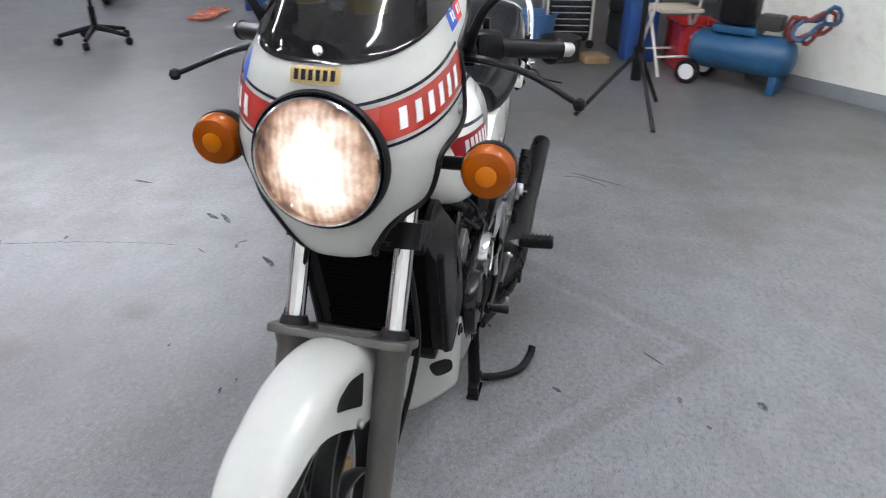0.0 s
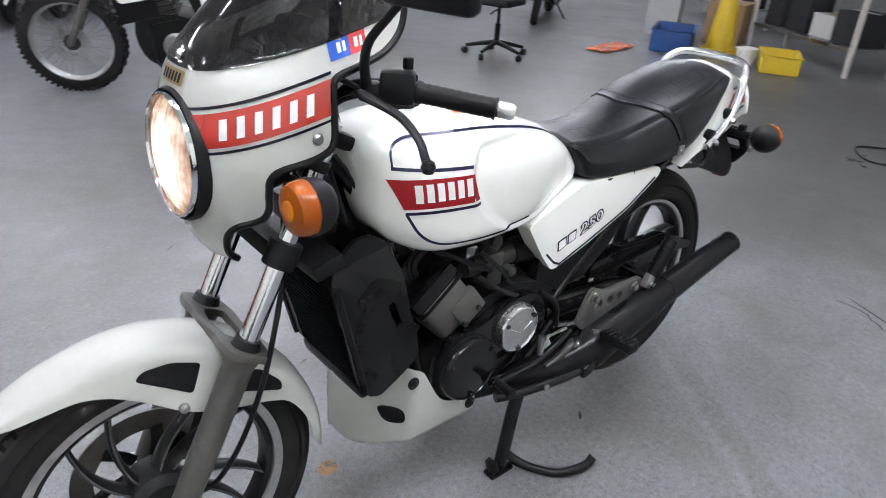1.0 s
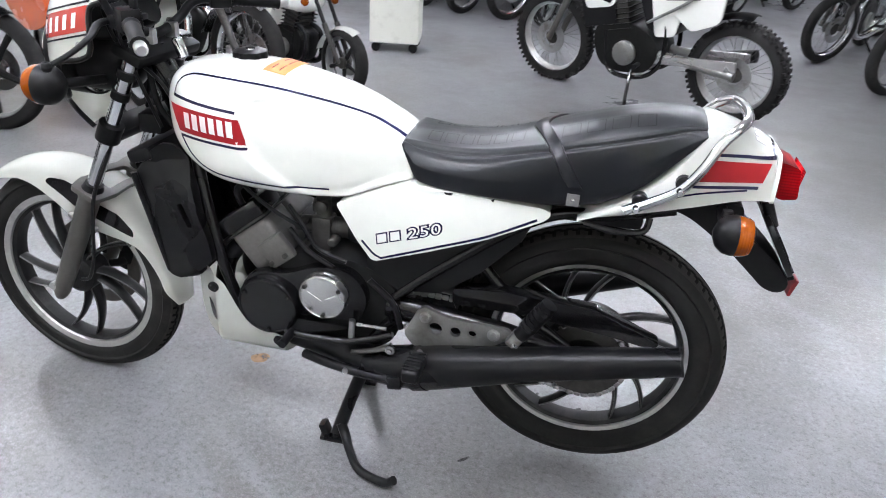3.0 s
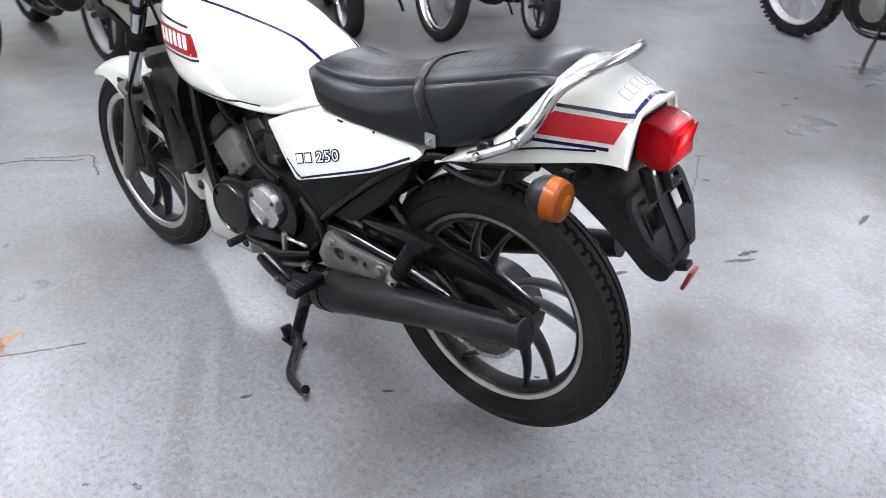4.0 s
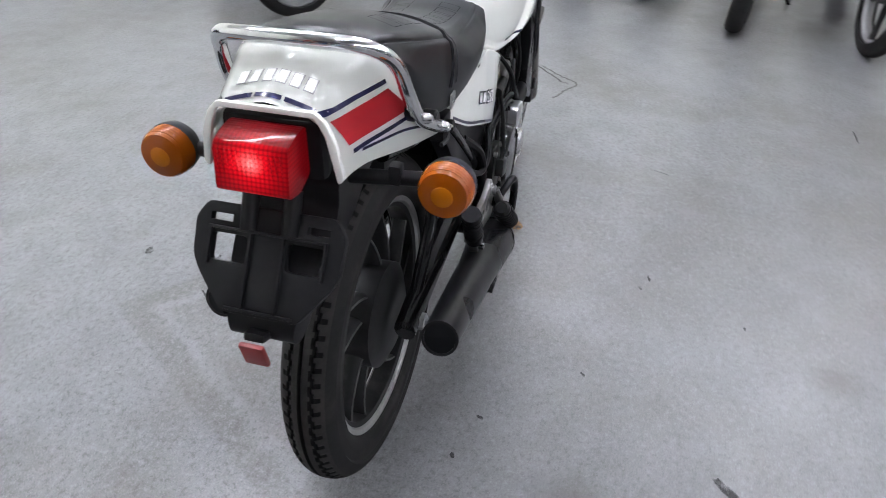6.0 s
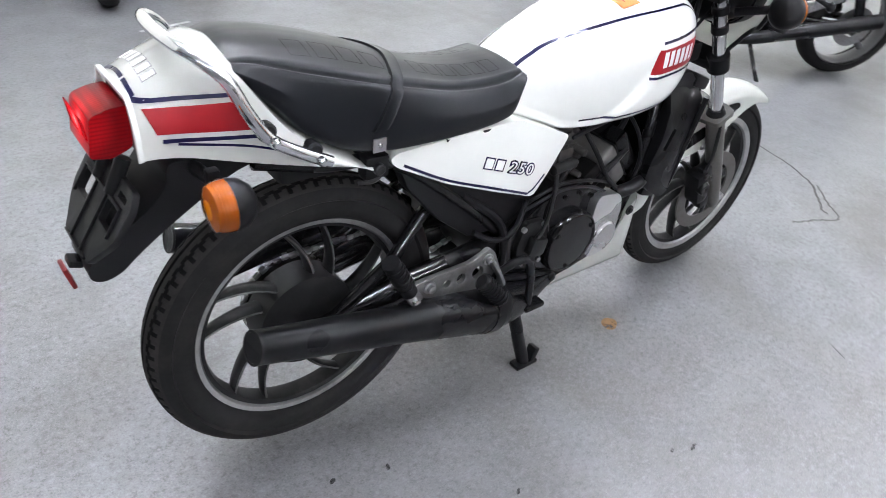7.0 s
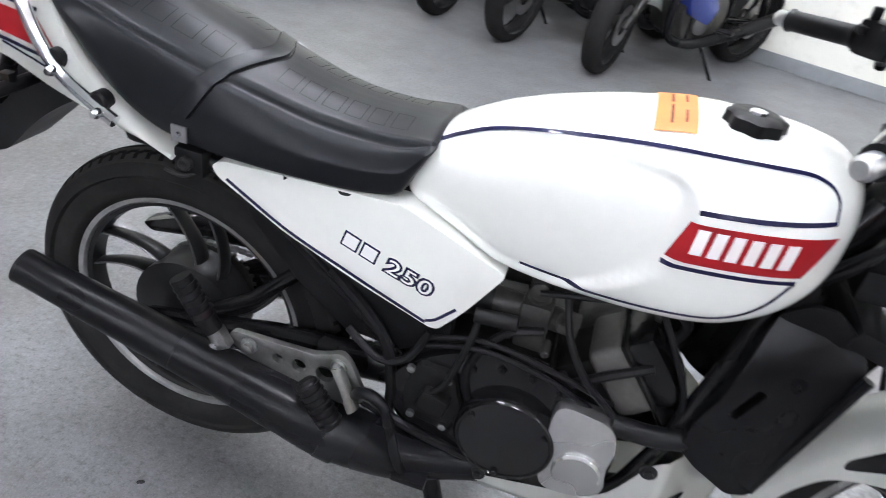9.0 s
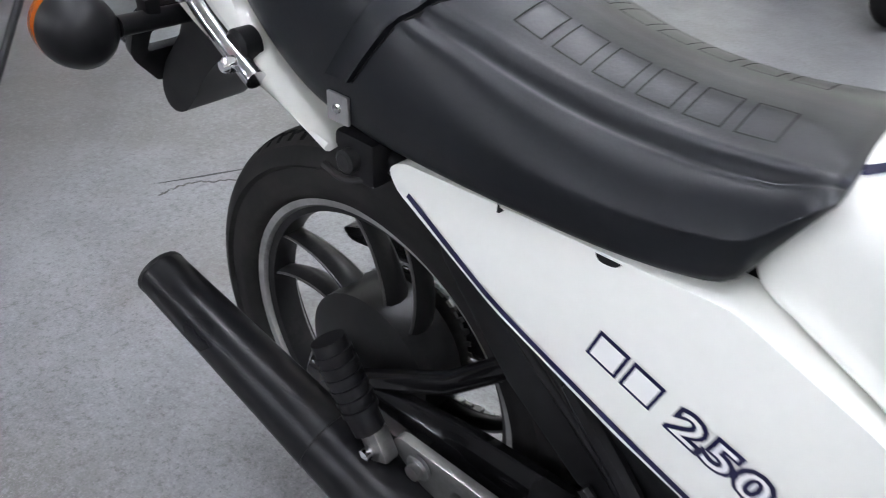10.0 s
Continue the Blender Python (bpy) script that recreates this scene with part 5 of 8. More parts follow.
for s, pts, r in ((-1, [(-0.02, -0.125, 0.40), (-0.05, -0.13, 0.50), (-0.01, -0.12, 0.585), (0.05, -0.10, 0.60)], 0.007), (1, [(0.06, 0.10, 0.60), (0.16, 0.11, 0.66), (0.26, 0.08, 0.72), (0.36, 0.06, 0.82)], 0.005),
                  (1, [(-0.02, 0.12, 0.52), (0.05, 0.12, 0.56), (0.10, 0.10, 0.60)], 0.006), (-1, [(0.03, -0.09, 0.66), (0.14, -0.10, 0.69), (0.28, -0.08, 0.70), (0.38, -0.05, 0.80)], 0.005),
                  (1, [(-0.10, 0.11, 0.50), (-0.16, 0.115, 0.45), (-0.18, 0.11, 0.38)], 0.008), (-1, [(0.10, -0.115, 0.52), (0.16, -0.12, 0.57), (0.22, -0.11, 0.60)], 0.008)):
    bm = bmesh.new()
    tube(bm, pts, r, 8, 24)
    part("hose", bm, SOFT_BLACK, eng)
# fittings on the right of the engine
bm = bmesh.new()
plate(bm, round_corners([(-0.135, 0.385), (-0.06, 0.375), (-0.045, 0.43), (-0.065, 0.495), (-0.125, 0.50), (-0.145, 0.44)], 0.012, 3), -0.125, -0.142, 0.005)
oilp = part("oil_pump_cover", bm, ENGINE, eng)
for x, z in ((-0.125, 0.392), (-0.068, 0.385), (-0.135, 0.488), (-0.072, 0.486)):
    bm = bmesh.new()
    lathe(bm, [(0.007, 0.0), (0.007, 0.008), (0.0, 0.009)], 8, axis_y(x, -0.141, z) @ Matrix.Scale(-1, 4, (0, 0, 1)))
    part("cover_bolt", bm, STEEL, oilp)
bm = bmesh.new()
box(bm, (0.05, 0.03, 0.045), pose(-0.09, -0.148, 0.435, 0, 15, 0), 0.008)
part("pump_body", bm, ENGINE, oilp)
bm = bmesh.new()
tube(bm, [(-0.048, -0.128, 0.612), (-0.052, -0.140, 0.575), (-0.075, -0.152, 0.485), (-0.105, -0.152, 0.445)], 0.0055, 8, 20)
part("clutch_rod", bm, ENGINE, eng)
bm = bmesh.new()
tube(bm, [(-0.055, -0.125, 0.612), (0.01, -0.125, 0.618)], [0.012, 0.013], 12)
part("rod_holder", bm, ENGINE, eng)
for k in range(7):
    a = radians(35 + 22 * k)
    bm = bmesh.new()
    lathe(bm, [(0.006, 0.0), (0.006, 0.007), (0.0, 0.008)], 8, axis_y(0.03 + 0.128 * math.cos(a), -0.126, 0.405 + 0.125 * math.sin(a)) @ Matrix.Scale(-1, 4, (0, 0, 1)))
    part("case_bolt", bm, ENGINE, eng)
for pts, r in (([(-0.12, -0.12, 0.54), (-0.03, -0.135, 0.575), (0.08, -0.135, 0.558), (0.18, -0.125, 0.52)], 0.0045), ([(-0.13, -0.12, 0.52), (-0.03, -0.138, 0.56), (0.07, -0.138, 0.545), (0.16, -0.128, 0.50)], 0.0045),
               ([(0.07, -0.09, 0.67), (0.09, -0.125, 0.62), (0.13, -0.135, 0.56), (0.185, -0.135, 0.51)], 0.006), ([(-0.30, -0.10, 0.60), (-0.20, -0.12, 0.52), (-0.17, -0.125, 0.43), (-0.17, -0.12, 0.33)], 0.010),
               ([(-0.26, -0.11, 0.50), (-0.20, -0.125, 0.47), (-0.15, -0.13, 0.49), (-0.12, -0.12, 0.55)], 0.007), ([(-0.22, -0.12, 0.36), (-0.12, -0.135, 0.345), (-0.03, -0.13, 0.32), (0.04, -0.12, 0.30)], 0.009),
               ([(0.20, -0.10, 0.70), (0.24, -0.12, 0.64), (0.275, -0.12, 0.56), (0.27, -0.11, 0.47)], 0.005),
               ([(0.10, 0.10, 0.66), (0.05, 0.12, 0.61), (0.02, 0.125, 0.57), (-0.05, 0.13, 0.55)], 0.005)):
    bm = bmesh.new()
    tube(bm, pts, r, 8, 24)
    part("hose", bm, SOFT_BLACK, eng)
for s in (1, -1):
    for x, y, z, r in ((0.03, 0.075, 0.655, 0.016), (0.075, 0.09, 0.615, 0.010), (-0.005, 0.095, 0.58, 0.012), (0.06, 0.10, 0.565, 0.008)):
        bm = bmesh.new()
        lathe(bm, [(r, -0.02), (r, 0.008), (r * 0.7, 0.012), (0.0, 0.013)], 12, axis_y(x, y * s, z) @ Matrix.Scale(s, 4, (0, 0, 1)))
        part("carb_fitting", bm, DULL_ALU, eng)
# gear lever and brake pedal
bm = bmesh.new()
tube(bm, [(0.095, 0.168, 0.352), (0.02, 0.168, 0.350), (-0.057, 0.166, 0.353), (-0.120, 0.164, 0.372), (-0.174, 0.160, 0.391)], 0.009, 10, 20)
lever = part("gear_lever", bm, BLACK_PAINT, bike)
bm = bmesh.new()
tube(bm, [(0.078, 0.166, 0.352), (0.080, 0.222, 0.352)], 0.011, 12)
part("toe_rubber", bm, SOFT_BLACK, lever)
bm = bmesh.new()
tube(bm, [(-0.176, 0.176, 0.370), (-0.130, 0.178, 0.350), (-0.078, 0.176, 0.334)], [0.013, 0.009, 0.007], 10, 12, flat=0.6)
arm = part("shift_arm", bm, DULL_ALU, lever, "dull aluminium shift arm")
bm = bmesh.new()
lathe(bm, [(0.012, 0.0), (0.012, 0.008), (0.007, 0.009), (0.006, 0.013), (0.0, 0.013)], 12, axis_y(-0.176, 0.180, 0.366))
part("pivot_bolt", bm, STEEL, arm)
bm = bmesh.new()
tube(bm, [(-0.086, 0.160, 0.404), (-0.158, 0.160, 0.405)], 0.0042, 8)
tube(bm, [(-0.074, 0.158, 0.412), (-0.072, 0.160, 0.362)], 0.008, 8)
part("shift_rod", bm, STEEL, lever)
# side stand, folded up
bm = bmesh.new()
tube(bm, [(0.055, 0.150, 0.283), (-0.02, 0.172, 0.284), (-0.12, 0.196, 0.290), (-0.185, 0.205, 0.296)], [0.012, 0.0125, 0.0115, 0.011], 10, 20)
prop = part("side_stand", bm, MATT_BLACK, bike, "black side stand folded up")
bm = bmesh.new()
box(bm, (0.036, 0.026, 0.034), pose(-0.196, 0.208, 0.297, 0, 8, 0), 0.006)
part("stand_pad", bm, MATT_BLACK, prop)
bm = bmesh.new()
lathe(bm, [(0.007, 0.0), (0.007, 0.007), (0.0, 0.009)], 10, axis_y(-0.069, 0.194, 0.290))
part("pivot_bolt", bm, STEEL, prop)
bm = bmesh.new()
tube(bm, [(-0.222, -0.160, 0.400), (-0.205, -0.185, 0.440), (-0.180, -0.195, 0.452), (-0.158, -0.198, 0.440), (-0.144, -0.198, 0.400), (-0.128, -0.192, 0.330), (-0.115, -0.184, 0.292)], 0.0095, 10, 30)
box(bm, (0.06, 0.04, 0.014), pose(-0.10, -0.178, 0.285), 0.004)
part("brake_pedal", bm, MATT_BLACK, bike)

# ---- radiator shroud and belly pan ----
SHROUD = round_corners([(0.476, 0.700), (0.456, 0.736), (0.414, 0.770), (0.382, 0.772), (0.346, 0.748), (0.330, 0.697), (0.315, 0.612), (0.294, 0.548), (0.288, 0.497), (0.320, 0.468), (0.380, 0.434), (0.410, 0.444)], 0.010, 3)
SLOT = round_corners([(0.354, 0.642), (0.368, 0.636), (0.345, 0.578), (0.331, 0.584)], 0.006, 3)
for s in (1, -1):
    bm = bmesh.new()
    plate(bm, SHROUD, 0.105 * s, 0.142 * s, 0.005, segs=2, holes=[SLOT])
    for v in bm.verts:
        if abs(v.co.y) > 0.13:
            v.co.y -= s * (0.045 * smooth01((v.co.z - 0.66) / 0.11) + 0.010 * smooth01((v.co.x - 0.40) / 0.06))
    sh = part("radiator_shroud", bm, SHROUD_BLACK, bike, "black plastic radiator shroud")
    bm = bmesh.new()
    tube(bm, [(0.474, 0.134 * s, 0.700), (0.442, 0.134 * s, 0.575), (0.410, 0.134 * s, 0.450)], 0.008, 8)
    part("shroud_lip", bm, SHROUD_BLACK, sh)
bm = bmesh.new()
rm = Matrix.Translation((0.425, 0, 0.585)) @ Matrix.Rotation(radians(17.5), 4, "Y")
box(bm, (0.05, 0.21, 0.30), rm, 0.008)
core = surface("radiator_core", (0.004, 0.004, 0.004), 0.7, 0.0, 0.2, 60, 0.1)
core.node_tree.nodes["Principled BSDF"].inputs["Specular IOR Level"].default_value = 0.02
rad = part("radiator", bm, core, bike, "black radiator core")
for k in range(24):
    bm = bmesh.new()
    box(bm, (0.004, 0.19, 0.004), rm @ pose(0.0248, 0, -0.135 + k * 0.0117))
    part("fin", bm, core, rad)
for z in (0.155, -0.155):
    bm = bmesh.new()
    box(bm, (0.065, 0.225, 0.035), rm @ pose(0, 0, z), 0.012)
    part("header_tank", bm, SOFT_BLACK, rad)
BELLY = [(-0.075, 0.250, 0.228), (-0.03, 0.285, 0.226), (0.06, 0.305, 0.222), (0.13, 0.318, 0.218), (0.18, 0.330, 0.214), (0.212, 0.352, 0.211), (0.236, 0.392, 0.209), (0.262, 0.440, 0.207), (0.30, 0.457, 0.208), (0.34, 0.447, 0.216), (0.375, 0.437, 0.240), (0.402, 0.428, 0.284)]
bm = bmesh.new()
rings = []
for i in range(43):
    x = -0.075 + 0.477 * min(i, 40) / 40
    top, keel = lerp_table(BELLY, x)
    bot = min(0.262, top - 0.004)
    w = 0.138 - 0.126 * max(0, (x - 0.282) / 0.120)
    w *= (1, 0.6, 0.05)[max(0, i - 40)]
    x += 0.003 * max(0, i - 40)
    side = min(1.0, w / 0.138)
    low = keel + max(0.0, bot - keel) * side
    half = [(w, top), (w + 0.001, low + (top - low) * 0.55), (w * 0.99, low + 0.016), (w * 0.95, low + 0.002), (w * 0.66, keel + (low - keel) * 0.60), (w * 0.33, keel + (low - keel) * 0.25), (0.0, keel)]
    cut = smooth01((0.104 - x) / 0.008)
    rings.append([Vector((x + 0.012 * (1 - z), y * (1 - cut) - 0.07 * cut, z - cut * max(0, z - keel - 0.014))) for y, z in half] + [Vector((x + 0.012 * (1 - z), -y, z)) for y, z in half[-2::-1]])
skin(bm, rings, close=False)
bmesh.ops.solidify(bm, geom=bm.faces[:], thickness=0.004)
belly = part("belly_pan", bm, WHITE, bike, "white belly pan under the engine", sharp=50)
bt = tree_of(belly)
for s in (1, -1):
    decal("vent_hole", bt, BLACK_PAINT, belly, smooth_outline([(0.344, 0.352), (0.318, 0.355), (0.304, 0.342), (0.305, 0.316), (0.332, 0.316)], 20), (0, -s, 0), side_at(s))
    for x, z in ((0.295 if s > 0 else 0.266, 0.424), (0.128 if s > 0 else 0.008, 0.298)):
        bm = bmesh.new()
        lathe(bm, [(0.014, 0.0), (0.014, 0.003), (0.008, 0.004), (0.007, 0.008), (0.0, 0.009)], 16, axis_y(x, 0.138 * s, z) @ Matrix.Scale(s, 4, (0, 0, 1)))
        part("pan_bolt", bm, GUNMETAL, belly)

# ---- centre stand ----
for s in (1, -1):
    bm = bmesh.new()
    tube(bm, [(-0.10, 0.10 * s, 0.275), (-0.06, 0.11 * s, 0.16), (-0.03, 0.122 * s, 0.06), (-0.015, 0.126 * s, 0.012)], [0.018, 0.0175, 0.018, 0.017], 12, 14)
    st = part("stand_leg", bm, MATT_BLACK, bike, "black centre stand leg")
    bm = bmesh.new()
    box(bm, (0.075, 0.035, 0.012), pose(-0.012, 0.128 * s, 0.0075, 0, 0, 0), 0.004)
    box(bm, (0.02, 0.03, 0.05), pose(0.012, 0.128 * s, 0.028, 0, 20, 0), 0.005)
    part("stand_foot", bm, MATT_BLACK, st)
bm = bmesh.new()
tube(bm, [(-0.09, -0.11, 0.235), (-0.09, 0.11, 0.235)], 0.014, 12)
part("stand_cross_tube", bm, MATT_BLACK, bike)
bm = bmesh.new()
tube(bm, [(-0.03, 0.128, 0.06), (-0.048, 0.142, 0.034), (-0.075, 0.185, 0.022), (-0.12, 0.238, 0.020), (-0.19, 0.262, 0.023), (-0.217, 0.267, 0.042)], [0.014, 0.013, 0.0115, 0.0115, 0.0115, 0.012], 12, 24)
part("stand_lever", bm, MATT_BLACK, bike, "black stand foot lever")

# ---- fairing, screen and head lamp ----
#        z      front  w      x_r    edge
FAIR = [(0.768, 0.638, 0.082, 0.50, 0.612), (0.785, 0.653, 0.092, 0.50, 0.630), (0.81, 0.666, 0.110, 0.50, 0.640), (0.838, 0.674, 0.130, 0.50, 0.642), (0.856, 0.678, 0.142, 0.50, 0.632), (0.868, 0.680, 0.150, 0.50, 0.608), (0.885, 0.682, 0.158, 0.50, 0.600), (0.915, 0.685, 0.168, 0.50, 0.602), (0.940, 0.686, 0.172, 0.50, 0.600),
        (0.953, 0.686, 0.174, 0.50, 0.585), (0.963, 0.686, 0.175, 0.49, 0.535), (0.978, 0.685, 0.175, 0.48, 0.506), (1.02, 0.680, 0.172, 0.47, 0.499), (1.06, 0.670, 0.168, 0.44, 0.497), (1.078, 0.662, 0.165, 0.40, 0.488),
        (1.090, 0.655, 0.162, 0.36, 0.450), (1.105, 0.645, 0.158, 0.33, 0.405), (1.13, 0.622, 0.152, 0.30, 0.372), (1.16, 0.592, 0.146, 0.29, 0.357), (1.20, 0.55, 0.139, 0.27, 0.352), (1.25, 0.492, 0.128, 0.25, 0.335), (1.30, 0.43, 0.115, 0.23, 0.315), (1.335, 0.375, 0.10, 0.22, 0.30)]


def fair_point(z, s):
    xf, w, xr, xe = lerp_table(FAIR, z)
    k = min(1.0, max(0.0, (xe - xr) / (xf - xr)))
    top = math.acos(min(1.0, k ** (1 / 0.7)))
    a = s * top
    return Vector((xr + (xf - xr) * math.cos(a) ** 0.7, w * math.copysign(abs(math.sin(a)) ** 0.8, s), z))


def split_z(s):
    return 1.086 + 0.086 * abs(s) ** 2.4


NS, NV = 57, 66
bm = bmesh.new()
rows = []
for j in range(NV):
    row = []
    for i in range(NS):
        s = -1 + 2 * i / (NS - 1)
        low = 0.772
        row.append(fair_point(low + (split_z(s) - low) * j / (NV - 1), s))
    rows.append(row)
skin(bm, rows, close=False)
bmesh.ops.solidify(bm, geom=bm.faces[:], thickness=0.004)
fairing = part("fairing", bm, WHITE, bike, "white handlebar fairing with red stripe", sharp=60)
ft = tree_of(fairing)
SCREEN, nt, b = nodes_of("smoked_screen")
b.inputs["Base Color"].default_value = (0.012, 0.011, 0.012, 1)
b.inputs["Roughness"].default_value = 0.06
b.inputs["Alpha"].default_value = 0.93
b.inputs["Specular IOR Level"].default_value = 0.7
b.inputs["Coat Weight"].default_value = 0.5
bm = bmesh.new()
rows = []
for j in range(26):
    row = []
    for i in range(NS):
        s = -1 + 2 * i / (NS - 1)
        z0, z1 = split_z(s) - 0.006, 1.335 - 0.05 * abs(s) ** 3
        p = fair_point(z0 + (z1 - z0) * j / 25, s)
        row.append(p + Vector((0.0025, 0.0025 * s, 0.001)))
    rows.append(row)
skin(bm, rows, close=False)
bmesh.ops.solidify(bm, geom=bm.faces[:], thickness=0.003)
screen = part("wind_screen", bm, SCREEN, fairing, "smoked acrylic wind screen", sharp=60)
for s in (1, -1):
    bm = bmesh.new()
    tube(bm, [fair_point(0.772 + (split_z(1) - 0.772) * j / 90, s) for j in range(91)], 0.006, 8)
    part("edge_trim", bm, SOFT_BLACK, fairing, "black rubber edge trim")
    # stripe with white blocks, laid on from the side and front
    def stripe_at(a, c, s=s):
        d = Vector((0.45, s * 1.0, 0)).normalized()
        return Vector((0.58, 0.12 * s, 0)) + d * 0.5 + Vector((d.y * s, -d.x * s, 0)) * a + Vector((0, 0, c))
    back = (-0.45, -s, 0)
    hi, lo = (lambda a, h=0.0: (a, 1.0525 - 0.276 * a + h)), (lambda a, h=0.0: (a, 1.003 - 0.263 * a + h))
    mid = lambda a, k: (a, lo(a)[1] + (hi(a)[1] - lo(a)[1]) * k)
    decal("fairing_stripe", ft, ORANGE_RED, fairing, [hi(-0.092), hi(0.115), lo(0.108), lo(-0.092)], back, stripe_at, step=0.007, reach=0.66, label="red fairing stripe")
    for e, h in ((hi, 0.0055), (lo, -0.0095)):
        decal("pinstripe", ft, INK, fairing, [e(-0.092, h + 0.0042), e(0.115, h + 0.0042), e(0.115, h), e(-0.092, h)], back, stripe_at, step=0.007, reach=0.66)
    for k in range(6):
        a = 0.068 - k * 0.0245
        decal("stripe_block", ft, DECAL_WHITE, fairing, [mid(a, 0.80), mid(a - 0.011, 0.80), mid(a - 0.009, 0.20), mid(a + 0.002, 0.20)], back, stripe_at, 0.002, 0.02)
    bm = bmesh.new()
    lathe(bm, [(0.009, -0.004), (0.009, 0.004), (0.006, 0.007), (0.0, 0.007)], 14, axis_y(0.528, 0.170 * s, 0.993) @ Matrix.Scale(s, 4, (0, 0, 1)))
    part("fairing_screw", bm, STEEL, fairing)
    # front indicators
    ci = Vector((0.590, 0.232, 0.919)) if s > 0 else Vector((0.590, -0.206, 0.932))
    ax = Matrix.Translation(ci) @ Matrix.Rotation(radians(90), 4, "Y") @ Matrix.Scale(0.94, 4)
    bm = bmesh.new()
    lathe(bm, [(0.0, 0.024), (0.028, 0.0235), (0.038, 0.020), (0.0425, 0.012), (0.044, 0.004), (0.0445, -0.012)], 32, ax)
    lens = part("front_indicator", bm, AMBER, bike, "round amber indicator lens")
    lens_rings(lens, ax, 0.0235)
    bm = bmesh.new()
    lathe(bm, [(0.0455, -0.007), (0.0455, -0.014), (0.043, -0.030), (0.031, -0.045), (0.012, -0.051), (0.0, -0.052)], 32, ax)
    part("bowl", bm, SOFT_BLACK, lens)
    bm = bmesh.new()
    tube(bm, [ci + Vector((-0.03, -0.033 * s, -0.003)), (0.535, 0.10 * s, 0.905)], 0.011, 12)
    part("stalk", bm, SOFT_BLACK, lens)
STICK_BLUE = surface("sticker_blue", (0.03, 0.10, 0.45), 0.3, 0, 0.05, 60, 0.0)
STICK_RED = surface("sticker_red", (0.55, 0.05, 0.05), 0.3, 0, 0.05, 60, 0.0)


def st_at(a, c):
    return Vector((a, 0.4, c))


q = lambda u, v: (0.492 - u * 0.062, 1.129 + u * 0.018 - v * 0.030 - 0.003 * u)
decal("shop_sticker", ft, STICK_BLUE, fairing, [q(0, 0), q(0.55, 0), q(0.55, 1), q(0, 1)], (0, -1, 0), st_at, 0.0015, label="small blue and red shop sticker")
decal("shop_sticker", ft, STICK_RED, fairing, [q(0.55, 0), q(1.0, 0), q(1.0, 1), q(0.55, 1)], (0, -1, 0), st_at, 0.0015)
for u0, u1 in ((0.22, 0.32), (0.37, 0.45), (0.68, 0.78), (0.83, 0.90)):
    decal("sticker_bar", ft, DECAL_WHITE, fairing, [q(u0, 0.28), q(u1, 0.28), q(u1, 0.74), q(u0, 0.74)], (0, -1, 0), st_at, 0.0022, 0.03)
decal("shop_sticker", ft, STICK_BLUE, fairing, smooth_outline([(-0.120, 1.085), (-0.130, 1.065), (-0.125, 1.04), (-0.115, 1.06)], 16), (-1, 0, 0), lambda a, c: (0.9, a, c), 0.0015)
decal("maker_badge", ft, BRASS, fairing, round_corners([(-0.036, 1.076), (0.036, 1.076), (0.036, 1.055), (-0.036, 1.055)], 0.004, 2), (-1, 0, 0), lambda a, c: (0.9, a, c), 0.003, label="small gold and black badge")
for k in range(6):
    y = -0.030 + k * 0.0105
    decal("badge_bar", ft, SOFT_BLACK, fairing, [(y, 1.072), (y + 0.0065, 1.072), (y + 0.0065, 1.059), (y, 1.059)], (-1, 0, 0), lambda a, c: (0.9, a, c), 0.0042, 0.02)
bm = bmesh.new()
lathe(bm, [(0.008, -0.004), (0.008, 0.002), (0.004, 0.006), (0.0, 0.006)], 14, pose(0.655, 0, 1.096, 0, 75, 0))
part("screen_screw", bm, CHROME, screen)
# head lamp
hx = Matrix.Translation((0.642, 0, 0.943)) @ Matrix.Rotation(radians(88), 4, "Y")
bm = bmesh.new()
lathe(bm, [(0.09, -0.01), (0.09, -0.06), (0.075, -0.12), (0.04, -0.15), (0.0, -0.155)], 40, hx)
bucket = part("head_lamp", bm, SOFT_BLACK, bike, "black head lamp bucket")
bm = bmesh.new()
ring_lathe(bm, [(0.097, -0.03), (0.098, 0.040), (0.0965, 0.048), (0.0935, 0.050), (0.0915, 0.046), (0.0915, -0.03)], 64, hx)
part("lamp_rim", bm, CHROME, bucket, "chrome head lamp rim")
bm = bmesh.new()
ring_lathe(bm, [(0.1035, -0.03), (0.1045, 0.036), (0.1015, 0.042), (0.0985, 0.038), (0.0985, -0.03)], 64, hx)
part("rubber_ring", bm, SOFT_BLACK, bucket)
LAMP, nt, b = nodes_of("lit_lamp_lens")
vec = coords(nt)
sep = nt.nodes.new("ShaderNodeSeparateXYZ")
nt.links.new(vec, sep.inputs[0])


def calc(nt, op, a, c):
    n = nt.nodes.new("ShaderNodeMath")
    n.operation = op
    for k, v in enumerate((a, c)):
        if isinstance(v, bpy.types.NodeSocket):
            nt.links.new(v, n.inputs[k])
        else:
            n.inputs[k].default_value = v
    return n.outputs[0]


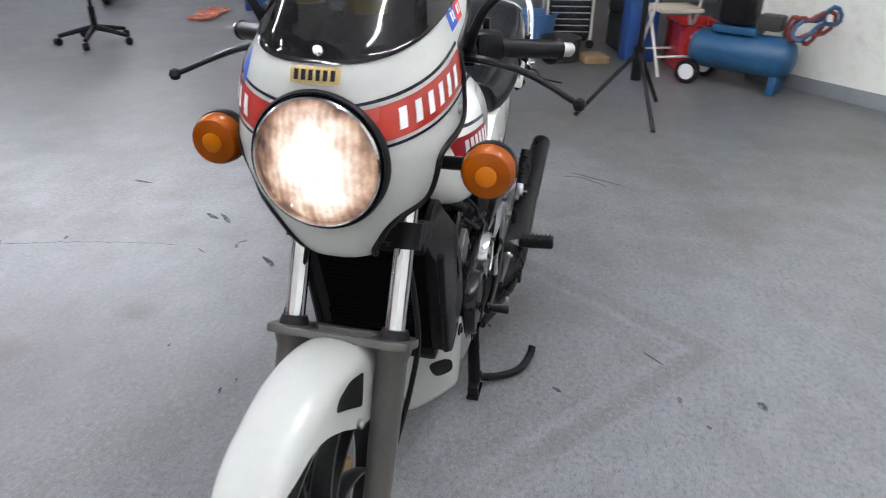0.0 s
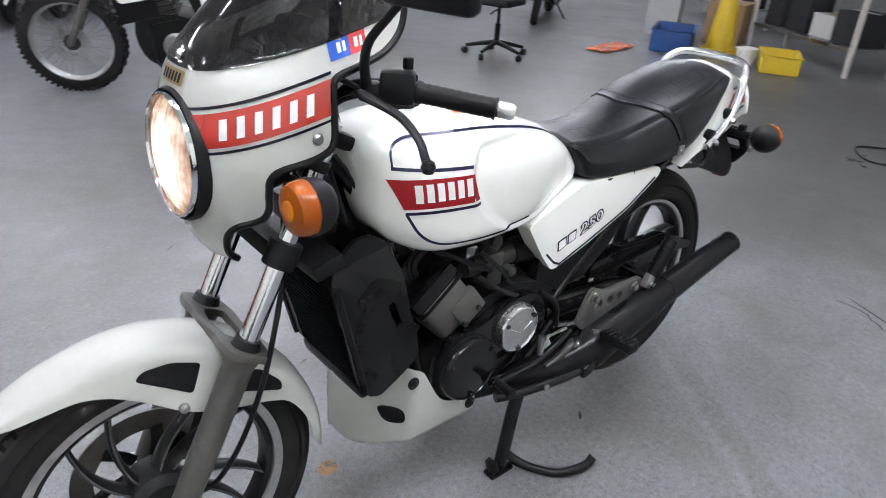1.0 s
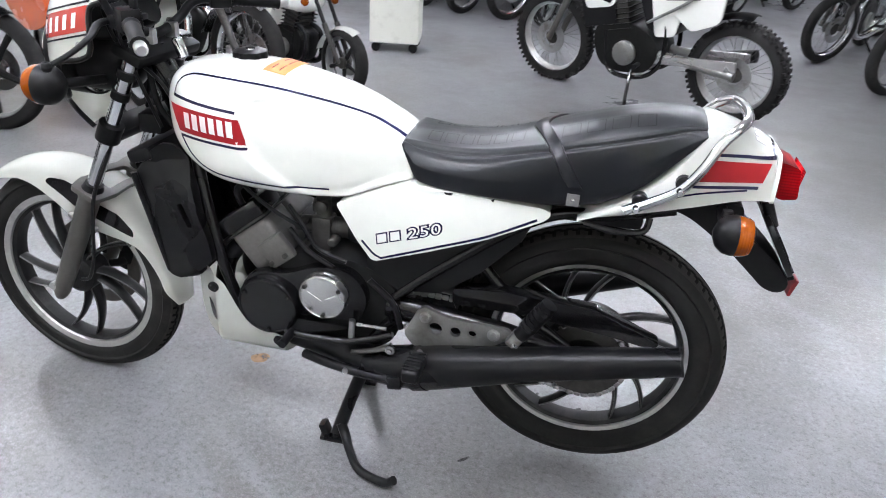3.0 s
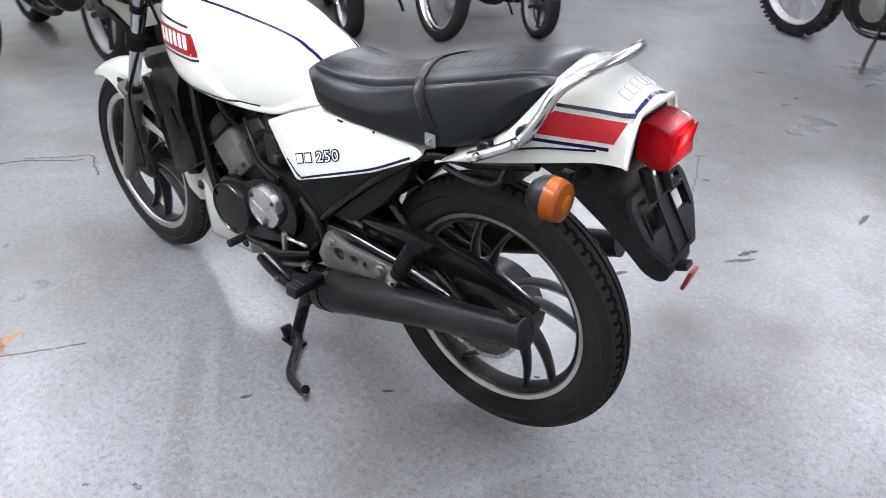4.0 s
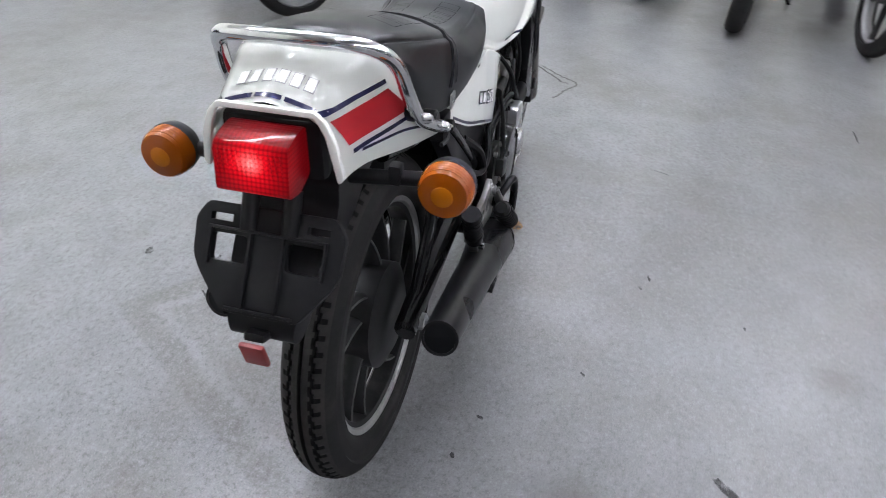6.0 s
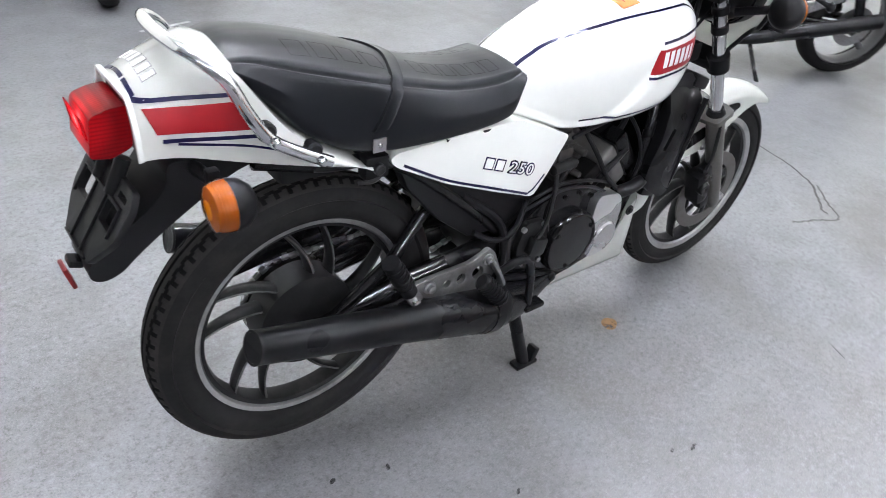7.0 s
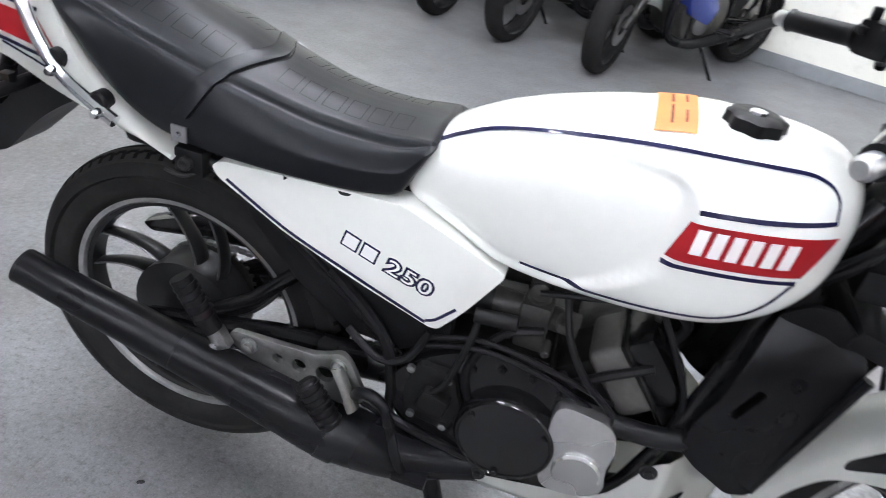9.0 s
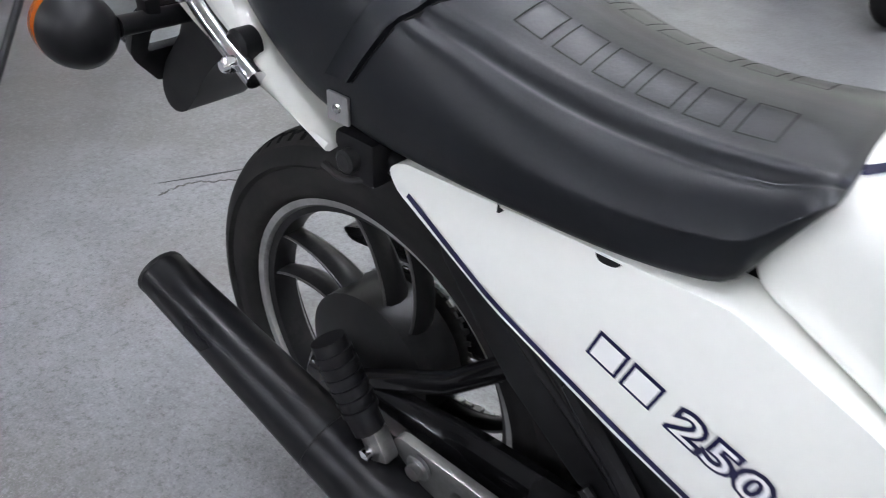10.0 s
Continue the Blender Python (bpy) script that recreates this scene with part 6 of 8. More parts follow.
dy = calc(nt, "MULTIPLY", sep.outputs[1], 1 / 0.083)
dz = calc(nt, "MULTIPLY", calc(nt, "SUBTRACT", sep.outputs[2], 0.940), 1 / 0.083)
r2 = calc(nt, "ADD", calc(nt, "MULTIPLY", dy, dy), calc(nt, "MULTIPLY", dz, dz))
wav = nt.nodes.new("ShaderNodeTexWave")
wav.bands_direction = "Y"
wav.inputs["Scale"].default_value = 28
wav.inputs["Distortion"].default_value = 1.5
nt.links.new(vec, wav.inputs["Vector"])
blot = noise_tex(nt, 24, 3, 0.6, vec)
heat = calc(nt, "ADD", calc(nt, "SUBTRACT", 1.15, calc(nt, "MULTIPLY", r2, 0.95)), calc(nt, "MULTIPLY", calc(nt, "SUBTRACT", blot, 0.5), 2.0))
heat = calc(nt, "ADD", heat, calc(nt, "MULTIPLY", calc(nt, "SUBTRACT", wav.outputs[0], 0.5), 0.10))
colr = ramp(nt, heat, [(0.0, (0.72, 0.36, 0.20)), (0.40, (0.92, 0.58, 0.40)), (0.68, (1.0, 0.82, 0.68)), (1.0, (1.0, 0.97, 0.93))])
nt.links.new(colr, b.inputs["Emission Color"])
nt.links.new(calc(nt, "ADD", 0.12, calc(nt, "MULTIPLY", heat, 0.45)), b.inputs["Emission Strength"])
b.inputs["Base Color"].default_value = (0.12, 0.11, 0.10, 1)
b.inputs["Roughness"].default_value = 0.08
bump(nt, b, wav.outputs[0], 0.4, 0.002)
bm = bmesh.new()
lathe(bm, [(0.0, 0.060), (0.03, 0.058), (0.06, 0.052), (0.083, 0.045), (0.0925, 0.038)], 48, hx)
part("lamp_lens", bm, LAMP, bucket, "lit round head lamp lens")

# ---- bars, controls, mirrors, clocks ----
bm = bmesh.new()
half = [(0.283, 0.312, 1.040), (0.355, 0.225, 1.052), (0.405, 0.165, 1.058), (0.432, 0.12, 1.05), (0.445, 0.08, 1.02), (0.450, 0.0, 1.00)]
tube(bm, half + [(x, -y, z) for x, y, z in half[-2::-1]], 0.011, 12, 60)
bars = part("handlebar", bm, SOFT_BLACK, bike, "black tubular handlebar")
for s in (1, -1):
    a, e = Vector((0.372, 0.205 * s, 1.054)), Vector((0.292, 0.301 * s, 1.041))
    bm = bmesh.new()
    n = 22
    tube(bm, [a.lerp(e, i / (n - 1)) for i in range(n)], [0.0185 if i in (0, 1, n - 1) else (0.0165 if i % 2 else 0.0158) for i in range(n)], 16)
    part("grip", bm, SOFT_BLACK, bars, "black ribbed rubber grip")
    bm = bmesh.new()
    d = (e - a).normalized()
    tube(bm, [e, e + d * 0.004, e + d * 0.024, e + d * 0.029], [0.011, 0.0128, 0.0128, 0.009], 16)
    part("bar_end", bm, COVER_SILVER, bars, "silver bar-end weight")
    bm = bmesh.new()
    box(bm, (0.055, 0.045, 0.052), Matrix.Translation((0.392, 0.183 * s, 1.06)) @ Matrix.Rotation(radians(-40 * s), 4, "Z"), 0.010)
    box(bm, (0.014, 0.012, 0.02), pose(0.375, 0.185 * s, 1.093), 0.003)
    box(bm, (0.012, 0.02, 0.012), pose(0.362, 0.178 * s, 1.07), 0.003)
    part("switch_box", bm, SOFT_BLACK, bars)
    bm = bmesh.new()
    box(bm, (0.035, 0.03, 0.03), pose(0.428, 0.165 * s, 1.052), 0.006)
    perch = part("lever_perch", bm, SOFT_BLACK, bars)
    bm = bmesh.new()
    tube(bm, [(0.445, 0.158 * s, 1.052), (0.452, 0.20 * s, 1.05), (0.436, 0.25 * s, 1.035), (0.440, 0.30 * s, 1.015), (0.455, 0.335 * s, 1.0), (0.461, 0.349 * s, 0.995)], [0.010, 0.0095, 0.008, 0.007, 0.007, 0.008], 10, 30, flat=0.7)
    lathe(bm, [(0.0, 0.011), (0.008, 0.008), (0.011, 0.0), (0.008, -0.008), (0.0, -0.011)], 14, pose(0.462, 0.351 * s, 0.994))
    part("lever", bm, SOFT_BLACK, perch, "black control lever")
    # mirrors
    bm = bmesh.new()
    tube(bm, [(0.440, 0.168 * s, 1.06), (0.452, 0.180 * s, 1.10), (0.458, 0.200 * s, 1.135), (0.458, 0.245 * s, 1.175), (0.452, 0.285 * s, 1.215)], [0.009, 0.008, 0.007, 0.0065, 0.007], 10, 24)
    stem = part("mirror_stem", bm, SOFT_BLACK, bars)
    bm = bmesh.new()
    mm = Matrix.Translation((0.452, 0.318 * s, 1.243)) @ Matrix.Rotation(radians(12 * s), 4, "Z") @ Matrix.Rotation(radians(8), 4, "Y")
    box(bm, (0.03, 0.155, 0.10), mm, 0.014, 3)
    part("mirror_shell", bm, SOFT_BLACK, stem, "black rectangular mirror shell")
    bm = bmesh.new()
    box(bm, (0.002, 0.138, 0.084), mm @ pose(-0.0162, 0, 0))
    part("mirror_glass", bm, CHROME, stem)
    # clocks
    bm = bmesh.new()
    cm = Matrix.Translation((0.515, 0.052 * s, 1.045)) @ Matrix.Rotation(radians(-55), 4, "Y")
    lathe(bm, [(0.03, -0.07), (0.044, -0.04), (0.046, 0.0), (0.043, 0.006), (0.040, 0.004), (0.0, 0.004)], 32, cm)
    part("instrument", bm, SOFT_BLACK, bars, "black round instrument")
    bm = bmesh.new()
    box(bm, (0.03, 0.02, 0.035), pose(0.445, 0.045 * s, 1.0), 0.005)
    part("bar_clamp", bm, STEEL, bars)
bm = bmesh.new()
lathe(bm, [(0.013, -0.03), (0.013, 0.012), (0.010, 0.016), (0.0, 0.016)], 20, pose(0.402, 0.0, 0.978, 0, 20, 0))
part("ignition_lock", bm, CHROME, bike)
bm = bmesh.new()
box(bm, (0.045, 0.05, 0.04), pose(0.40, -0.165, 1.10, 0, 0, 30), 0.01)
part("brake_reservoir", bm, SOFT_BLACK, bars)
for pts, r in (([(0.43, 0.17, 1.05), (0.49, 0.13, 1.07), (0.50, 0.08, 0.98), (0.42, 0.06, 0.90), (0.36, 0.07, 0.80)], 0.0045), ([(0.43, -0.17, 1.05), (0.50, -0.13, 1.08), (0.52, -0.07, 0.95), (0.44, -0.06, 0.86), (0.36, -0.07, 0.78)], 0.0045),
               ([(0.42, -0.18, 1.06), (0.47, -0.16, 1.12), (0.53, -0.10, 1.06), (0.53, -0.06, 0.90), (0.57, -0.075, 0.75), (0.62, -0.11, 0.62), (0.645, -0.115, 0.50), (0.665, -0.10, 0.43)], 0.0055),
               ([(0.50, 0.05, 0.98), (0.53, 0.06, 0.85), (0.555, 0.095, 0.74), (0.60, 0.125, 0.62), (0.625, 0.120, 0.53), (0.66, 0.10, 0.42), (0.70, 0.08, 0.345), (0.745, 0.06, 0.318)], 0.0050),
               ([(0.43, 0.16, 1.05), (0.47, 0.12, 1.02), (0.46, 0.09, 0.92), (0.42, 0.08, 0.80)], 0.0045), ([(0.47, 0.03, 0.95), (0.44, 0.05, 0.84), (0.38, 0.04, 0.76)], 0.008), ([(0.47, -0.03, 0.95), (0.44, -0.05, 0.84), (0.38, -0.04, 0.76)], 0.008)):
    bm = bmesh.new()
    tube(bm, pts, r, 8, 40)
    part("cable", bm, SOFT_BLACK, bike)
bm = bmesh.new()
tube(bm, [(0.35, 0, 0.72), (0.475, 0, 0.96)], 0.035, 16)
part("steering_head", bm, BLACK_PAINT, bike)
bm = bmesh.new()
box(bm, (0.40, 0.07, 0.06), pose(0.22, 0, 0.715, 0, -12, 0), 0.015)
part("frame_spine", bm, BLACK_PAINT, bike)
bm = bmesh.new()
box(bm, (0.05, 0.05, 0.05), pose(0.36, -0.07, 0.77), 0.01)
box(bm, (0.06, 0.14, 0.05), pose(0.46, 0, 0.80), 0.01)
part("horn", bm, SOFT_BLACK, bike)

# ---- front mudguard ----
MUD = [(-5, 0.331, 0.036, 0.322), (2, 0.331, 0.052, 0.300), (11, 0.331, 0.058, 0.295), (22, 0.331, 0.062, 0.287), (30, 0.331, 0.064, 0.278), (36, 0.332, 0.065, 0.260), (46, 0.333, 0.066, 0.228), (58, 0.337, 0.067, 0.208), (73, 0.342, 0.068, 0.203), (83, 0.345, 0.068, 0.216), (95, 0.346, 0.068, 0.250), (103, 0.346, 0.067, 0.278), (110, 0.346, 0.066, 0.298), (119, 0.346, 0.062, 0.312), (127, 0.347, 0.052, 0.327), (132, 0.348, 0.036, 0.340)]
bm = bmesh.new()
rings = []
for i in range(57):
    th = -5 + 137 * i / 56
    r, w, edge = lerp_table(MUD, th)
    crown = min(0.036, (r - edge) * 0.72)
    w *= 1 - 0.10 * smooth01((th - 60) / 25)
    a = radians(180 - th)
    ring = []
    for k in range(21):
        t = k / 20 * 2 - 1
        e = abs(t)
        if e < 0.6:
            y, rr = w * 0.94 * math.sin(e / 0.6 * math.pi / 2), r - crown * (1 - math.cos(e / 0.6 * math.pi / 2))
        else:
            u = (e - 0.6) / 0.4
            y, rr = w * (0.94 + 0.06 * u), r - crown - (r - crown - edge) * u
        ring.append(Vector((FRONT.x + rr * math.cos(a), math.copysign(y, t), FRONT.z + rr * math.sin(a))))
    rings.append(ring)
skin(bm, rings, close=False)
bmesh.ops.solidify(bm, geom=bm.faces[:], thickness=0.003)
mud = part("front_mudguard", bm, WHITE, bike, "white front mudguard with cut-outs", sharp=60)
mt = tree_of(mud)


def mud_pt(th, r):
    a = radians(180 - th)
    return (FRONT.x + r * math.cos(a), FRONT.z + r * math.sin(a))


for s in (1, -1):
    decal("cut_out", mt, BLACK_PAINT, mud, round_corners([mud_pt(94, 0.286), mud_pt(91, 0.299), mud_pt(82, 0.302), mud_pt(72.5, 0.297), mud_pt(73, 0.238)], 0.009, 3), (0, -s, 0), side_at(s), 0.001)
    decal("cut_out", mt, BLACK_PAINT, mud, round_corners([mud_pt(61, 0.286), mud_pt(50, 0.300), mud_pt(39, 0.298), mud_pt(36, 0.286), mud_pt(60, 0.243)], 0.009, 3), (0, -s, 0), side_at(s), 0.001)
    for th, rr in ((76, 0.212), (56, 0.216)):
        x, z = mud_pt(th, rr)
        bm = bmesh.new()
        lathe(bm, [(0.009, -0.006), (0.009, 0.003), (0.005, 0.007), (0.0, 0.007)], 12, axis_y(x, 0.066 * s, z) @ Matrix.Scale(s, 4, (0, 0, 1)))
        part("mudguard_bolt", bm, STEEL, mud)
# brake caliper on the right leg
bm = bmesh.new()
box(bm, (0.052, 0.060, 0.115), pose(0.676, -0.084, 0.366, 0, -22, 0), 0.018)
box(bm, (0.05, 0.034, 0.05), pose(0.684, -0.088, 0.418, 0, -22, 0), 0.010)
box(bm, (0.04, 0.036, 0.06), pose(0.712, -0.090, 0.318, 0, -22, 0), 0.010)
caliper = part("brake_caliper", bm, SOFT_BLACK, bike, "dark brake caliper")
bm = bmesh.new()
lathe(bm, [(0.021, -0.012), (0.021, 0.006), (0.017, 0.010), (0.008, 0.011), (0.0, 0.008)], 24, axis_y(0.670, -0.112, 0.372) @ Matrix.Scale(-1, 4, (0, 0, 1)))
part("piston_cover", bm, ENGINE, caliper)
for x, z in ((0.664, 0.410), (0.690, 0.334), (0.692, 0.402)):
    bm = bmesh.new()
    lathe(bm, [(0.008, -0.008), (0.008, 0.004), (0.005, 0.006), (0.0, 0.006)], 6, axis_y(x, -0.110, z) @ Matrix.Scale(-1, 4, (0, 0, 1)))
    part("caliper_bolt", bm, DULL_ALU, caliper)

# the steering is turned a little to the right
HEAD = Vector((0.43, 0, 0.985))
STEER = Matrix.Translation(HEAD) @ Matrix.Rotation(radians(-2.6), 4, FDIR) @ Matrix.Translation(-HEAD)
for ob in bike.children:
    if ob.name.split(".")[0] in ("front_wheel", "fork_tube", "fork_slider", "dust_seal", "lower_clamp", "lower_yoke", "top_yoke", "fork_band", "axle_nut", "fork_brace", "front_mudguard", "brake_caliper"):
        ob.matrix_basis = STEER

# ---- other motorcycles in the hall ----
BG_RIM = surface("dull_rim", (0.20, 0.20, 0.20), 0.45, 0.7, 0.2, 60, 0.05)
SPOKE_STEEL = surface("spoke_steel", (0.22, 0.22, 0.22), 0.35, 0.9, 0.1, 60, 0.0)
PAINTS = {"white": WHITE, "black": surface("black_tank_paint", (0.015, 0.015, 0.018), 0.2, 0, 0.1, 30, 0.0, coat=0.8), "orange": surface("orange_paint", (0.62, 0.10, 0.015), 0.25, 0, 0.05, 30, 0.0, coat=0.7),
          "brown": surface("brown_paint", (0.20, 0.07, 0.03), 0.25, 0, 0.1, 30, 0.0, coat=0.7), "red": surface("red_paint", (0.40, 0.02, 0.02), 0.25, 0, 0.1, 30, 0.0, coat=0.7), "blue": surface("blue_paint", (0.02, 0.04, 0.22), 0.25, 0, 0.1, 30, 0.0, coat=0.7),
          "silver": surface("silver_paint", (0.40, 0.41, 0.42), 0.3, 0.6, 0.05, 30, 0.0, coat=0.5), "yellow": surface("yellow_anodised", (0.65, 0.42, 0.03), 0.3, 0.5, 0.08, 30, 0.0)}


def bg_wheel(parent, name, x, r, half, rim_mat, spokes, knobby=False, turn=0.0):
    """A wheel at x on the ground: tyre, rim, hub and wire or cast spokes."""
    w = new(name)
    w.parent = parent
    m = Matrix.Translation((x, 0, r)) @ Matrix.Rotation(turn, 4, "Z") @ Matrix.Rotation(radians(-90), 4, "X")
    rr = r - (0.075 if knobby else 0.065) if r > 0.25 else r - 0.07
    bm = bmesh.new()
    prof = [(rr + (r - rr) * max(0, math.cos(a)) ** 0.6, half * math.sin(a)) for a in (math.pi * (i / 8) - math.pi / 2 for i in range(9))]
    ring_lathe(bm, prof, 48, m)
    part("tyre", bm, RUBBER, w, sharp=50)
    if knobby:
        bm = bmesh.new()
        for k in range(56):
            a = 2 * math.pi * k / 56
            for h in ((-0.6, 0.6) if k % 2 else (-0.15, 0.15, 0.85, -0.85)):
                rad = r - 0.004 - 0.016 * abs(h) ** 2
                box(bm, (0.020, 0.018, 0.022), m @ Matrix.Rotation(a, 4, "Z") @ Matrix.Translation((rad, 0, half * h)), 0)
        tagged(part("knobbly_tread", bm, RUBBER, w, sharp=50), kind="stuff")
    bm = bmesh.new()
    ring_lathe(bm, [(rr + 0.004, half * 0.62), (rr - 0.006, half * 0.66), (rr - 0.018, half * 0.45), (rr - 0.024, 0), (rr - 0.018, -half * 0.45), (rr - 0.006, -half * 0.66), (rr + 0.004, -half * 0.62)], 48, m)
    part("rim", bm, rim_mat, w)
    bm = bmesh.new()
    lathe(bm, [(0.02, 0.05), (0.05, 0.045), (0.055, 0.02), (0.04, 0.0), (0.055, -0.02), (0.05, -0.045), (0.02, -0.05)], 20, m)
    part("hub", bm, DULL_ALU, w)
    if spokes == "wire":
        bm = bmesh.new()
        for k in range(32):
            a = 2 * math.pi * k / 32
            o = 0.35 * (1 if k % 4 < 2 else -1)
            s = 1 if k % 2 else -1
            p0 = m @ Vector((0.05 * math.cos(a + o), 0.05 * math.sin(a + o), 0.03 * s))
            p1 = m @ Vector(((rr - 0.02) * math.cos(a), (rr - 0.02) * math.sin(a), 0.004 * s))
            tube(bm, [p0, p1], 0.0015, 4)
        tagged(part("wire_spokes", bm, SPOKE_STEEL, w), kind="stuff")
    else:
        n = 5 if spokes == "cast" else 3
        for k in range(n):
            a = 2 * math.pi * k / n + 0.3
            bm = bmesh.new()
            tube(bm, [m @ Vector((q * math.cos(a), q * math.sin(a), 0)) for q in (0.045, (rr + 0.04) / 2, rr - 0.018)], [0.020, 0.014, 0.017], 8, flat=1.2)
            part("spoke", bm, rim_mat if spokes == "tri" else GUNMETAL, w)
    bm = bmesh.new()
    ring_lathe(bm, [(0.12 if r > 0.25 else 0.08, 0.056), (0.12 if r > 0.25 else 0.08, 0.060), (0.06, 0.060), (0.06, 0.056)], 32, m)
    part("disc", bm, STEEL, w)
    return w


def road_bike(name, label, paint="black", wheel="wire", rim=CHROME, wb=1.36, r=0.32, half=0.045, turn=0.0, fender=CHROME, knobby=False, engine=ENGINE, fork_mat=CHROME, guard_high=False, high=0.0):
    """A parked motorcycle along x, front wheel ahead, on its side stand."""
    ob = thing(name, label, "motorcycle", "parked motorcycles")
    f, k = wb / 2, PAINTS[paint]
    bg_wheel(ob, "front_wheel", f, r, half, rim, wheel, knobby, turn)
    bg_wheel(ob, "rear_wheel", -f, r * 0.985, half * 1.25, rim, wheel, knobby)
    top = Vector((f - 0.36, 0, 0.98 + high))
    for s in (1, -1):
        a = Vector((f, 0.085 * s, r))
        b_ = Vector((top.x, 0.085 * s, top.z))
        bm = bmesh.new()
        tube(bm, [a.lerp(b_, 0.45), b_], 0.018, 10)
        part("fork_tube", bm, fork_mat, ob)
        bm = bmesh.new()
        tube(bm, [a, a.lerp(b_, 0.48)], [0.022, 0.027], 10)
        part("fork_slider", bm, DULL_ALU if not knobby else GREY_FORK, ob)
        bm = bmesh.new()
        tube(bm, [(-f - 0.02, 0.10 * s, r), (-0.10, 0.09 * s, r + 0.05)], 0.022 if not knobby else 0.03, 10)
        part("swing_arm", bm, ALU if knobby else BLACK_PAINT, ob)
        if not knobby:
            bm = bmesh.new()
            tube(bm, [(-f + 0.02, 0.115 * s, r + 0.03), (-f + 0.16, 0.115 * s, 0.68)], 0.028, 10)
            part("shock", bm, CHROME if fender is CHROME else BLACK_PAINT, ob)
        bm = bmesh.new()
        tube(bm, [(top.x - 0.02, 0.03 * s, top.z - 0.05), (f - 0.50, 0.11 * s, 0.55), (f - 0.55, 0.12 * s, 0.22), (-0.12, 0.12 * s, 0.22), (-0.24, 0.11 * s, 0.40), (-0.20, 0.10 * s, 0.70 + high)], 0.016, 8, 30)
        part("frame_tube", bm, BLACK_PAINT, ob)
        bm = bmesh.new()
        tube(bm, [(-0.10, 0.19 * s, 0.32), (-0.12, 0.28 * s, 0.33)], 0.016, 8)
        part("footrest", bm, SOFT_BLACK, ob)
        bm = bmesh.new()
        tube(bm, [(top.x - 0.18, 0.36 * s, top.z + 0.08), (top.x - 0.06, 0.20 * s, top.z + 0.13), (top.x, 0.06 * s, top.z + 0.05)], 0.012, 8, 12)
        part("handlebar", bm, CHROME, ob)
        bm = bmesh.new()
        tube(bm, [(top.x - 0.19, 0.37 * s, top.z + 0.08), (top.x - 0.12, 0.27 * s, top.z + 0.11)], 0.018, 8)
        part("grip", bm, SOFT_BLACK, ob)
        for xx in (f - 0.30, -f + 0.02):
            bm = bmesh.new()
            lathe(bm, [(0.0, 0.03), (0.03, 0.02), (0.038, 0.0), (0.03, -0.02), (0.0, -0.035)], 16, pose(xx, 0.20 * s, 0.80 + high, 0, 90 if xx > 0 else -90, 0))
            part("indicator", bm, AMBER, ob)
    bm = bmesh.new()
    plate(bm, smooth_outline([(f - 0.42, 0.40), (f - 0.45, 0.52), (0.05, 0.56), (-0.14, 0.50), (-0.20, 0.38), (-0.12, 0.25), (0.10, 0.22), (f - 0.48, 0.26)], 32), -0.13, 0.13, 0.02)
    part("crankcase", bm, engine, ob)
    for s in (1, -1):
        bm = bmesh.new()
        lathe(bm, [(0.085, -0.02), (0.085, 0.02), (0.07, 0.03), (0.0, 0.032)], 24, axis_y(0.04, 0.135 * s, 0.36) @ Matrix.Scale(s, 4, (0, 0, 1)))
        part("engine_cover", bm, ALU, ob)
        if knobby and s > 0:
            continue
        bm = bmesh.new()
        tube(bm, [(0.18, 0.09 * s, 0.58), (0.30, 0.10 * s, 0.50), (0.28, 0.12 * s, 0.27), (0.05, 0.15 * s, 0.22), (-0.30, 0.19 * s, 0.30), (-0.75, 0.20 * s, 0.40)], [0.022, 0.024, 0.026, 0.032, 0.042, 0.044], 12, 40)
        part("exhaust", bm, fork_mat if fender is CHROME else MATT_BLACK, ob)
    bm = bmesh.new()
    box(bm, (0.16, 0.24, 0.22), pose(0.12, 0, 0.60, 0, 14, 0), 0.03)
    cyl = part("cylinder", bm, DULL_ALU, ob)
    for j in range(6):
        bm = bmesh.new()
        box(bm, (0.19, 0.27, 0.006), pose(0.12, 0, 0.60, 0, 14, 0) @ pose(0, 0, -0.09 + j * 0.034))
        part("cooling_rib", bm, engine, cyl)
    # tank, seat, tail
    bm = bmesh.new()
    table = [(-0.10, 0.74, 0.68, 0.09), (0.0, 0.84, 0.67, 0.12), (0.12, 0.90, 0.67, 0.145), (0.24, 0.92, 0.68, 0.15), (0.33, 0.90, 0.72, 0.12), (0.38, 0.86, 0.77, 0.06)]
    rings = []
    for i in range(17):
        x = -0.10 + 0.48 * i / 16
        t, bo, w = lerp_table(table, x)
        rings.append([Vector((x, w * math.copysign(abs(math.cos(a)) ** 0.7, math.cos(a)), high + (t + bo) / 2 + (t - bo) / 2 * math.copysign(abs(math.sin(a)) ** 0.7, math.sin(a)))) for a in (2 * math.pi * q / 20 for q in range(20))])
    skin(bm, rings)
    part("fuel_tank", bm, k, ob)
    bm = bmesh.new()
    plate(bm, round_corners([(-0.06, 0.76 + high), (-0.10, 0.80 + high), (-0.35, 0.79 + high), (-0.60, 0.84 + high), (-0.76, 0.84 + high), (-0.78, 0.78 + high), (-0.40, 0.72 + high), (-0.10, 0.70 + high)], 0.04, 4), -0.12, 0.12, 0.03, segs=3)
    part("seat", bm, VINYL, ob)
    bm = bmesh.new()
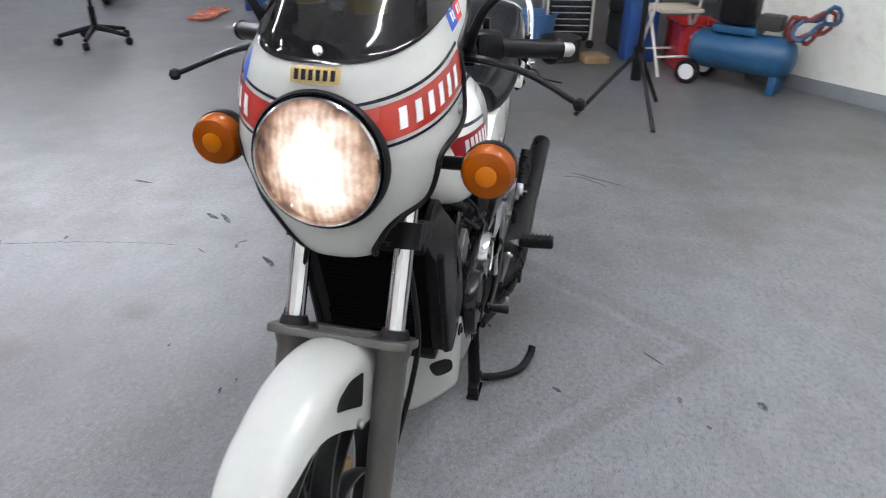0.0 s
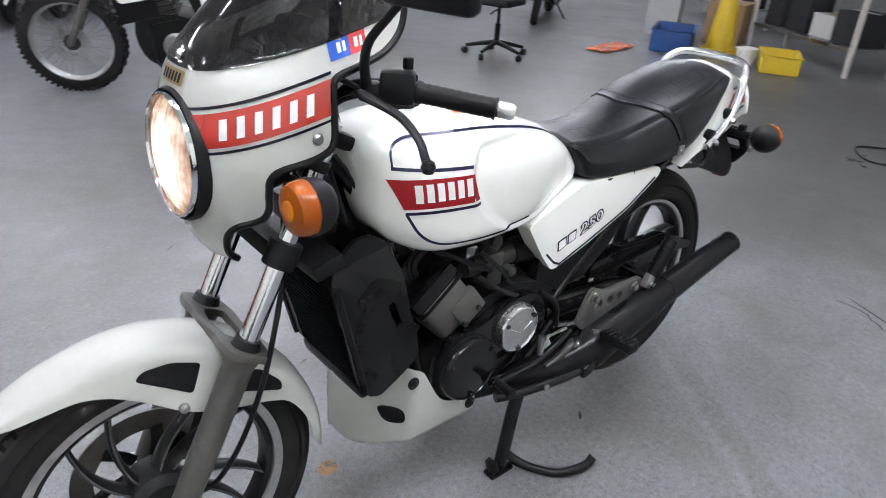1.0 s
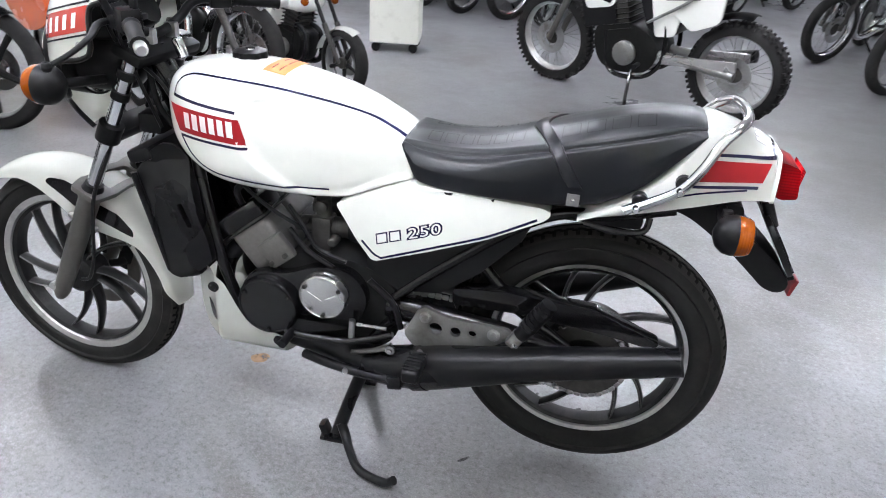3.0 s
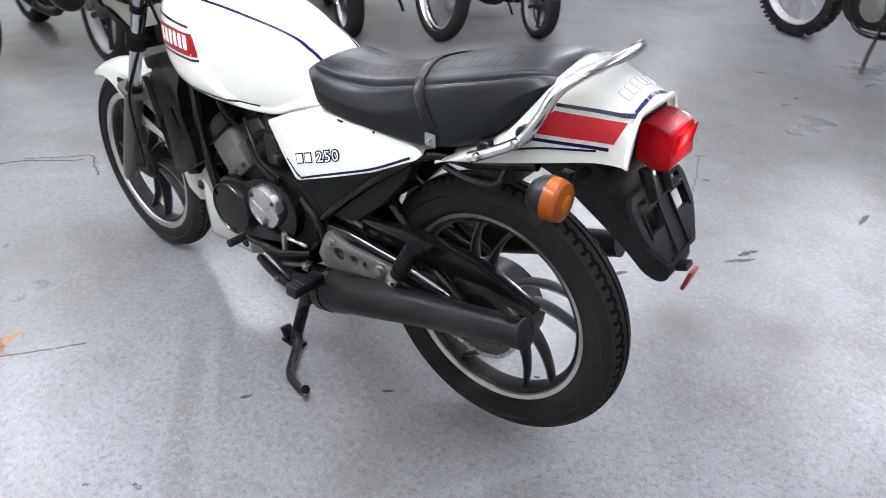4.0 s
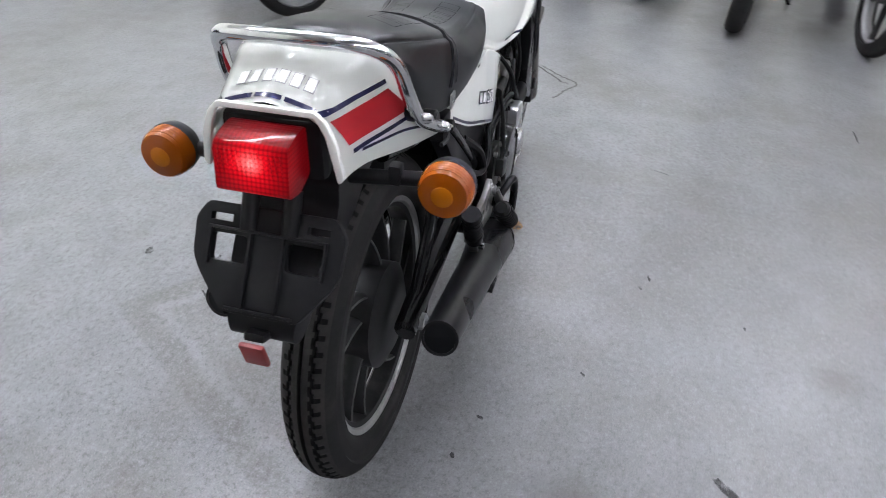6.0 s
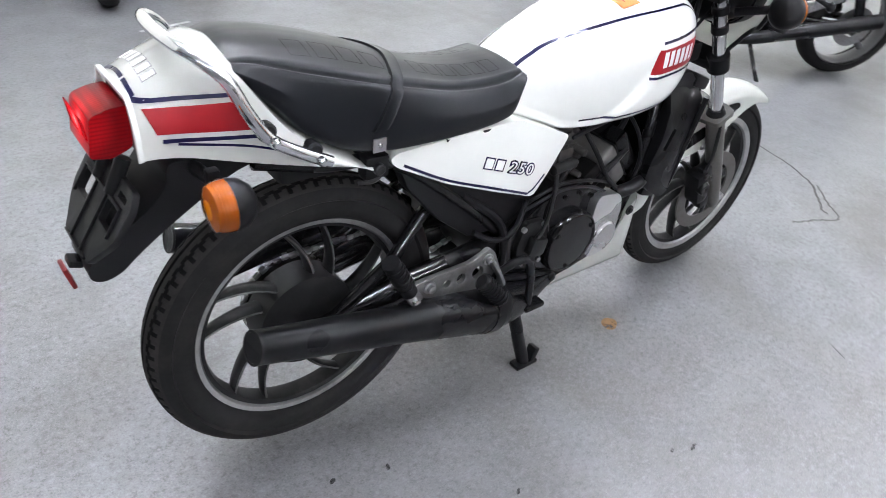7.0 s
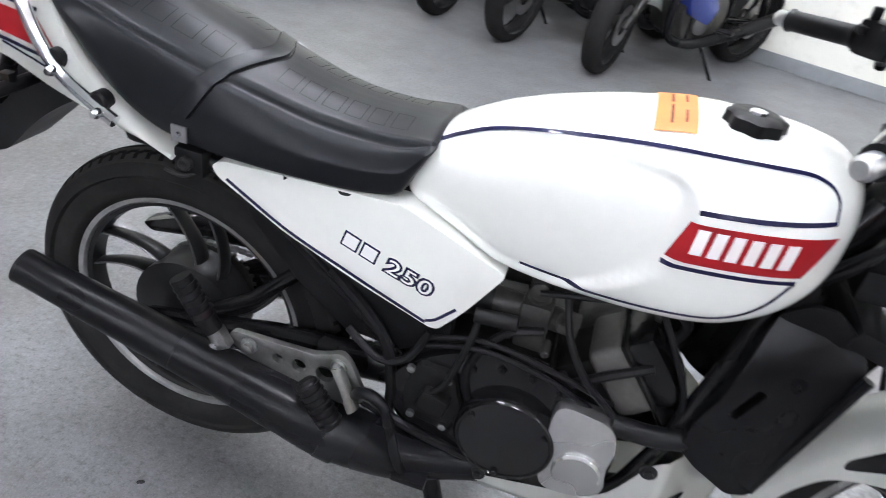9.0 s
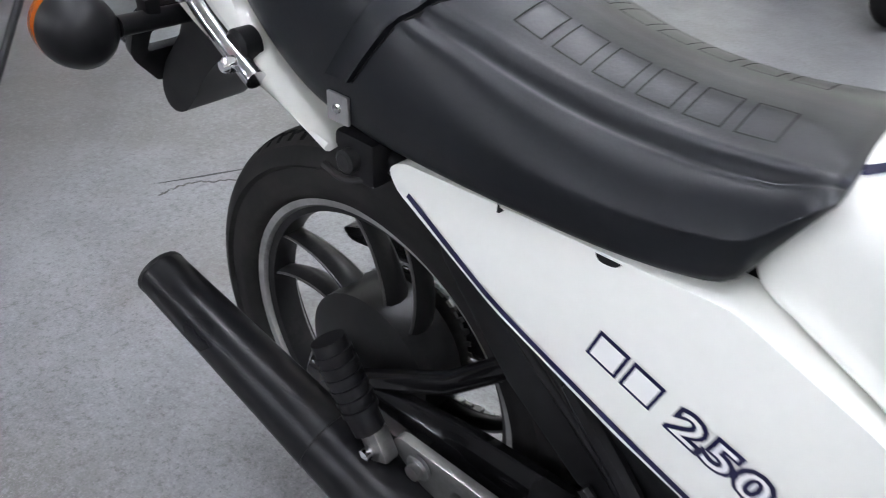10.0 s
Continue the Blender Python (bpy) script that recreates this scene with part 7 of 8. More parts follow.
    plate(bm, round_corners([(-0.10, 0.70 + high), (-0.36, 0.70 + high), (-0.30, 0.52), (-0.16, 0.50)], 0.03, 3), -0.12, 0.12, 0.012)
    part("side_cover", bm, k, ob)
    bm = bmesh.new()
    box(bm, (0.07, 0.14, 0.09), pose(-0.80, 0, 0.77 + high), 0.02)
    part("tail_lamp", bm, RED, ob)
    # mudguards
    for name_, cx, a0, a1, rad in (("front_mudguard", f, 60, 165, r + (0.10 if guard_high else 0.025)), ("rear_mudguard", -f, 60, 175 if not guard_high else 100, r + 0.05)):
        bm = bmesh.new()
        rings = []
        for i in range(17):
            a = radians(a0 + (a1 - a0) * i / 16) if cx < 0 else radians((a0 if not guard_high else 35) + ((a1 if not guard_high else 115) - (a0 if not guard_high else 35)) * i / 16)
            rings.append([Vector((cx + (rad - 0.03 * t * t) * math.cos(a), 0.07 * t, r + (rad - 0.03 * t * t) * math.sin(a))) for t in (-1, -0.75, -0.4, 0, 0.4, 0.75, 1)])
        skin(bm, rings, close=False)
        bmesh.ops.solidify(bm, geom=bm.faces[:], thickness=0.004)
        part(name_, bm, fender if cx > 0 or not guard_high else SOFT_BLACK, ob)
    bm = bmesh.new()
    lathe(bm, [(0.0, 0.06), (0.06, 0.05), (0.085, 0.03), (0.088, 0.0), (0.075, -0.08), (0.03, -0.12), (0.0, -0.125)], 28, pose(f - 0.24, 0, 0.93 + high, 0, 90, 0))
    hl = part("head_lamp", bm, CHROME if fender is CHROME else k, ob)
    bm = bmesh.new()
    lathe(bm, [(0.0, 0.066), (0.05, 0.058), (0.075, 0.040)], 24, pose(f - 0.24, 0, 0.93 + high, 0, 90, 0))
    part("lamp_glass", bm, surface("lamp_glass_off", (0.55, 0.57, 0.58), 0.08, 0.6, 0.1, 80, 0.1), hl)
    bm = bmesh.new()
    tube(bm, [(-0.02, 0.12, 0.25), (-0.06, 0.24, 0.10), (-0.09, 0.30, 0.012)], 0.012, 8, 8)
    box(bm, (0.06, 0.035, 0.008), pose(-0.095, 0.305, 0.008), 0.002)
    part("side_stand", bm, BLACK_PAINT, ob)
    return ob


def park(ob, front, rear, lean=6.0):
    f, r_ = Vector((*front, 0)), Vector((*rear, 0))
    d = f - r_
    ob.matrix_basis = Matrix.Translation((f + r_) / 2) @ Matrix.Rotation(math.atan2(d.y, d.x), 4, "Z") @ Matrix.Rotation(radians(-lean), 4, "X")
    return ob


def from_front(front, heading, wb=1.36):
    """The rear contact of a bike whose front contact and heading (degrees) are known."""
    a = radians(heading)
    return (front[0] - wb * math.cos(a), front[1] - wb * math.sin(a))


# white off-road bike
dirt = road_bike("motorcycle", "white off-road motorcycle with knobbly tyres and black seat", "white", "wire", RIM_SILVER, 1.42, 0.335, 0.05, 0.0, WHITE, True, ENGINE, GREY_FORK, True, 0.10)
bm = bmesh.new()
plate(bm, round_corners([(0.10, 0.80), (0.42, 0.98), (0.45, 0.86), (0.36, 0.62), (0.16, 0.66)], 0.03, 3), 0.12, 0.15, 0.008)
part("tank_shroud", bm, WHITE, dirt)
bm = bmesh.new()
plate(bm, [(0.14, 0.74), (0.36, 0.88), (0.36, 0.72), (0.18, 0.68)], 0.151, 0.153)
part("shroud_decal", bm, BLACK_PAINT, dirt)
for z in (0.80, 0.765):
    bm = bmesh.new()
    plate(bm, [(-0.22, z), (-0.46, z + 0.035), (-0.45, z + 0.018), (-0.23, z - 0.010)], 0.1505, 0.1525)
    part("panel_decal", bm, BLACK_PAINT if z > 0.78 else ALU, dirt)
for s in (1, -1):
    bm = bmesh.new()
    box(bm, (0.62, 0.022, 0.065), Matrix.Translation((-0.43, 0.112 * s, 0.375)) @ Matrix.Rotation(radians(5), 4, "Y"), 0.008)
    part("box_arm", bm, COVER_SILVER, dirt, "silver box-section swing arm")
bm = bmesh.new()
box(bm, (0.26, 0.05, 0.30), pose(0.28, 0.11, 0.66, 0, 14, 0), 0.012)
part("radiator", bm, SOFT_BLACK, dirt)
bm = bmesh.new()
plate(bm, round_corners([(0.42, 0.98), (0.52, 1.16), (0.60, 1.10), (0.56, 0.94)], 0.02, 3), -0.09, 0.09, 0.01)
part("lamp_mask", bm, WHITE, dirt)
bm = bmesh.new()
plate(bm, round_corners([(-0.02, 0.74), (-0.08, 0.86), (-0.20, 0.84), (-0.36, 0.66), (-0.30, 0.52), (-0.10, 0.54)], 0.03, 3), -0.11, 0.11, 0.012)
part("air_box", bm, SOFT_BLACK, dirt)
bm = bmesh.new()
tube(bm, [(-0.12, 0.16, 0.60), (-0.40, 0.17, 0.78), (-0.62, 0.17, 0.98), (-0.90, 0.14, 1.02)], 0.010, 8, 20)
part("side_rail", bm, ALU, dirt)
bm = bmesh.new()
plate(bm, round_corners([(-0.16, 0.86), (-0.62, 0.90), (-0.60, 0.66), (-0.42, 0.58), (-0.20, 0.74)], 0.04, 3), 0.12, 0.15, 0.010)
part("side_number_panel", bm, WHITE, dirt)
bm = bmesh.new()
plate(bm, round_corners([(-0.50, 0.88), (-1.02, 1.00), (-1.06, 0.96), (-0.60, 0.80)], 0.02, 3), -0.07, 0.07, 0.012)
part("rear_fender", bm, WHITE, dirt)
bm = bmesh.new()
box(bm, (0.05, 0.10, 0.05), pose(-0.98, 0, 0.93), 0.01)
part("fender_lamp", bm, RED, dirt)
park(dirt, (-0.185, -4.19), (-1.465, -3.49), 7)

chrome_bike = road_bike("motorcycle", "black and chrome road motorcycle with wire wheels", "black", "wire", CHROME, turn=radians(-24))
park(chrome_bike, (-2.80, -4.80), from_front((-2.80, -4.80), 57))
park(copy_thing(chrome_bike, Matrix()), (-2.55, -5.95), from_front((-2.55, -5.95), 60))
park(copy_thing(chrome_bike, Matrix()), (0.55, -6.6), from_front((0.55, -6.6), 72))
park(copy_thing(chrome_bike, Matrix()), (-5.62, -8.2), from_front((-5.62, -8.2), 52))
brown_bike = road_bike("motorcycle", "brown road motorcycle with chrome mudguards", "brown", "wire", CHROME, turn=radians(-10))
park(brown_bike, (1.60, -2.56), from_front((1.60, -2.56), 168))
park(copy_thing(brown_bike, Matrix()), (1.08, -6.75), from_front((1.08, -6.75), 70))
red_bike = road_bike("motorcycle", "red road motorcycle with dark cast wheels", "red", "cast", BG_RIM, fender=PAINTS["black"], turn=radians(8))
park(red_bike, (0.12, -6.45), from_front((0.12, -6.45), 66))
park(copy_thing(red_bike, Matrix()), (-5.55, -5.05), from_front((-5.55, -5.05), 35))
park(copy_thing(red_bike, Matrix()), (2.60, -1.63), from_front((2.60, -1.63), 176))
black_bike = road_bike("motorcycle", "black road motorcycle with cast wheels", "black", "cast", BG_RIM, fender=PAINTS["black"], half=0.055)
park(black_bike, (2.82, -0.96), from_front((2.82, -0.96), 172))
for fx, fy, h in ((1.60, -7.05, 74), (2.1, -7.2, 74), (2.65, -7.3, 75), (-0.35, -6.9, 62), (-0.8, -7.1, 60), (-1.35, -7.4, 58), (-6.3, -7.8, 48), (-7.0, -7.2, 44), (-3.6, -7.9, 48), (-4.4, -7.6, 44), (3.38, -0.41, 178), (3.8, 0.12, 182), (2.69, 2.27, 200), (-0.1, -8.6, 64), (0.7, -8.8, 66), (1.5, -9.0, 70), (2.3, -9.1, 72), (3.1, -9.0, 76), (-1.0, -8.9, 60), (-2.0, -9.2, 56), (-3.0, -9.6, 50), (-4.2, -9.6, 46), (-5.4, -9.2, 42), (3.3, -7.5, 78), (3.9, -6.6, 84), (4.2, -5.6, 96)):
    park(copy_thing(black_bike if fx < 2.5 or fy > 0 else red_bike, Matrix()), (fx, fy), from_front((fx, fy), h))
naked = road_bike("motorcycle", "black modern naked motorcycle on its side stand", "black", "tri", BG_RIM, 1.42, 0.31, 0.06, 0.0, PAINTS["black"], False, BLACK_PAINT, BLACK_PAINT)
for s in (1, -1):
    bm = bmesh.new()
    plate(bm, round_corners([(-0.16, 0.36), (-0.12, 0.56), (-0.20, 0.56), (-0.24, 0.44), (-0.50, 0.52), (-0.50, 0.48), (-0.24, 0.36)], 0.015, 3), 0.13 * s, 0.155 * s, 0.006)
    part("peg_hanger", bm, COVER_SILVER, naked)
park(naked, (2.27, 1.60), (3.57, 0.82), 5)
race = road_bike("motorcycle", "white and blue sport motorcycle with gold forks", "white", "tri", GUNMETAL, 1.30, 0.31, 0.06, radians(24), WHITE, False, DULL_ALU, PAINTS["yellow"])
bm = bmesh.new()
plate(bm, round_corners([(0.38, 0.72), (0.20, 0.40), (0.0, 0.34), (-0.05, 0.44), (0.12, 0.62), (0.22, 0.76)], 0.03, 3), -0.17, 0.17, 0.01)
part("belly_fairing", bm, PAINTS["blue"], race)
park(race, (-0.09, 3.34), (0.80, 4.40), 6)
sport = road_bike("motorcycle", "black sport motorcycle with wide dark front tyre", "black", "tri", GUNMETAL, 1.36, 0.31, 0.06, radians(24), PAINTS["black"], False, ENGINE, BLACK_PAINT)
park(sport, (-0.68, 3.60), from_front((-0.68, 3.60), 226))
park(copy_thing(sport, Matrix()), (-1.21, 3.86), from_front((-1.21, 3.86), 230, 1.3))


def scooter(label, paint, r=0.22):
    """A small-wheeled scooter along x."""
    ob = thing("scooter", label, "scooter", "parked scooters")
    k = PAINTS[paint]
    bg_wheel(ob, "front_wheel", 0.62, r, 0.055, PAINTS["silver"], "cast")
    bg_wheel(ob, "rear_wheel", -0.60, r, 0.06, PAINTS["silver"], "cast")
    bm = bmesh.new()
    rings = []
    for i in range(13):
        t = i / 12
        x, z = 0.60 - 0.22 * t, 0.50 + 0.48 * t
        w = 0.19 + 0.06 * math.sin(t * math.pi)
        rings.append([Vector((x + 0.10 * math.cos(a), w * math.sin(a), z)) for a in (math.pi * (q / 14 - 0.5) for q in range(15))])
    skin(bm, rings, close=False)
    bmesh.ops.solidify(bm, geom=bm.faces[:], thickness=0.012)
    part("leg_shield", bm, k, ob)
    bm = bmesh.new()
    rings = []
    for i in range(15):
        a = radians(20 + 150 * i / 14)
        rings.append([Vector((0.62 + (r + 0.05 - 0.05 * t * t) * math.cos(a), 0.095 * t, r + (r + 0.05 - 0.05 * t * t) * math.sin(a) * 1.1)) for t in (-1, -0.8, -0.4, 0, 0.4, 0.8, 1)])
    skin(bm, rings, close=False)
    bmesh.ops.solidify(bm, geom=bm.faces[:], thickness=0.006)
    part("front_mudguard", bm, k, ob)
    for s in (1, -1):
        bm = bmesh.new()
        tube(bm, [(0.62, 0.07 * s, r), (0.55, 0.07 * s, 0.52)], 0.02, 10)
        part("fork_leg", bm, CHROME, ob)
        bm = bmesh.new()
        plate(bm, smooth_outline([(-0.15, 0.42), (-0.30, 0.66), (-0.62, 0.74), (-0.86, 0.62), (-0.80, 0.44), (-0.50, 0.30)], 28), 0.10 * s, 0.20 * s, 0.04, segs=3)
        part("side_body", bm, k, ob)
        bm = bmesh.new()
        tube(bm, [(0.30, 0.02 * s, 1.02), (0.24, 0.32 * s, 1.04)], 0.02, 8)
        part("grip", bm, SOFT_BLACK, ob)
    bm = bmesh.new()
    box(bm, (0.55, 0.34, 0.08), pose(0.12, 0, 0.29), 0.02)
    part("floor_board", bm, k, ob)
    bm = bmesh.new()
    plate(bm, smooth_outline([(-0.12, 0.74), (-0.35, 0.80), (-0.75, 0.80), (-0.80, 0.73), (-0.40, 0.68)], 24), -0.15, 0.15, 0.03, segs=3)
    part("seat", bm, VINYL, ob)
    bm = bmesh.new()
    box(bm, (0.16, 0.24, 0.16), pose(0.36, 0, 1.02), 0.05, 3)
    part("head_set", bm, k, ob)
    bm = bmesh.new()
    lathe(bm, [(0.0, 0.03), (0.05, 0.022), (0.07, 0.0)], 20, pose(0.435, 0, 1.02, 0, 90, 0))
    part("head_lamp", bm, CHROME, ob)
    return ob


orange_scooter = scooter("glossy orange scooter with silver wheels", "orange")
park(orange_scooter, (2.12, -2.25), from_front((2.12, -2.25), 152, 1.22), 3)
mini = road_bike("motorcycle", "small white mini motorcycle with silver wheels", "white", "cast", BG_RIM, 1.36, 0.30, 0.065, radians(-12), WHITE, False, ENGINE, SOFT_BLACK)
park(mini, (1.12, -3.02), from_front((1.12, -3.02), 160, 1.0), 3)
mini.matrix_basis = mini.matrix_basis @ Matrix.Scale(0.735, 4)

# ---- workshop things ----
STOOL_BLACK = surface("stool_fabric", (0.02, 0.022, 0.023), 0.8, 0, 0.3, 120, 0.2)


def stool(at, turn):
    ob = thing("swivel_stool", "black padded swivel stool on five castors", "stool", at=at)
    bm = bmesh.new()
    box(bm, (0.40, 0.36, 0.07), pose(0, 0, 0.50, 0, 0, turn), 0.03, 3)
    part("seat", bm, STOOL_BLACK, ob)
    bm = bmesh.new()
    tube(bm, [(0, 0, 0.12), (0, 0, 0.30)], 0.026, 12)
    tube(bm, [(0, 0, 0.30), (0, 0, 0.47)], 0.015, 12)
    part("column", bm, SOFT_BLACK, ob)
    bm = bmesh.new()
    tube(bm, [(0, 0.05, 0.45), (0.16, 0.10, 0.43), (0.22, 0.12, 0.41)], 0.007, 8)
    part("lever", bm, SOFT_BLACK, ob)
    for k in range(5):
        a = 2 * math.pi * k / 5 + radians(turn)
        bm = bmesh.new()
        tube(bm, [(0, 0, 0.13), (0.15 * math.cos(a), 0.15 * math.sin(a), 0.105), (0.29 * math.cos(a), 0.29 * math.sin(a), 0.075)], [0.026, 0.02, 0.016], 10)
        leg = part("leg", bm, SOFT_BLACK, ob)
        bm = bmesh.new()
        lathe(bm, [(0.018, -0.022), (0.03, -0.02), (0.03, 0.02), (0.018, 0.022)], 16, Matrix.Translation((0.30 * math.cos(a), 0.30 * math.sin(a), 0.03)) @ Matrix.Rotation(a + 0.6, 4, "Z") @ Matrix.Rotation(radians(90), 4, "X"))
        part("castor", bm, SOFT_BLACK, leg)
    return ob


stool((-3.78, -3.85, 0), 20)

BLUE_TANK = surface("compressor_blue", (0.012, 0.075, 0.17), 0.4, 0, 0.15, 20, 0.03, dirt=(0.03, 0.09, 0.17))
# air compressor beside the wall
comp = thing("air_compressor", "blue portable air compressor beside the cream wall", "compressor", at=(-3.76, 1.30, 0))
cr = Matrix.Rotation(radians(62), 4, "Z")
bm = bmesh.new()
tube(bm, [cr @ Vector(p) for p in ((-0.36, 0, 0.24), (-0.34, 0, 0.24), (-0.29, 0, 0.24), (0.29, 0, 0.24), (0.34, 0, 0.24), (0.36, 0, 0.24))], [0.05, 0.10, 0.135, 0.135, 0.10, 0.05], 24)
part("air_tank", bm, BLUE_TANK, comp)
bm = bmesh.new()
box(bm, (0.30, 0.20, 0.05), cr @ pose(-0.05, 0, 0.395), 0.01)
part("pump_plate", bm, BLUE_TANK, comp)
bm = bmesh.new()
box(bm, (0.24, 0.20, 0.22), cr @ pose(-0.06, 0, 0.53), 0.06, 4)
part("motor_cover", bm, SOFT_BLACK, comp)
bm = bmesh.new()
box(bm, (0.16, 0.14, 0.10), cr @ pose(0.16, 0, 0.46), 0.02)
part("pump_head", bm, DULL_ALU, comp)
for s in (1, -1):
    bm = bmesh.new()
    m = cr @ pose(-0.30, 0.15 * s, 0.085, 90, 0, 0)
    lathe(bm, [(0.04, -0.025), (0.085, -0.022), (0.085, 0.022), (0.04, 0.025)], 24, m)
    w = part("wheel", bm, SOFT_BLACK, comp)
    bm = bmesh.new()
    lathe(bm, [(0.0, -0.027), (0.055, -0.026), (0.055, 0.026), (0.0, 0.027)], 20, m)
    part("wheel_hub", bm, DECAL_WHITE, w)
bm = bmesh.new()
box(bm, (0.05, 0.22, 0.13), cr @ pose(0.27, 0, 0.067), 0.01)
part("foot", bm, BLUE_TANK, comp)
HOSE_RED = surface("hose_red", (0.20, 0.03, 0.02), 0.5, 0, 0.1, 30, 0.02)
for k, mtl in enumerate((HOSE_RED, HOSE_RED, BLUE_TANK)):
    bm = bmesh.new()
    pts = [cr @ Vector((0.36 + 0.05 * k + 0.10 * math.cos(a) * (1 + 0.3 * math.sin(2 * a + k)), -0.03 * k + 0.05 * math.sin(2 * a + 2 * k), 0.44 + 0.03 * k + 0.085 * math.sin(a + 0.5 * k) + 0.03 * math.sin(3 * a))) for a in (2 * math.pi * q / 20 for q in range(21))]
    tube(bm, pts, 0.014, 8)
    part("air_hose", bm, mtl, comp)

# folding chair
CHAIR_PAD = surface("beige_pad", (0.48, 0.42, 0.32), 0.6, 0, 0.1, 30, 0.05)
CHAIR_TUBE = surface("white_tube", (0.66, 0.62, 0.57), 0.4, 0, 0.08, 30, 0.02)
chair = thing("folding_chair", "cream folding chair with white tubular legs", "chair", at=(-4.10, 0.84, 0))
q = Matrix.Rotation(radians(-70), 4, "Z")
bm = bmesh.new()
box(bm, (0.32, 0.30, 0.035), q @ pose(0, 0, 0.46), 0.015)
part("seat", bm, CHAIR_PAD, chair)
bm = bmesh.new()
box(bm, (0.34, 0.03, 0.12), q @ pose(0, 0.17, 0.80, -10, 0, 0), 0.012)
part("backrest", bm, CHAIR_PAD, chair)
for s in (1, -1):
    for pts in ([(0.17 * s, -0.22, 0.012), (0.17 * s, 0.02, 0.42), (0.17 * s, 0.18, 0.84)], [(0.15 * s, 0.22, 0.012), (0.15 * s, -0.10, 0.45)]):
        bm = bmesh.new()
        tube(bm, [q @ Vector(p) for p in pts], 0.012, 8)
        part("leg", bm, CHAIR_TUBE, chair)
for y in (-0.15, 0.15):
    bm = bmesh.new()
    tube(bm, [q @ Vector((-0.16, y, 0.14)), q @ Vector((0.16, y, 0.14))], 0.009, 8)
    part("cross_bar", bm, CHAIR_TUBE, chair)

# stand fan on a tripod
fan = thing("stand_fan", "large dark stand fan on tripod legs, switched off", "fan", at=(-2.95, 0.58, 0))
bm = bmesh.new()
tube(bm, [(0, 0, 0.26), (0, 0, 1.05)], 0.018, 10)
part("pole", bm, SOFT_BLACK, fan)
bm = bmesh.new()
tube(bm, [(0, 0, 0.20), (0, 0, 0.40)], 0.032, 12)
part("collar", bm, SOFT_BLACK, fan)
for x, y in ((0.22, -0.34), (0.42, 0.12), (-0.24, 0.16)):
    bm = bmesh.new()
    tube(bm, [(0, 0, 0.38), (x, y, 0.012)], 0.014, 8)
    part("leg", bm, SOFT_BLACK, fan)
FAN_AT = pose(0.06, 0, 1.12, 0, 90, -8)
for h in (-0.10, 0.10):
    bm = bmesh.new()
    ring_lathe(bm, [(0.265, h - 0.006), (0.265, h + 0.006), (0.253, h + 0.006), (0.253, h - 0.006)], 40, FAN_AT)
    part("guard_ring", bm, SOFT_BLACK, fan)
bm = bmesh.new()
for h in (-0.10, 0.10):
    for k in range(28):
        a = 2 * math.pi * k / 28
        tube(bm, [FAN_AT @ Vector((0.04 * math.cos(a), 0.04 * math.sin(a), h * 1.25)), FAN_AT @ Vector((0.26 * math.cos(a), 0.26 * math.sin(a), h))], 0.002, 4)
tagged(part("guard_wire", bm, SOFT_BLACK, fan), kind="stuff")
for k in range(4):
    bm = bmesh.new()
    a = k * math.pi / 2
    vs = [FAN_AT @ Matrix.Rotation(a, 4, "Z") @ Vector(p) for p in ((0.04, -0.02, 0.02), (0.22, -0.07, 0.03), (0.23, 0.06, -0.03), (0.05, 0.03, -0.02))]
    f = bm.faces.new([bm.verts.new(v) for v in vs])
    bmesh.ops.solidify(bm, geom=[f], thickness=0.004)
    part("blade", bm, PAINTS["orange"], fan, "orange fan blade")
bm = bmesh.new()
lathe(bm, [(0.0, 0.05), (0.05, 0.04), (0.07, -0.05), (0.06, -0.20), (0.0, -0.22)], 20, FAN_AT)
part("motor", bm, SOFT_BLACK, fan)

BUCKET_BLUE = surface("bucket_blue", (0.055, 0.14, 0.29), 0.45, 0, 0.1, 20, 0.02)


def bucket(at, material, label, r=0.15, h=0.27):
    ob = thing("bucket", label, "bucket", at=at)
    bm = bmesh.new()
    lathe(bm, [(0.0, 0.002), (r * 0.78, 0.002), (r, h), (r * 1.04, h), (r * 1.04, h - 0.015), (r * 0.97, h - 0.01), (r * 0.75, 0.012), (0.0, 0.012)], 32)
    part("body", bm, material, ob)
    bm = bmesh.new()
    tube(bm, [(r, 0, h - 0.03), (r * 0.9, -r * 0.6, h - 0.10), (0, -r * 1.05, h - 0.13), (-r * 0.9, -r * 0.6, h - 0.10), (-r, 0, h - 0.03)], 0.004, 6, 20)
    part("handle", bm, STEEL, ob)
    return ob


bucket((-4.62, -0.22, 0), BUCKET_BLUE, "blue plastic bucket standing on the floor", 0.17, 0.30)
bucket((-5.95, -2.5, 0), DECAL_WHITE, "small white plastic bucket on the floor", 0.10, 0.16)

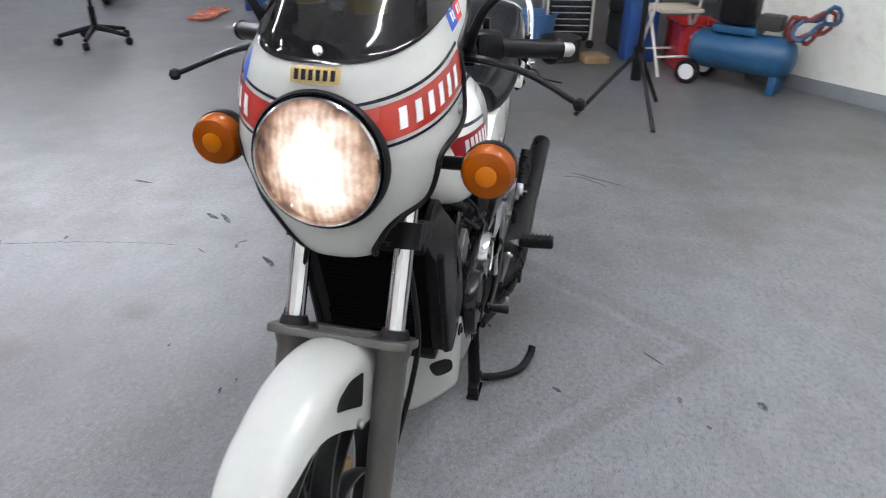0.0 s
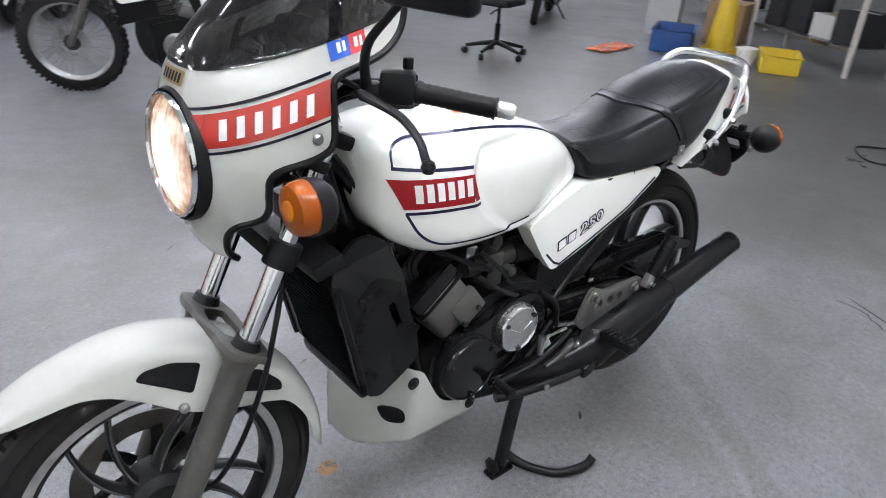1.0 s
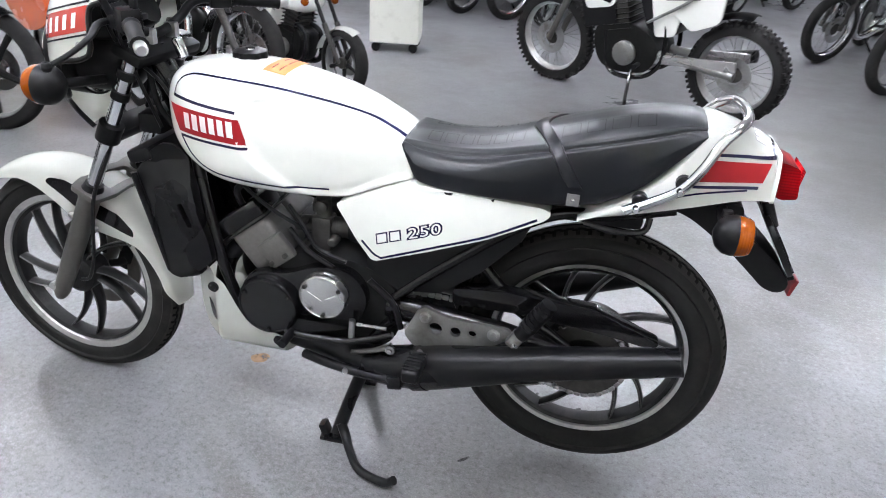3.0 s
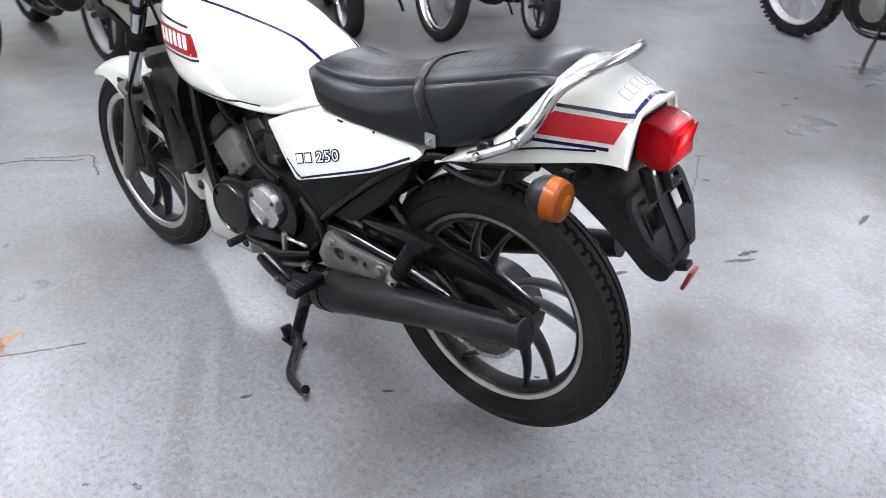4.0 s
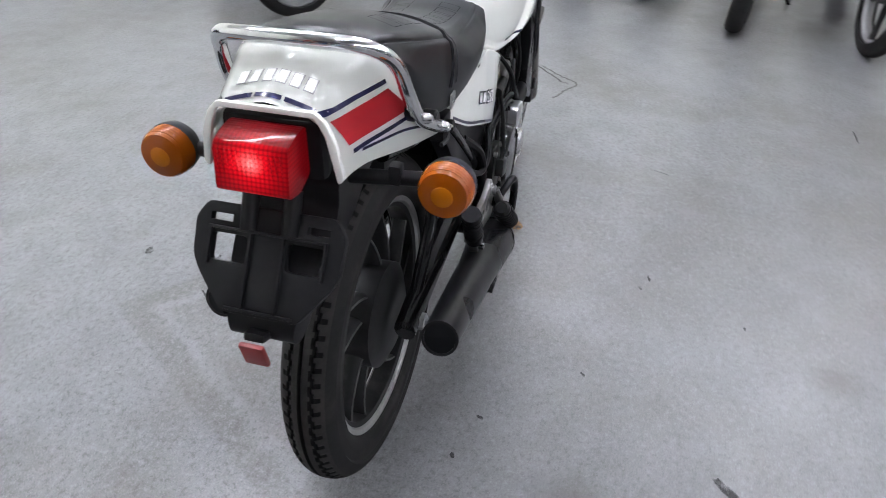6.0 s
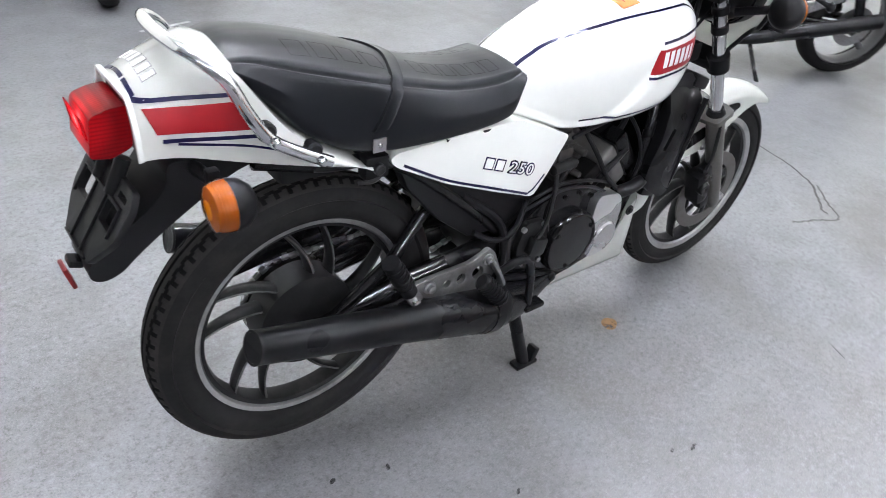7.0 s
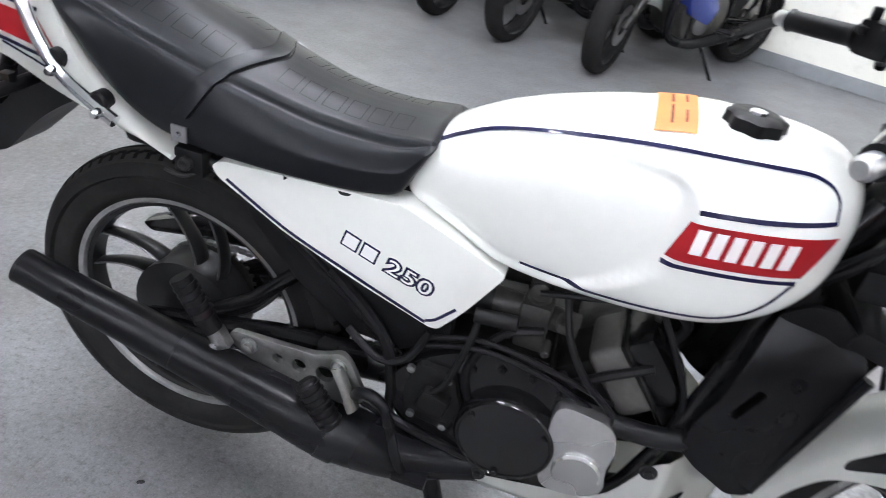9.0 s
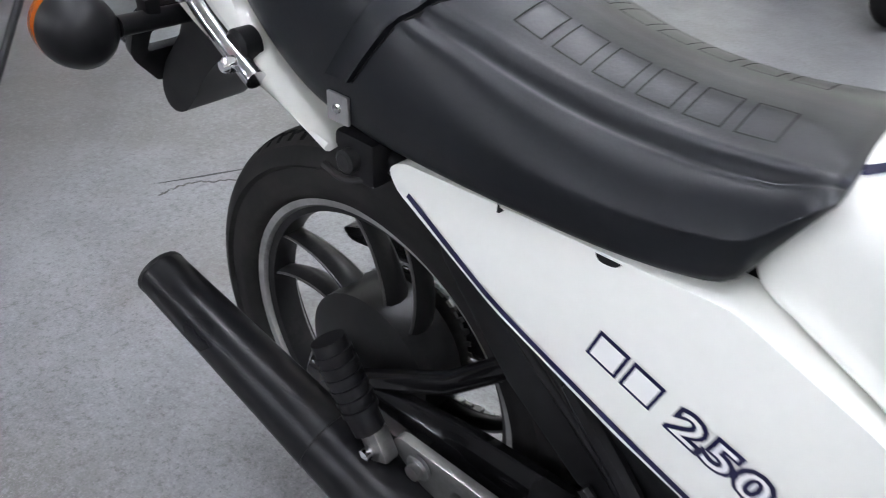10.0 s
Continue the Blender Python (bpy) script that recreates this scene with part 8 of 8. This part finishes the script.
# tool trolley with drawers
trolley = thing("tool_trolley", "black drawer trolley with pale frame and clutter", "trolley", at=(-4.85, 0.02, 0))
tm = Matrix.Rotation(radians(102), 4, "Z")
bm = bmesh.new()
box(bm, (0.36, 0.30, 0.42), tm @ pose(0, 0, 0.30), 0.008)
part("cabinet", bm, SOFT_BLACK, trolley)
for k in range(8):
    bm = bmesh.new()
    box(bm, (0.33, 0.012, 0.040), tm @ pose(0, -0.156, 0.122 + k * 0.051), 0.003)
    d = part("drawer", bm, PAINTS["black"], trolley)
    bm = bmesh.new()
    box(bm, (0.32, 0.016, 0.008), tm @ pose(0, -0.165, 0.140 + k * 0.051), 0.002)
    part("handle", bm, STEEL, d)
for x in (-0.19, 0.19):
    for y in (-0.155, 0.155):
        bm = bmesh.new()
        tube(bm, [tm @ Vector((x, y, 0.06)), tm @ Vector((x, y, 0.98))], 0.010, 8)
        part("post", bm, CHAIR_TUBE, trolley)
        bm = bmesh.new()
        lathe(bm, [(0.02, -0.014), (0.035, -0.012), (0.035, 0.012), (0.02, 0.014)], 14, tm @ pose(x, y, 0.036, 90, 0, 0))
        part("castor", bm, SOFT_BLACK, trolley)
for z in (0.525, 0.95):
    bm = bmesh.new()
    box(bm, (0.40, 0.33, 0.016), tm @ pose(0, 0, z), 0.004)
    part("tray", bm, STEEL, trolley)
SOLVENT_WHITE = surface("bottle_white", (0.6, 0.6, 0.58), 0.5, 0, 0.08, 30, 0.02)
for k, (dx, dy, r, h, mat, lab) in enumerate(((0.10, -0.08, 0.035, 0.20, SOLVENT_WHITE, "white plastic solvent bottle on the trolley"), (0.03, -0.10, 0.030, 0.22, PAINTS["red"], "red spray can on the tool trolley"), (-0.05, -0.06, 0.035, 0.18, SOLVENT_WHITE, "white plastic solvent bottle on the trolley"),
                                              (-0.12, -0.09, 0.05, 0.15, PAINTS["silver"], "dull silver tin on the tool trolley"), (0.12, 0.05, 0.04, 0.17, PAINTS["red"], "red spray can on the tool trolley"))):
    p = trolley.location + tm @ Vector((dx, dy, 0.534))
    can = thing("bottle", lab, "bottle", "bottles on the trolley", tuple(p))
    bm = bmesh.new()
    lathe(bm, [(r * 0.9, 0.0), (r, 0.005), (r, h * 0.75), (r * 0.6, h * 0.86), (r * 0.35, h * 0.88)], 16)
    part("body", bm, mat, can)
    bm = bmesh.new()
    lathe(bm, [(r * 0.38, h * 0.87), (r * 0.38, h), (0.0, h)], 12)
    part("cap", bm, SOFT_BLACK, can)
bm = bmesh.new()
box(bm, (0.24, 0.20, 0.05), pose(-4.28, 0.28, 0.026, 0, 0, 25), 0.008)
tagged(part("wood_block", bm, surface("raw_wood", (0.30, 0.20, 0.10), 0.7, 0, 0.25, 30, 0.1)), "small pale wooden block on the floor", "wood block")
bm = bmesh.new()
lathe(bm, [(0.0, 0.04), (0.14, 0.04), (0.155, 0.18), (0.165, 0.18), (0.15, 0.004), (0.0, 0.004)], 24, pose(-4.25, 0.02, 0))
tagged(part("drain_pan", bm, DULL_ALU), "dull metal drain pan on the floor", "pan")
bm = bmesh.new()
box(bm, (0.40, 0.26, 0.30), pose(-4.75, 0.55, 0.16, 0, 0, 20), 0.04, 3)
box(bm, (0.30, 0.20, 0.24), pose(-4.72, 0.52, 0.42, 0, 0, 40), 0.05, 3)
tagged(part("tool_bag", bm, surface("dark_bag", (0.02, 0.02, 0.022), 0.8, 0, 0.3, 30, 0.2)), "dark fabric tool bag on the floor", "bag")


def crate(at, size, material, label, turn=0, name="crate"):
    """An open-topped plastic crate."""
    ob = thing(name, label, "crate", at=at)
    m = Matrix.Rotation(radians(turn), 4, "Z")
    w, d, h = size
    bm = bmesh.new()
    box(bm, (w, d, 0.012), m @ pose(0, 0, 0.007), 0.003)
    part("base", bm, material, ob)
    for dx, dy, sx, sy in ((0, d / 2, w, 0.012), (0, -d / 2, w, 0.012), (w / 2, 0, 0.012, d), (-w / 2, 0, 0.012, d)):
        bm = bmesh.new()
        box(bm, (sx, sy, h), m @ pose(dx, dy, h / 2 + 0.005), 0.004)
        part("side", bm, material, ob)
    bm = bmesh.new()
    ring = [(-w / 2 - .012, -d / 2 - .012), (w / 2 + .012, -d / 2 - .012), (w / 2 + .012, d / 2 + .012), (-w / 2 - .012, d / 2 + .012)]
    tube(bm, [m @ Vector((x, y, h)) for x, y in ring + ring[:1]], 0.010, 6)
    part("rim", bm, material, ob)
    return ob


CRATE_BLUE = surface("crate_blue", (0.012, 0.06, 0.22), 0.5, 0, 0.15, 20, 0.03)
CRATE_YELLOW = surface("crate_yellow", (0.60, 0.42, 0.02), 0.5, 0, 0.12, 20, 0.03)
CARD = surface("white_card", (0.48, 0.48, 0.48), 0.8, 0, 0.06, 10, 0.03)
BROWN_CARD = surface("brown_card", (0.30, 0.20, 0.11), 0.85, 0, 0.12, 10, 0.05)
DARK_STUFF = surface("dark_bundle", (0.03, 0.03, 0.034), 0.8, 0, 0.4, 12, 0.2)
crate((-5.95, -3.35, 0), (0.62, 0.40, 0.22), CRATE_BLUE, "blue plastic crate on the floor", 28)
crate((-6.0, -2.18, 0), (0.50, 0.34, 0.16), CRATE_YELLOW, "yellow plastic tray on the floor", 30)
bm = bmesh.new()
lathe(bm, [(0.21, 0.0), (0.21, 0.03), (0.15, 0.035), (0.10, 0.45), (0.05, 0.85), (0.0, 0.87)], 24, pose(-6.35, -3.02, 0))
tagged(part("traffic_cone", bm, CRATE_YELLOW), "tall yellow plastic cone on the floor", "cone")
bm = bmesh.new()
rg = random.Random(4)
bmesh.ops.create_grid(bm, x_segments=14, y_segments=8, size=0.5)
for v in bm.verts:
    v.co = Vector((-5.25 + v.co.x * 0.62, -3.62 + v.co.y * 0.25 + 0.1 * v.co.x, 0.012 + 0.035 * noise.noise(v.co * 5) ** 2 + 0.02 * rg.random()))
bmesh.ops.solidify(bm, geom=bm.faces[:], thickness=0.006)
tagged(part("rag", bm, PAINTS["orange"]), "crumpled orange rag on the floor", "rag")


def carton(at, size, material, label, turn=0):
    ob = thing("carton", label, "box", at=at)
    m = Matrix.Rotation(radians(turn), 4, "Z")
    w, d, h = size
    bm = bmesh.new()
    box(bm, size, m @ pose(0, 0, h / 2 + 0.001), 0.006)
    part("body", bm, material, ob)
    bm = bmesh.new()
    box(bm, (w * 0.98, 0.05, 0.003), m @ pose(0, 0, h + 0.003))
    part("tape", bm, BROWN_CARD if material is CARD else CARD, ob)
    return ob


carton((-7.1, -1.1, 0), (0.50, 0.45, 0.42), CARD, "plain white cardboard box on the floor", 20)
carton((-7.5, -0.75, 0), (0.40, 0.40, 0.5), CARD, "tall white cardboard box on the floor", 10)
carton((-6.7, -4.0, 0), (0.36, 0.36, 0.75), CARD, "upright white cardboard box by the crate", 25)
carton((-6.95, -3.3, 0), (0.5, 0.4, 0.45), BROWN_CARD, "brown cardboard box on the floor", 15)
crate((-4.45, 0.62, 0), (0.22, 0.22, 0.48), CRATE_BLUE, "deep blue plastic bin behind the folding chair", 15, "storage_bin")
crate((-4.30, 1.02, 0), (0.34, 0.30, 0.34), PAINTS["red"], "red plastic bin beside the wall", 15, "storage_bin")


def shelf(at, turn, w=1.6, d=0.5, h=1.9):
    """A bolted metal rack with mixed loads."""
    ob = thing("storage_rack", "grey metal rack filled with boxes and parts", "rack", "storage racks", at)
    m = Matrix.Rotation(radians(turn), 4, "Z")
    for x in (-w / 2, w / 2):
        for y in (-d / 2, d / 2):
            bm = bmesh.new()
            box(bm, (0.04, 0.04, h), m @ pose(x, y, h / 2), 0.003)
            part("post", bm, CHAIR_TUBE, ob)
    for z in (0.25, 0.85, 1.45):
        bm = bmesh.new()
        box(bm, (w, d, 0.035), m @ pose(0, 0, z), 0.003)
        part("shelf_board", bm, STEEL, ob)
    return ob


rg = random.Random(11)
for at, turn in (((-6.9, -2.25, 0), 62), ((-7.55, -0.2, 0), 80), ((-6.3, 1.2, 0), 95), ((-8.6, -4.4, 0), 60)):
    rack = shelf(at, turn)
    m = Matrix.Translation(at) @ Matrix.Rotation(radians(turn), 4, "Z")
    for z in (0.268, 0.868, 1.468):
        x = -0.7
        while x < 0.6:
            w, d, h = rg.uniform(0.16, 0.36), rg.uniform(0.25, 0.42), rg.uniform(0.14, 0.42)
            p = m @ Vector((x + w / 2, 0, z))
            carton(tuple(p), (w, d, h), rg.choice((CARD, BROWN_CARD, DARK_STUFF, DARK_STUFF, DARK_STUFF, CRATE_BLUE, PAINTS["red"])), "packed storage box on the metal rack", turn)
            x += w + rg.uniform(0.02, 0.1)

# white cabinet with vent slots on castors
cab = thing("cooling_unit", "cream floor cooling unit with vent slots on castors", "cooling unit", at=(1.22, -4.62, 0))
cm = Matrix.Rotation(radians(10), 4, "Z")
bm = bmesh.new()
box(bm, (0.42, 0.40, 1.10), cm @ pose(0, 0, 0.63), 0.02)
part("body", bm, WALL, cab)
for k in range(12):
    bm = bmesh.new()
    box(bm, (0.16, 0.006, 0.010), cm @ pose(-0.06, 0.202, 0.70 + k * 0.022), 0.002)
    part("vent_slat", bm, SKIRT, cab)
for x in (-0.16, 0.16):
    for y in (-0.15, 0.15):
        bm = bmesh.new()
        lathe(bm, [(0.02, -0.015), (0.038, -0.012), (0.038, 0.012), (0.02, 0.015)], 14, cm @ pose(x, y, 0.04, 90, 0, 0))
        box(bm, (0.03, 0.03, 0.05), cm @ pose(x, y, 0.075))
        part("castor", bm, SOFT_BLACK, cab)

# mains lead on the floor
bm = bmesh.new()
tube(bm, [(-4.2, -0.42, 0.006), (-4.0, -0.60, 0.006), (-3.75, -0.42, 0.006), (-3.85, -0.15, 0.006), (-3.6, -0.05, 0.006), (-3.5, 0.10, 0.006)], 0.006, 6, 40)
tagged(part("power_lead", bm, SOFT_BLACK), "thin black mains lead lying on the floor", "cable")

# ---- marks on the floor ----
def film_material(name, col, amount, scale):
    m, nt, b = nodes_of(name)
    vec = coords(nt)
    n = noise_tex(nt, scale, 5, 0.7, vec)
    nt.links.new(ramp(nt, n, [(0.3, tuple(c * 0.7 for c in col)), (0.7, col)]), b.inputs["Base Color"])
    nt.links.new(ramp(nt, n, [(0.28, (0.0,) * 3), (0.52, (amount,) * 3)]), b.inputs["Alpha"])
    b.inputs["Roughness"].default_value = 0.5
    return m


CRACK = film_material("floor_crack", (0.05, 0.045, 0.04), 0.9, 18)
SCUFF = film_material("rubber_scuff", (0.02, 0.02, 0.021), 0.9, 26)
RUST = film_material("brown_patch", (0.27, 0.15, 0.06), 0.95, 22)


def mark(name, outline, material, label, category, z=0.0015):
    bm = bmesh.new()
    vs = [bm.verts.new((x, y, z)) for x, y in outline]
    es = [bm.edges.new((vs[i], vs[(i + 1) % len(vs)])) for i in range(len(vs))]
    bmesh.ops.triangle_fill(bm, use_beauty=True, edges=es)
    for f in bm.faces:
        if f.normal.z < 0:
            f.normal_flip()
    return tagged(part(name, bm, material, recalc=False), label, category, kind="structure")


def wobble(points, amount, seed, n=40):
    rg = random.Random(seed)
    c = catmull([(x, y, 0) for x, y in points], n)
    return [(p.x + rg.uniform(-amount, amount), p.y + rg.uniform(-amount, amount)) for p in c]


for k, (pts, w) in enumerate((([(1.07, 1.34), (0.94, 1.16), (0.835, 1.014), (0.74, 0.86), (0.58, 0.665), (0.46, 0.50)], 0.007), ([(0.82, 1.163), (1.138, 1.181), (1.263, 1.218), (1.444, 1.075), (1.608, 0.938)], 0.009), ([(1.70, 1.29), (1.84, 0.884), (1.93, 0.544)], 0.006),
                              ([(2.06, 0.62), (2.0, 0.354), (1.95, 0.18), (1.87, 0.04), (1.78, -0.04), (1.70, -0.10), (1.67, -0.14)], 0.011), ([(1.885, 0.02), (1.76, -0.10), (1.68, -0.184), (1.58, -0.14), (1.47, -0.104)], 0.009),
                              ([(-1.737, 0.248), (-1.731, 0.348), (-1.65, 0.458)], 0.007), ([(-0.45, -1.86), (-0.55, -1.55), (-0.62, -1.2)], 0.004), ([(-0.65, -0.945), (-0.69, -0.955), (-0.72, -0.937)], 0.008))):
    mark("floor_crack", band(wobble(pts, 0.005, k), w), CRACK, "thin dark crack in the concrete floor", "floor crack", 0.0018)
mark("floor_stain", [(0.60, 0.675), (0.668, 0.745), (0.70, 0.755), (0.735, 0.79), (0.715, 0.725), (0.685, 0.655), (0.668, 0.595), (0.655, 0.605), (0.645, 0.655)], RUST, "small brown patch beside a floor crack", "floor stain", 0.002)
mark("floor_stain", smooth_outline([(0.31, -0.155), (0.335, -0.165), (0.365, -0.14), (0.345, -0.115), (0.315, -0.125)], 16), RUST, "small rusty brown spot on the floor", "floor stain", 0.002)
mark("floor_stain", band(wobble([(0.72, 0.83), (0.835, 1.005), (0.93, 1.14)], 0.004, 31), 0.022), RUST, "brown stain along a floor crack", "floor stain", 0.0014)
rg = random.Random(7)
for x, y, w, l, a in ((-0.362, 0.107, 0.012, 0.045, 40), (-0.115, 0.70, 0.014, 0.034, 10), (-0.142, 0.925, 0.024, 0.045, 20), (-0.078, 0.357, 0.014, 0.036, 60), (-0.018, 0.770, 0.010, 0.022, 30), (-0.300, 0.632, 0.008, 0.09, 48), (-0.58, -0.775, 0.024, 0.105, 44), (-0.885, -1.115, 0.020, 0.11, 47), (-0.645, -0.184, 0.009, 0.022, 30), (-0.520, -0.218, 0.009, 0.022, 70), (0.098, -0.556, 0.008, 0.018, 20),
                      (-1.157, -1.69, 0.020, 0.12, 82), (-0.89, -1.18, 0.022, 0.10, 58), (-0.565, -1.643, 0.016, 0.04, 20), (0.15, -0.58, 0.008, 0.022, 10), (1.33, -1.78, 0.010, 0.14, 35), (1.43, -1.378, 0.008, 0.15, 0), (0.86, -0.60, 0.006, 0.07, 65), (-1.735, 0.41, 0.010, 0.34, 66), (-0.31, -0.434, 0.008, 0.02, 40), (-0.008, -0.84, 0.008, 0.018, 0), (0.20, -1.553, 0.006, 0.07, 38),
                      (-0.597, -1.065, 0.008, 0.05, 60), (-0.458, -1.862, 0.008, 0.06, 30), (0.163, -0.576, 0.007, 0.016, 0), (-0.85, -3.35, 0.02, 0.12, 70), (-0.3, -3.2, 0.02, 0.07, 5)):
    ca, sa = math.cos(radians(a)), math.sin(radians(a))
    pts = []
    for k in range(14):
        t = 2 * math.pi * k / 14
        u, v = l / 2 * math.cos(t) * rg.uniform(0.7, 1.1), w / 2 * math.sin(t) * rg.uniform(0.6, 1.3)
        pts.append((x + u * ca - v * sa, y + u * sa + v * ca))
    mark("scuff_mark", pts, SCUFF, "dark rubber scuff on the concrete floor", "scuff mark", 0.0022)
bm = bmesh.new()
box(bm, (0.31, 0.02, 0.003), pose(0.09, 2.89, 0.0025, 0, 0, 15), 0.001)
tagged(part("paper_strip", bm, CARD), "thin white strip of paper on the floor", "paper")
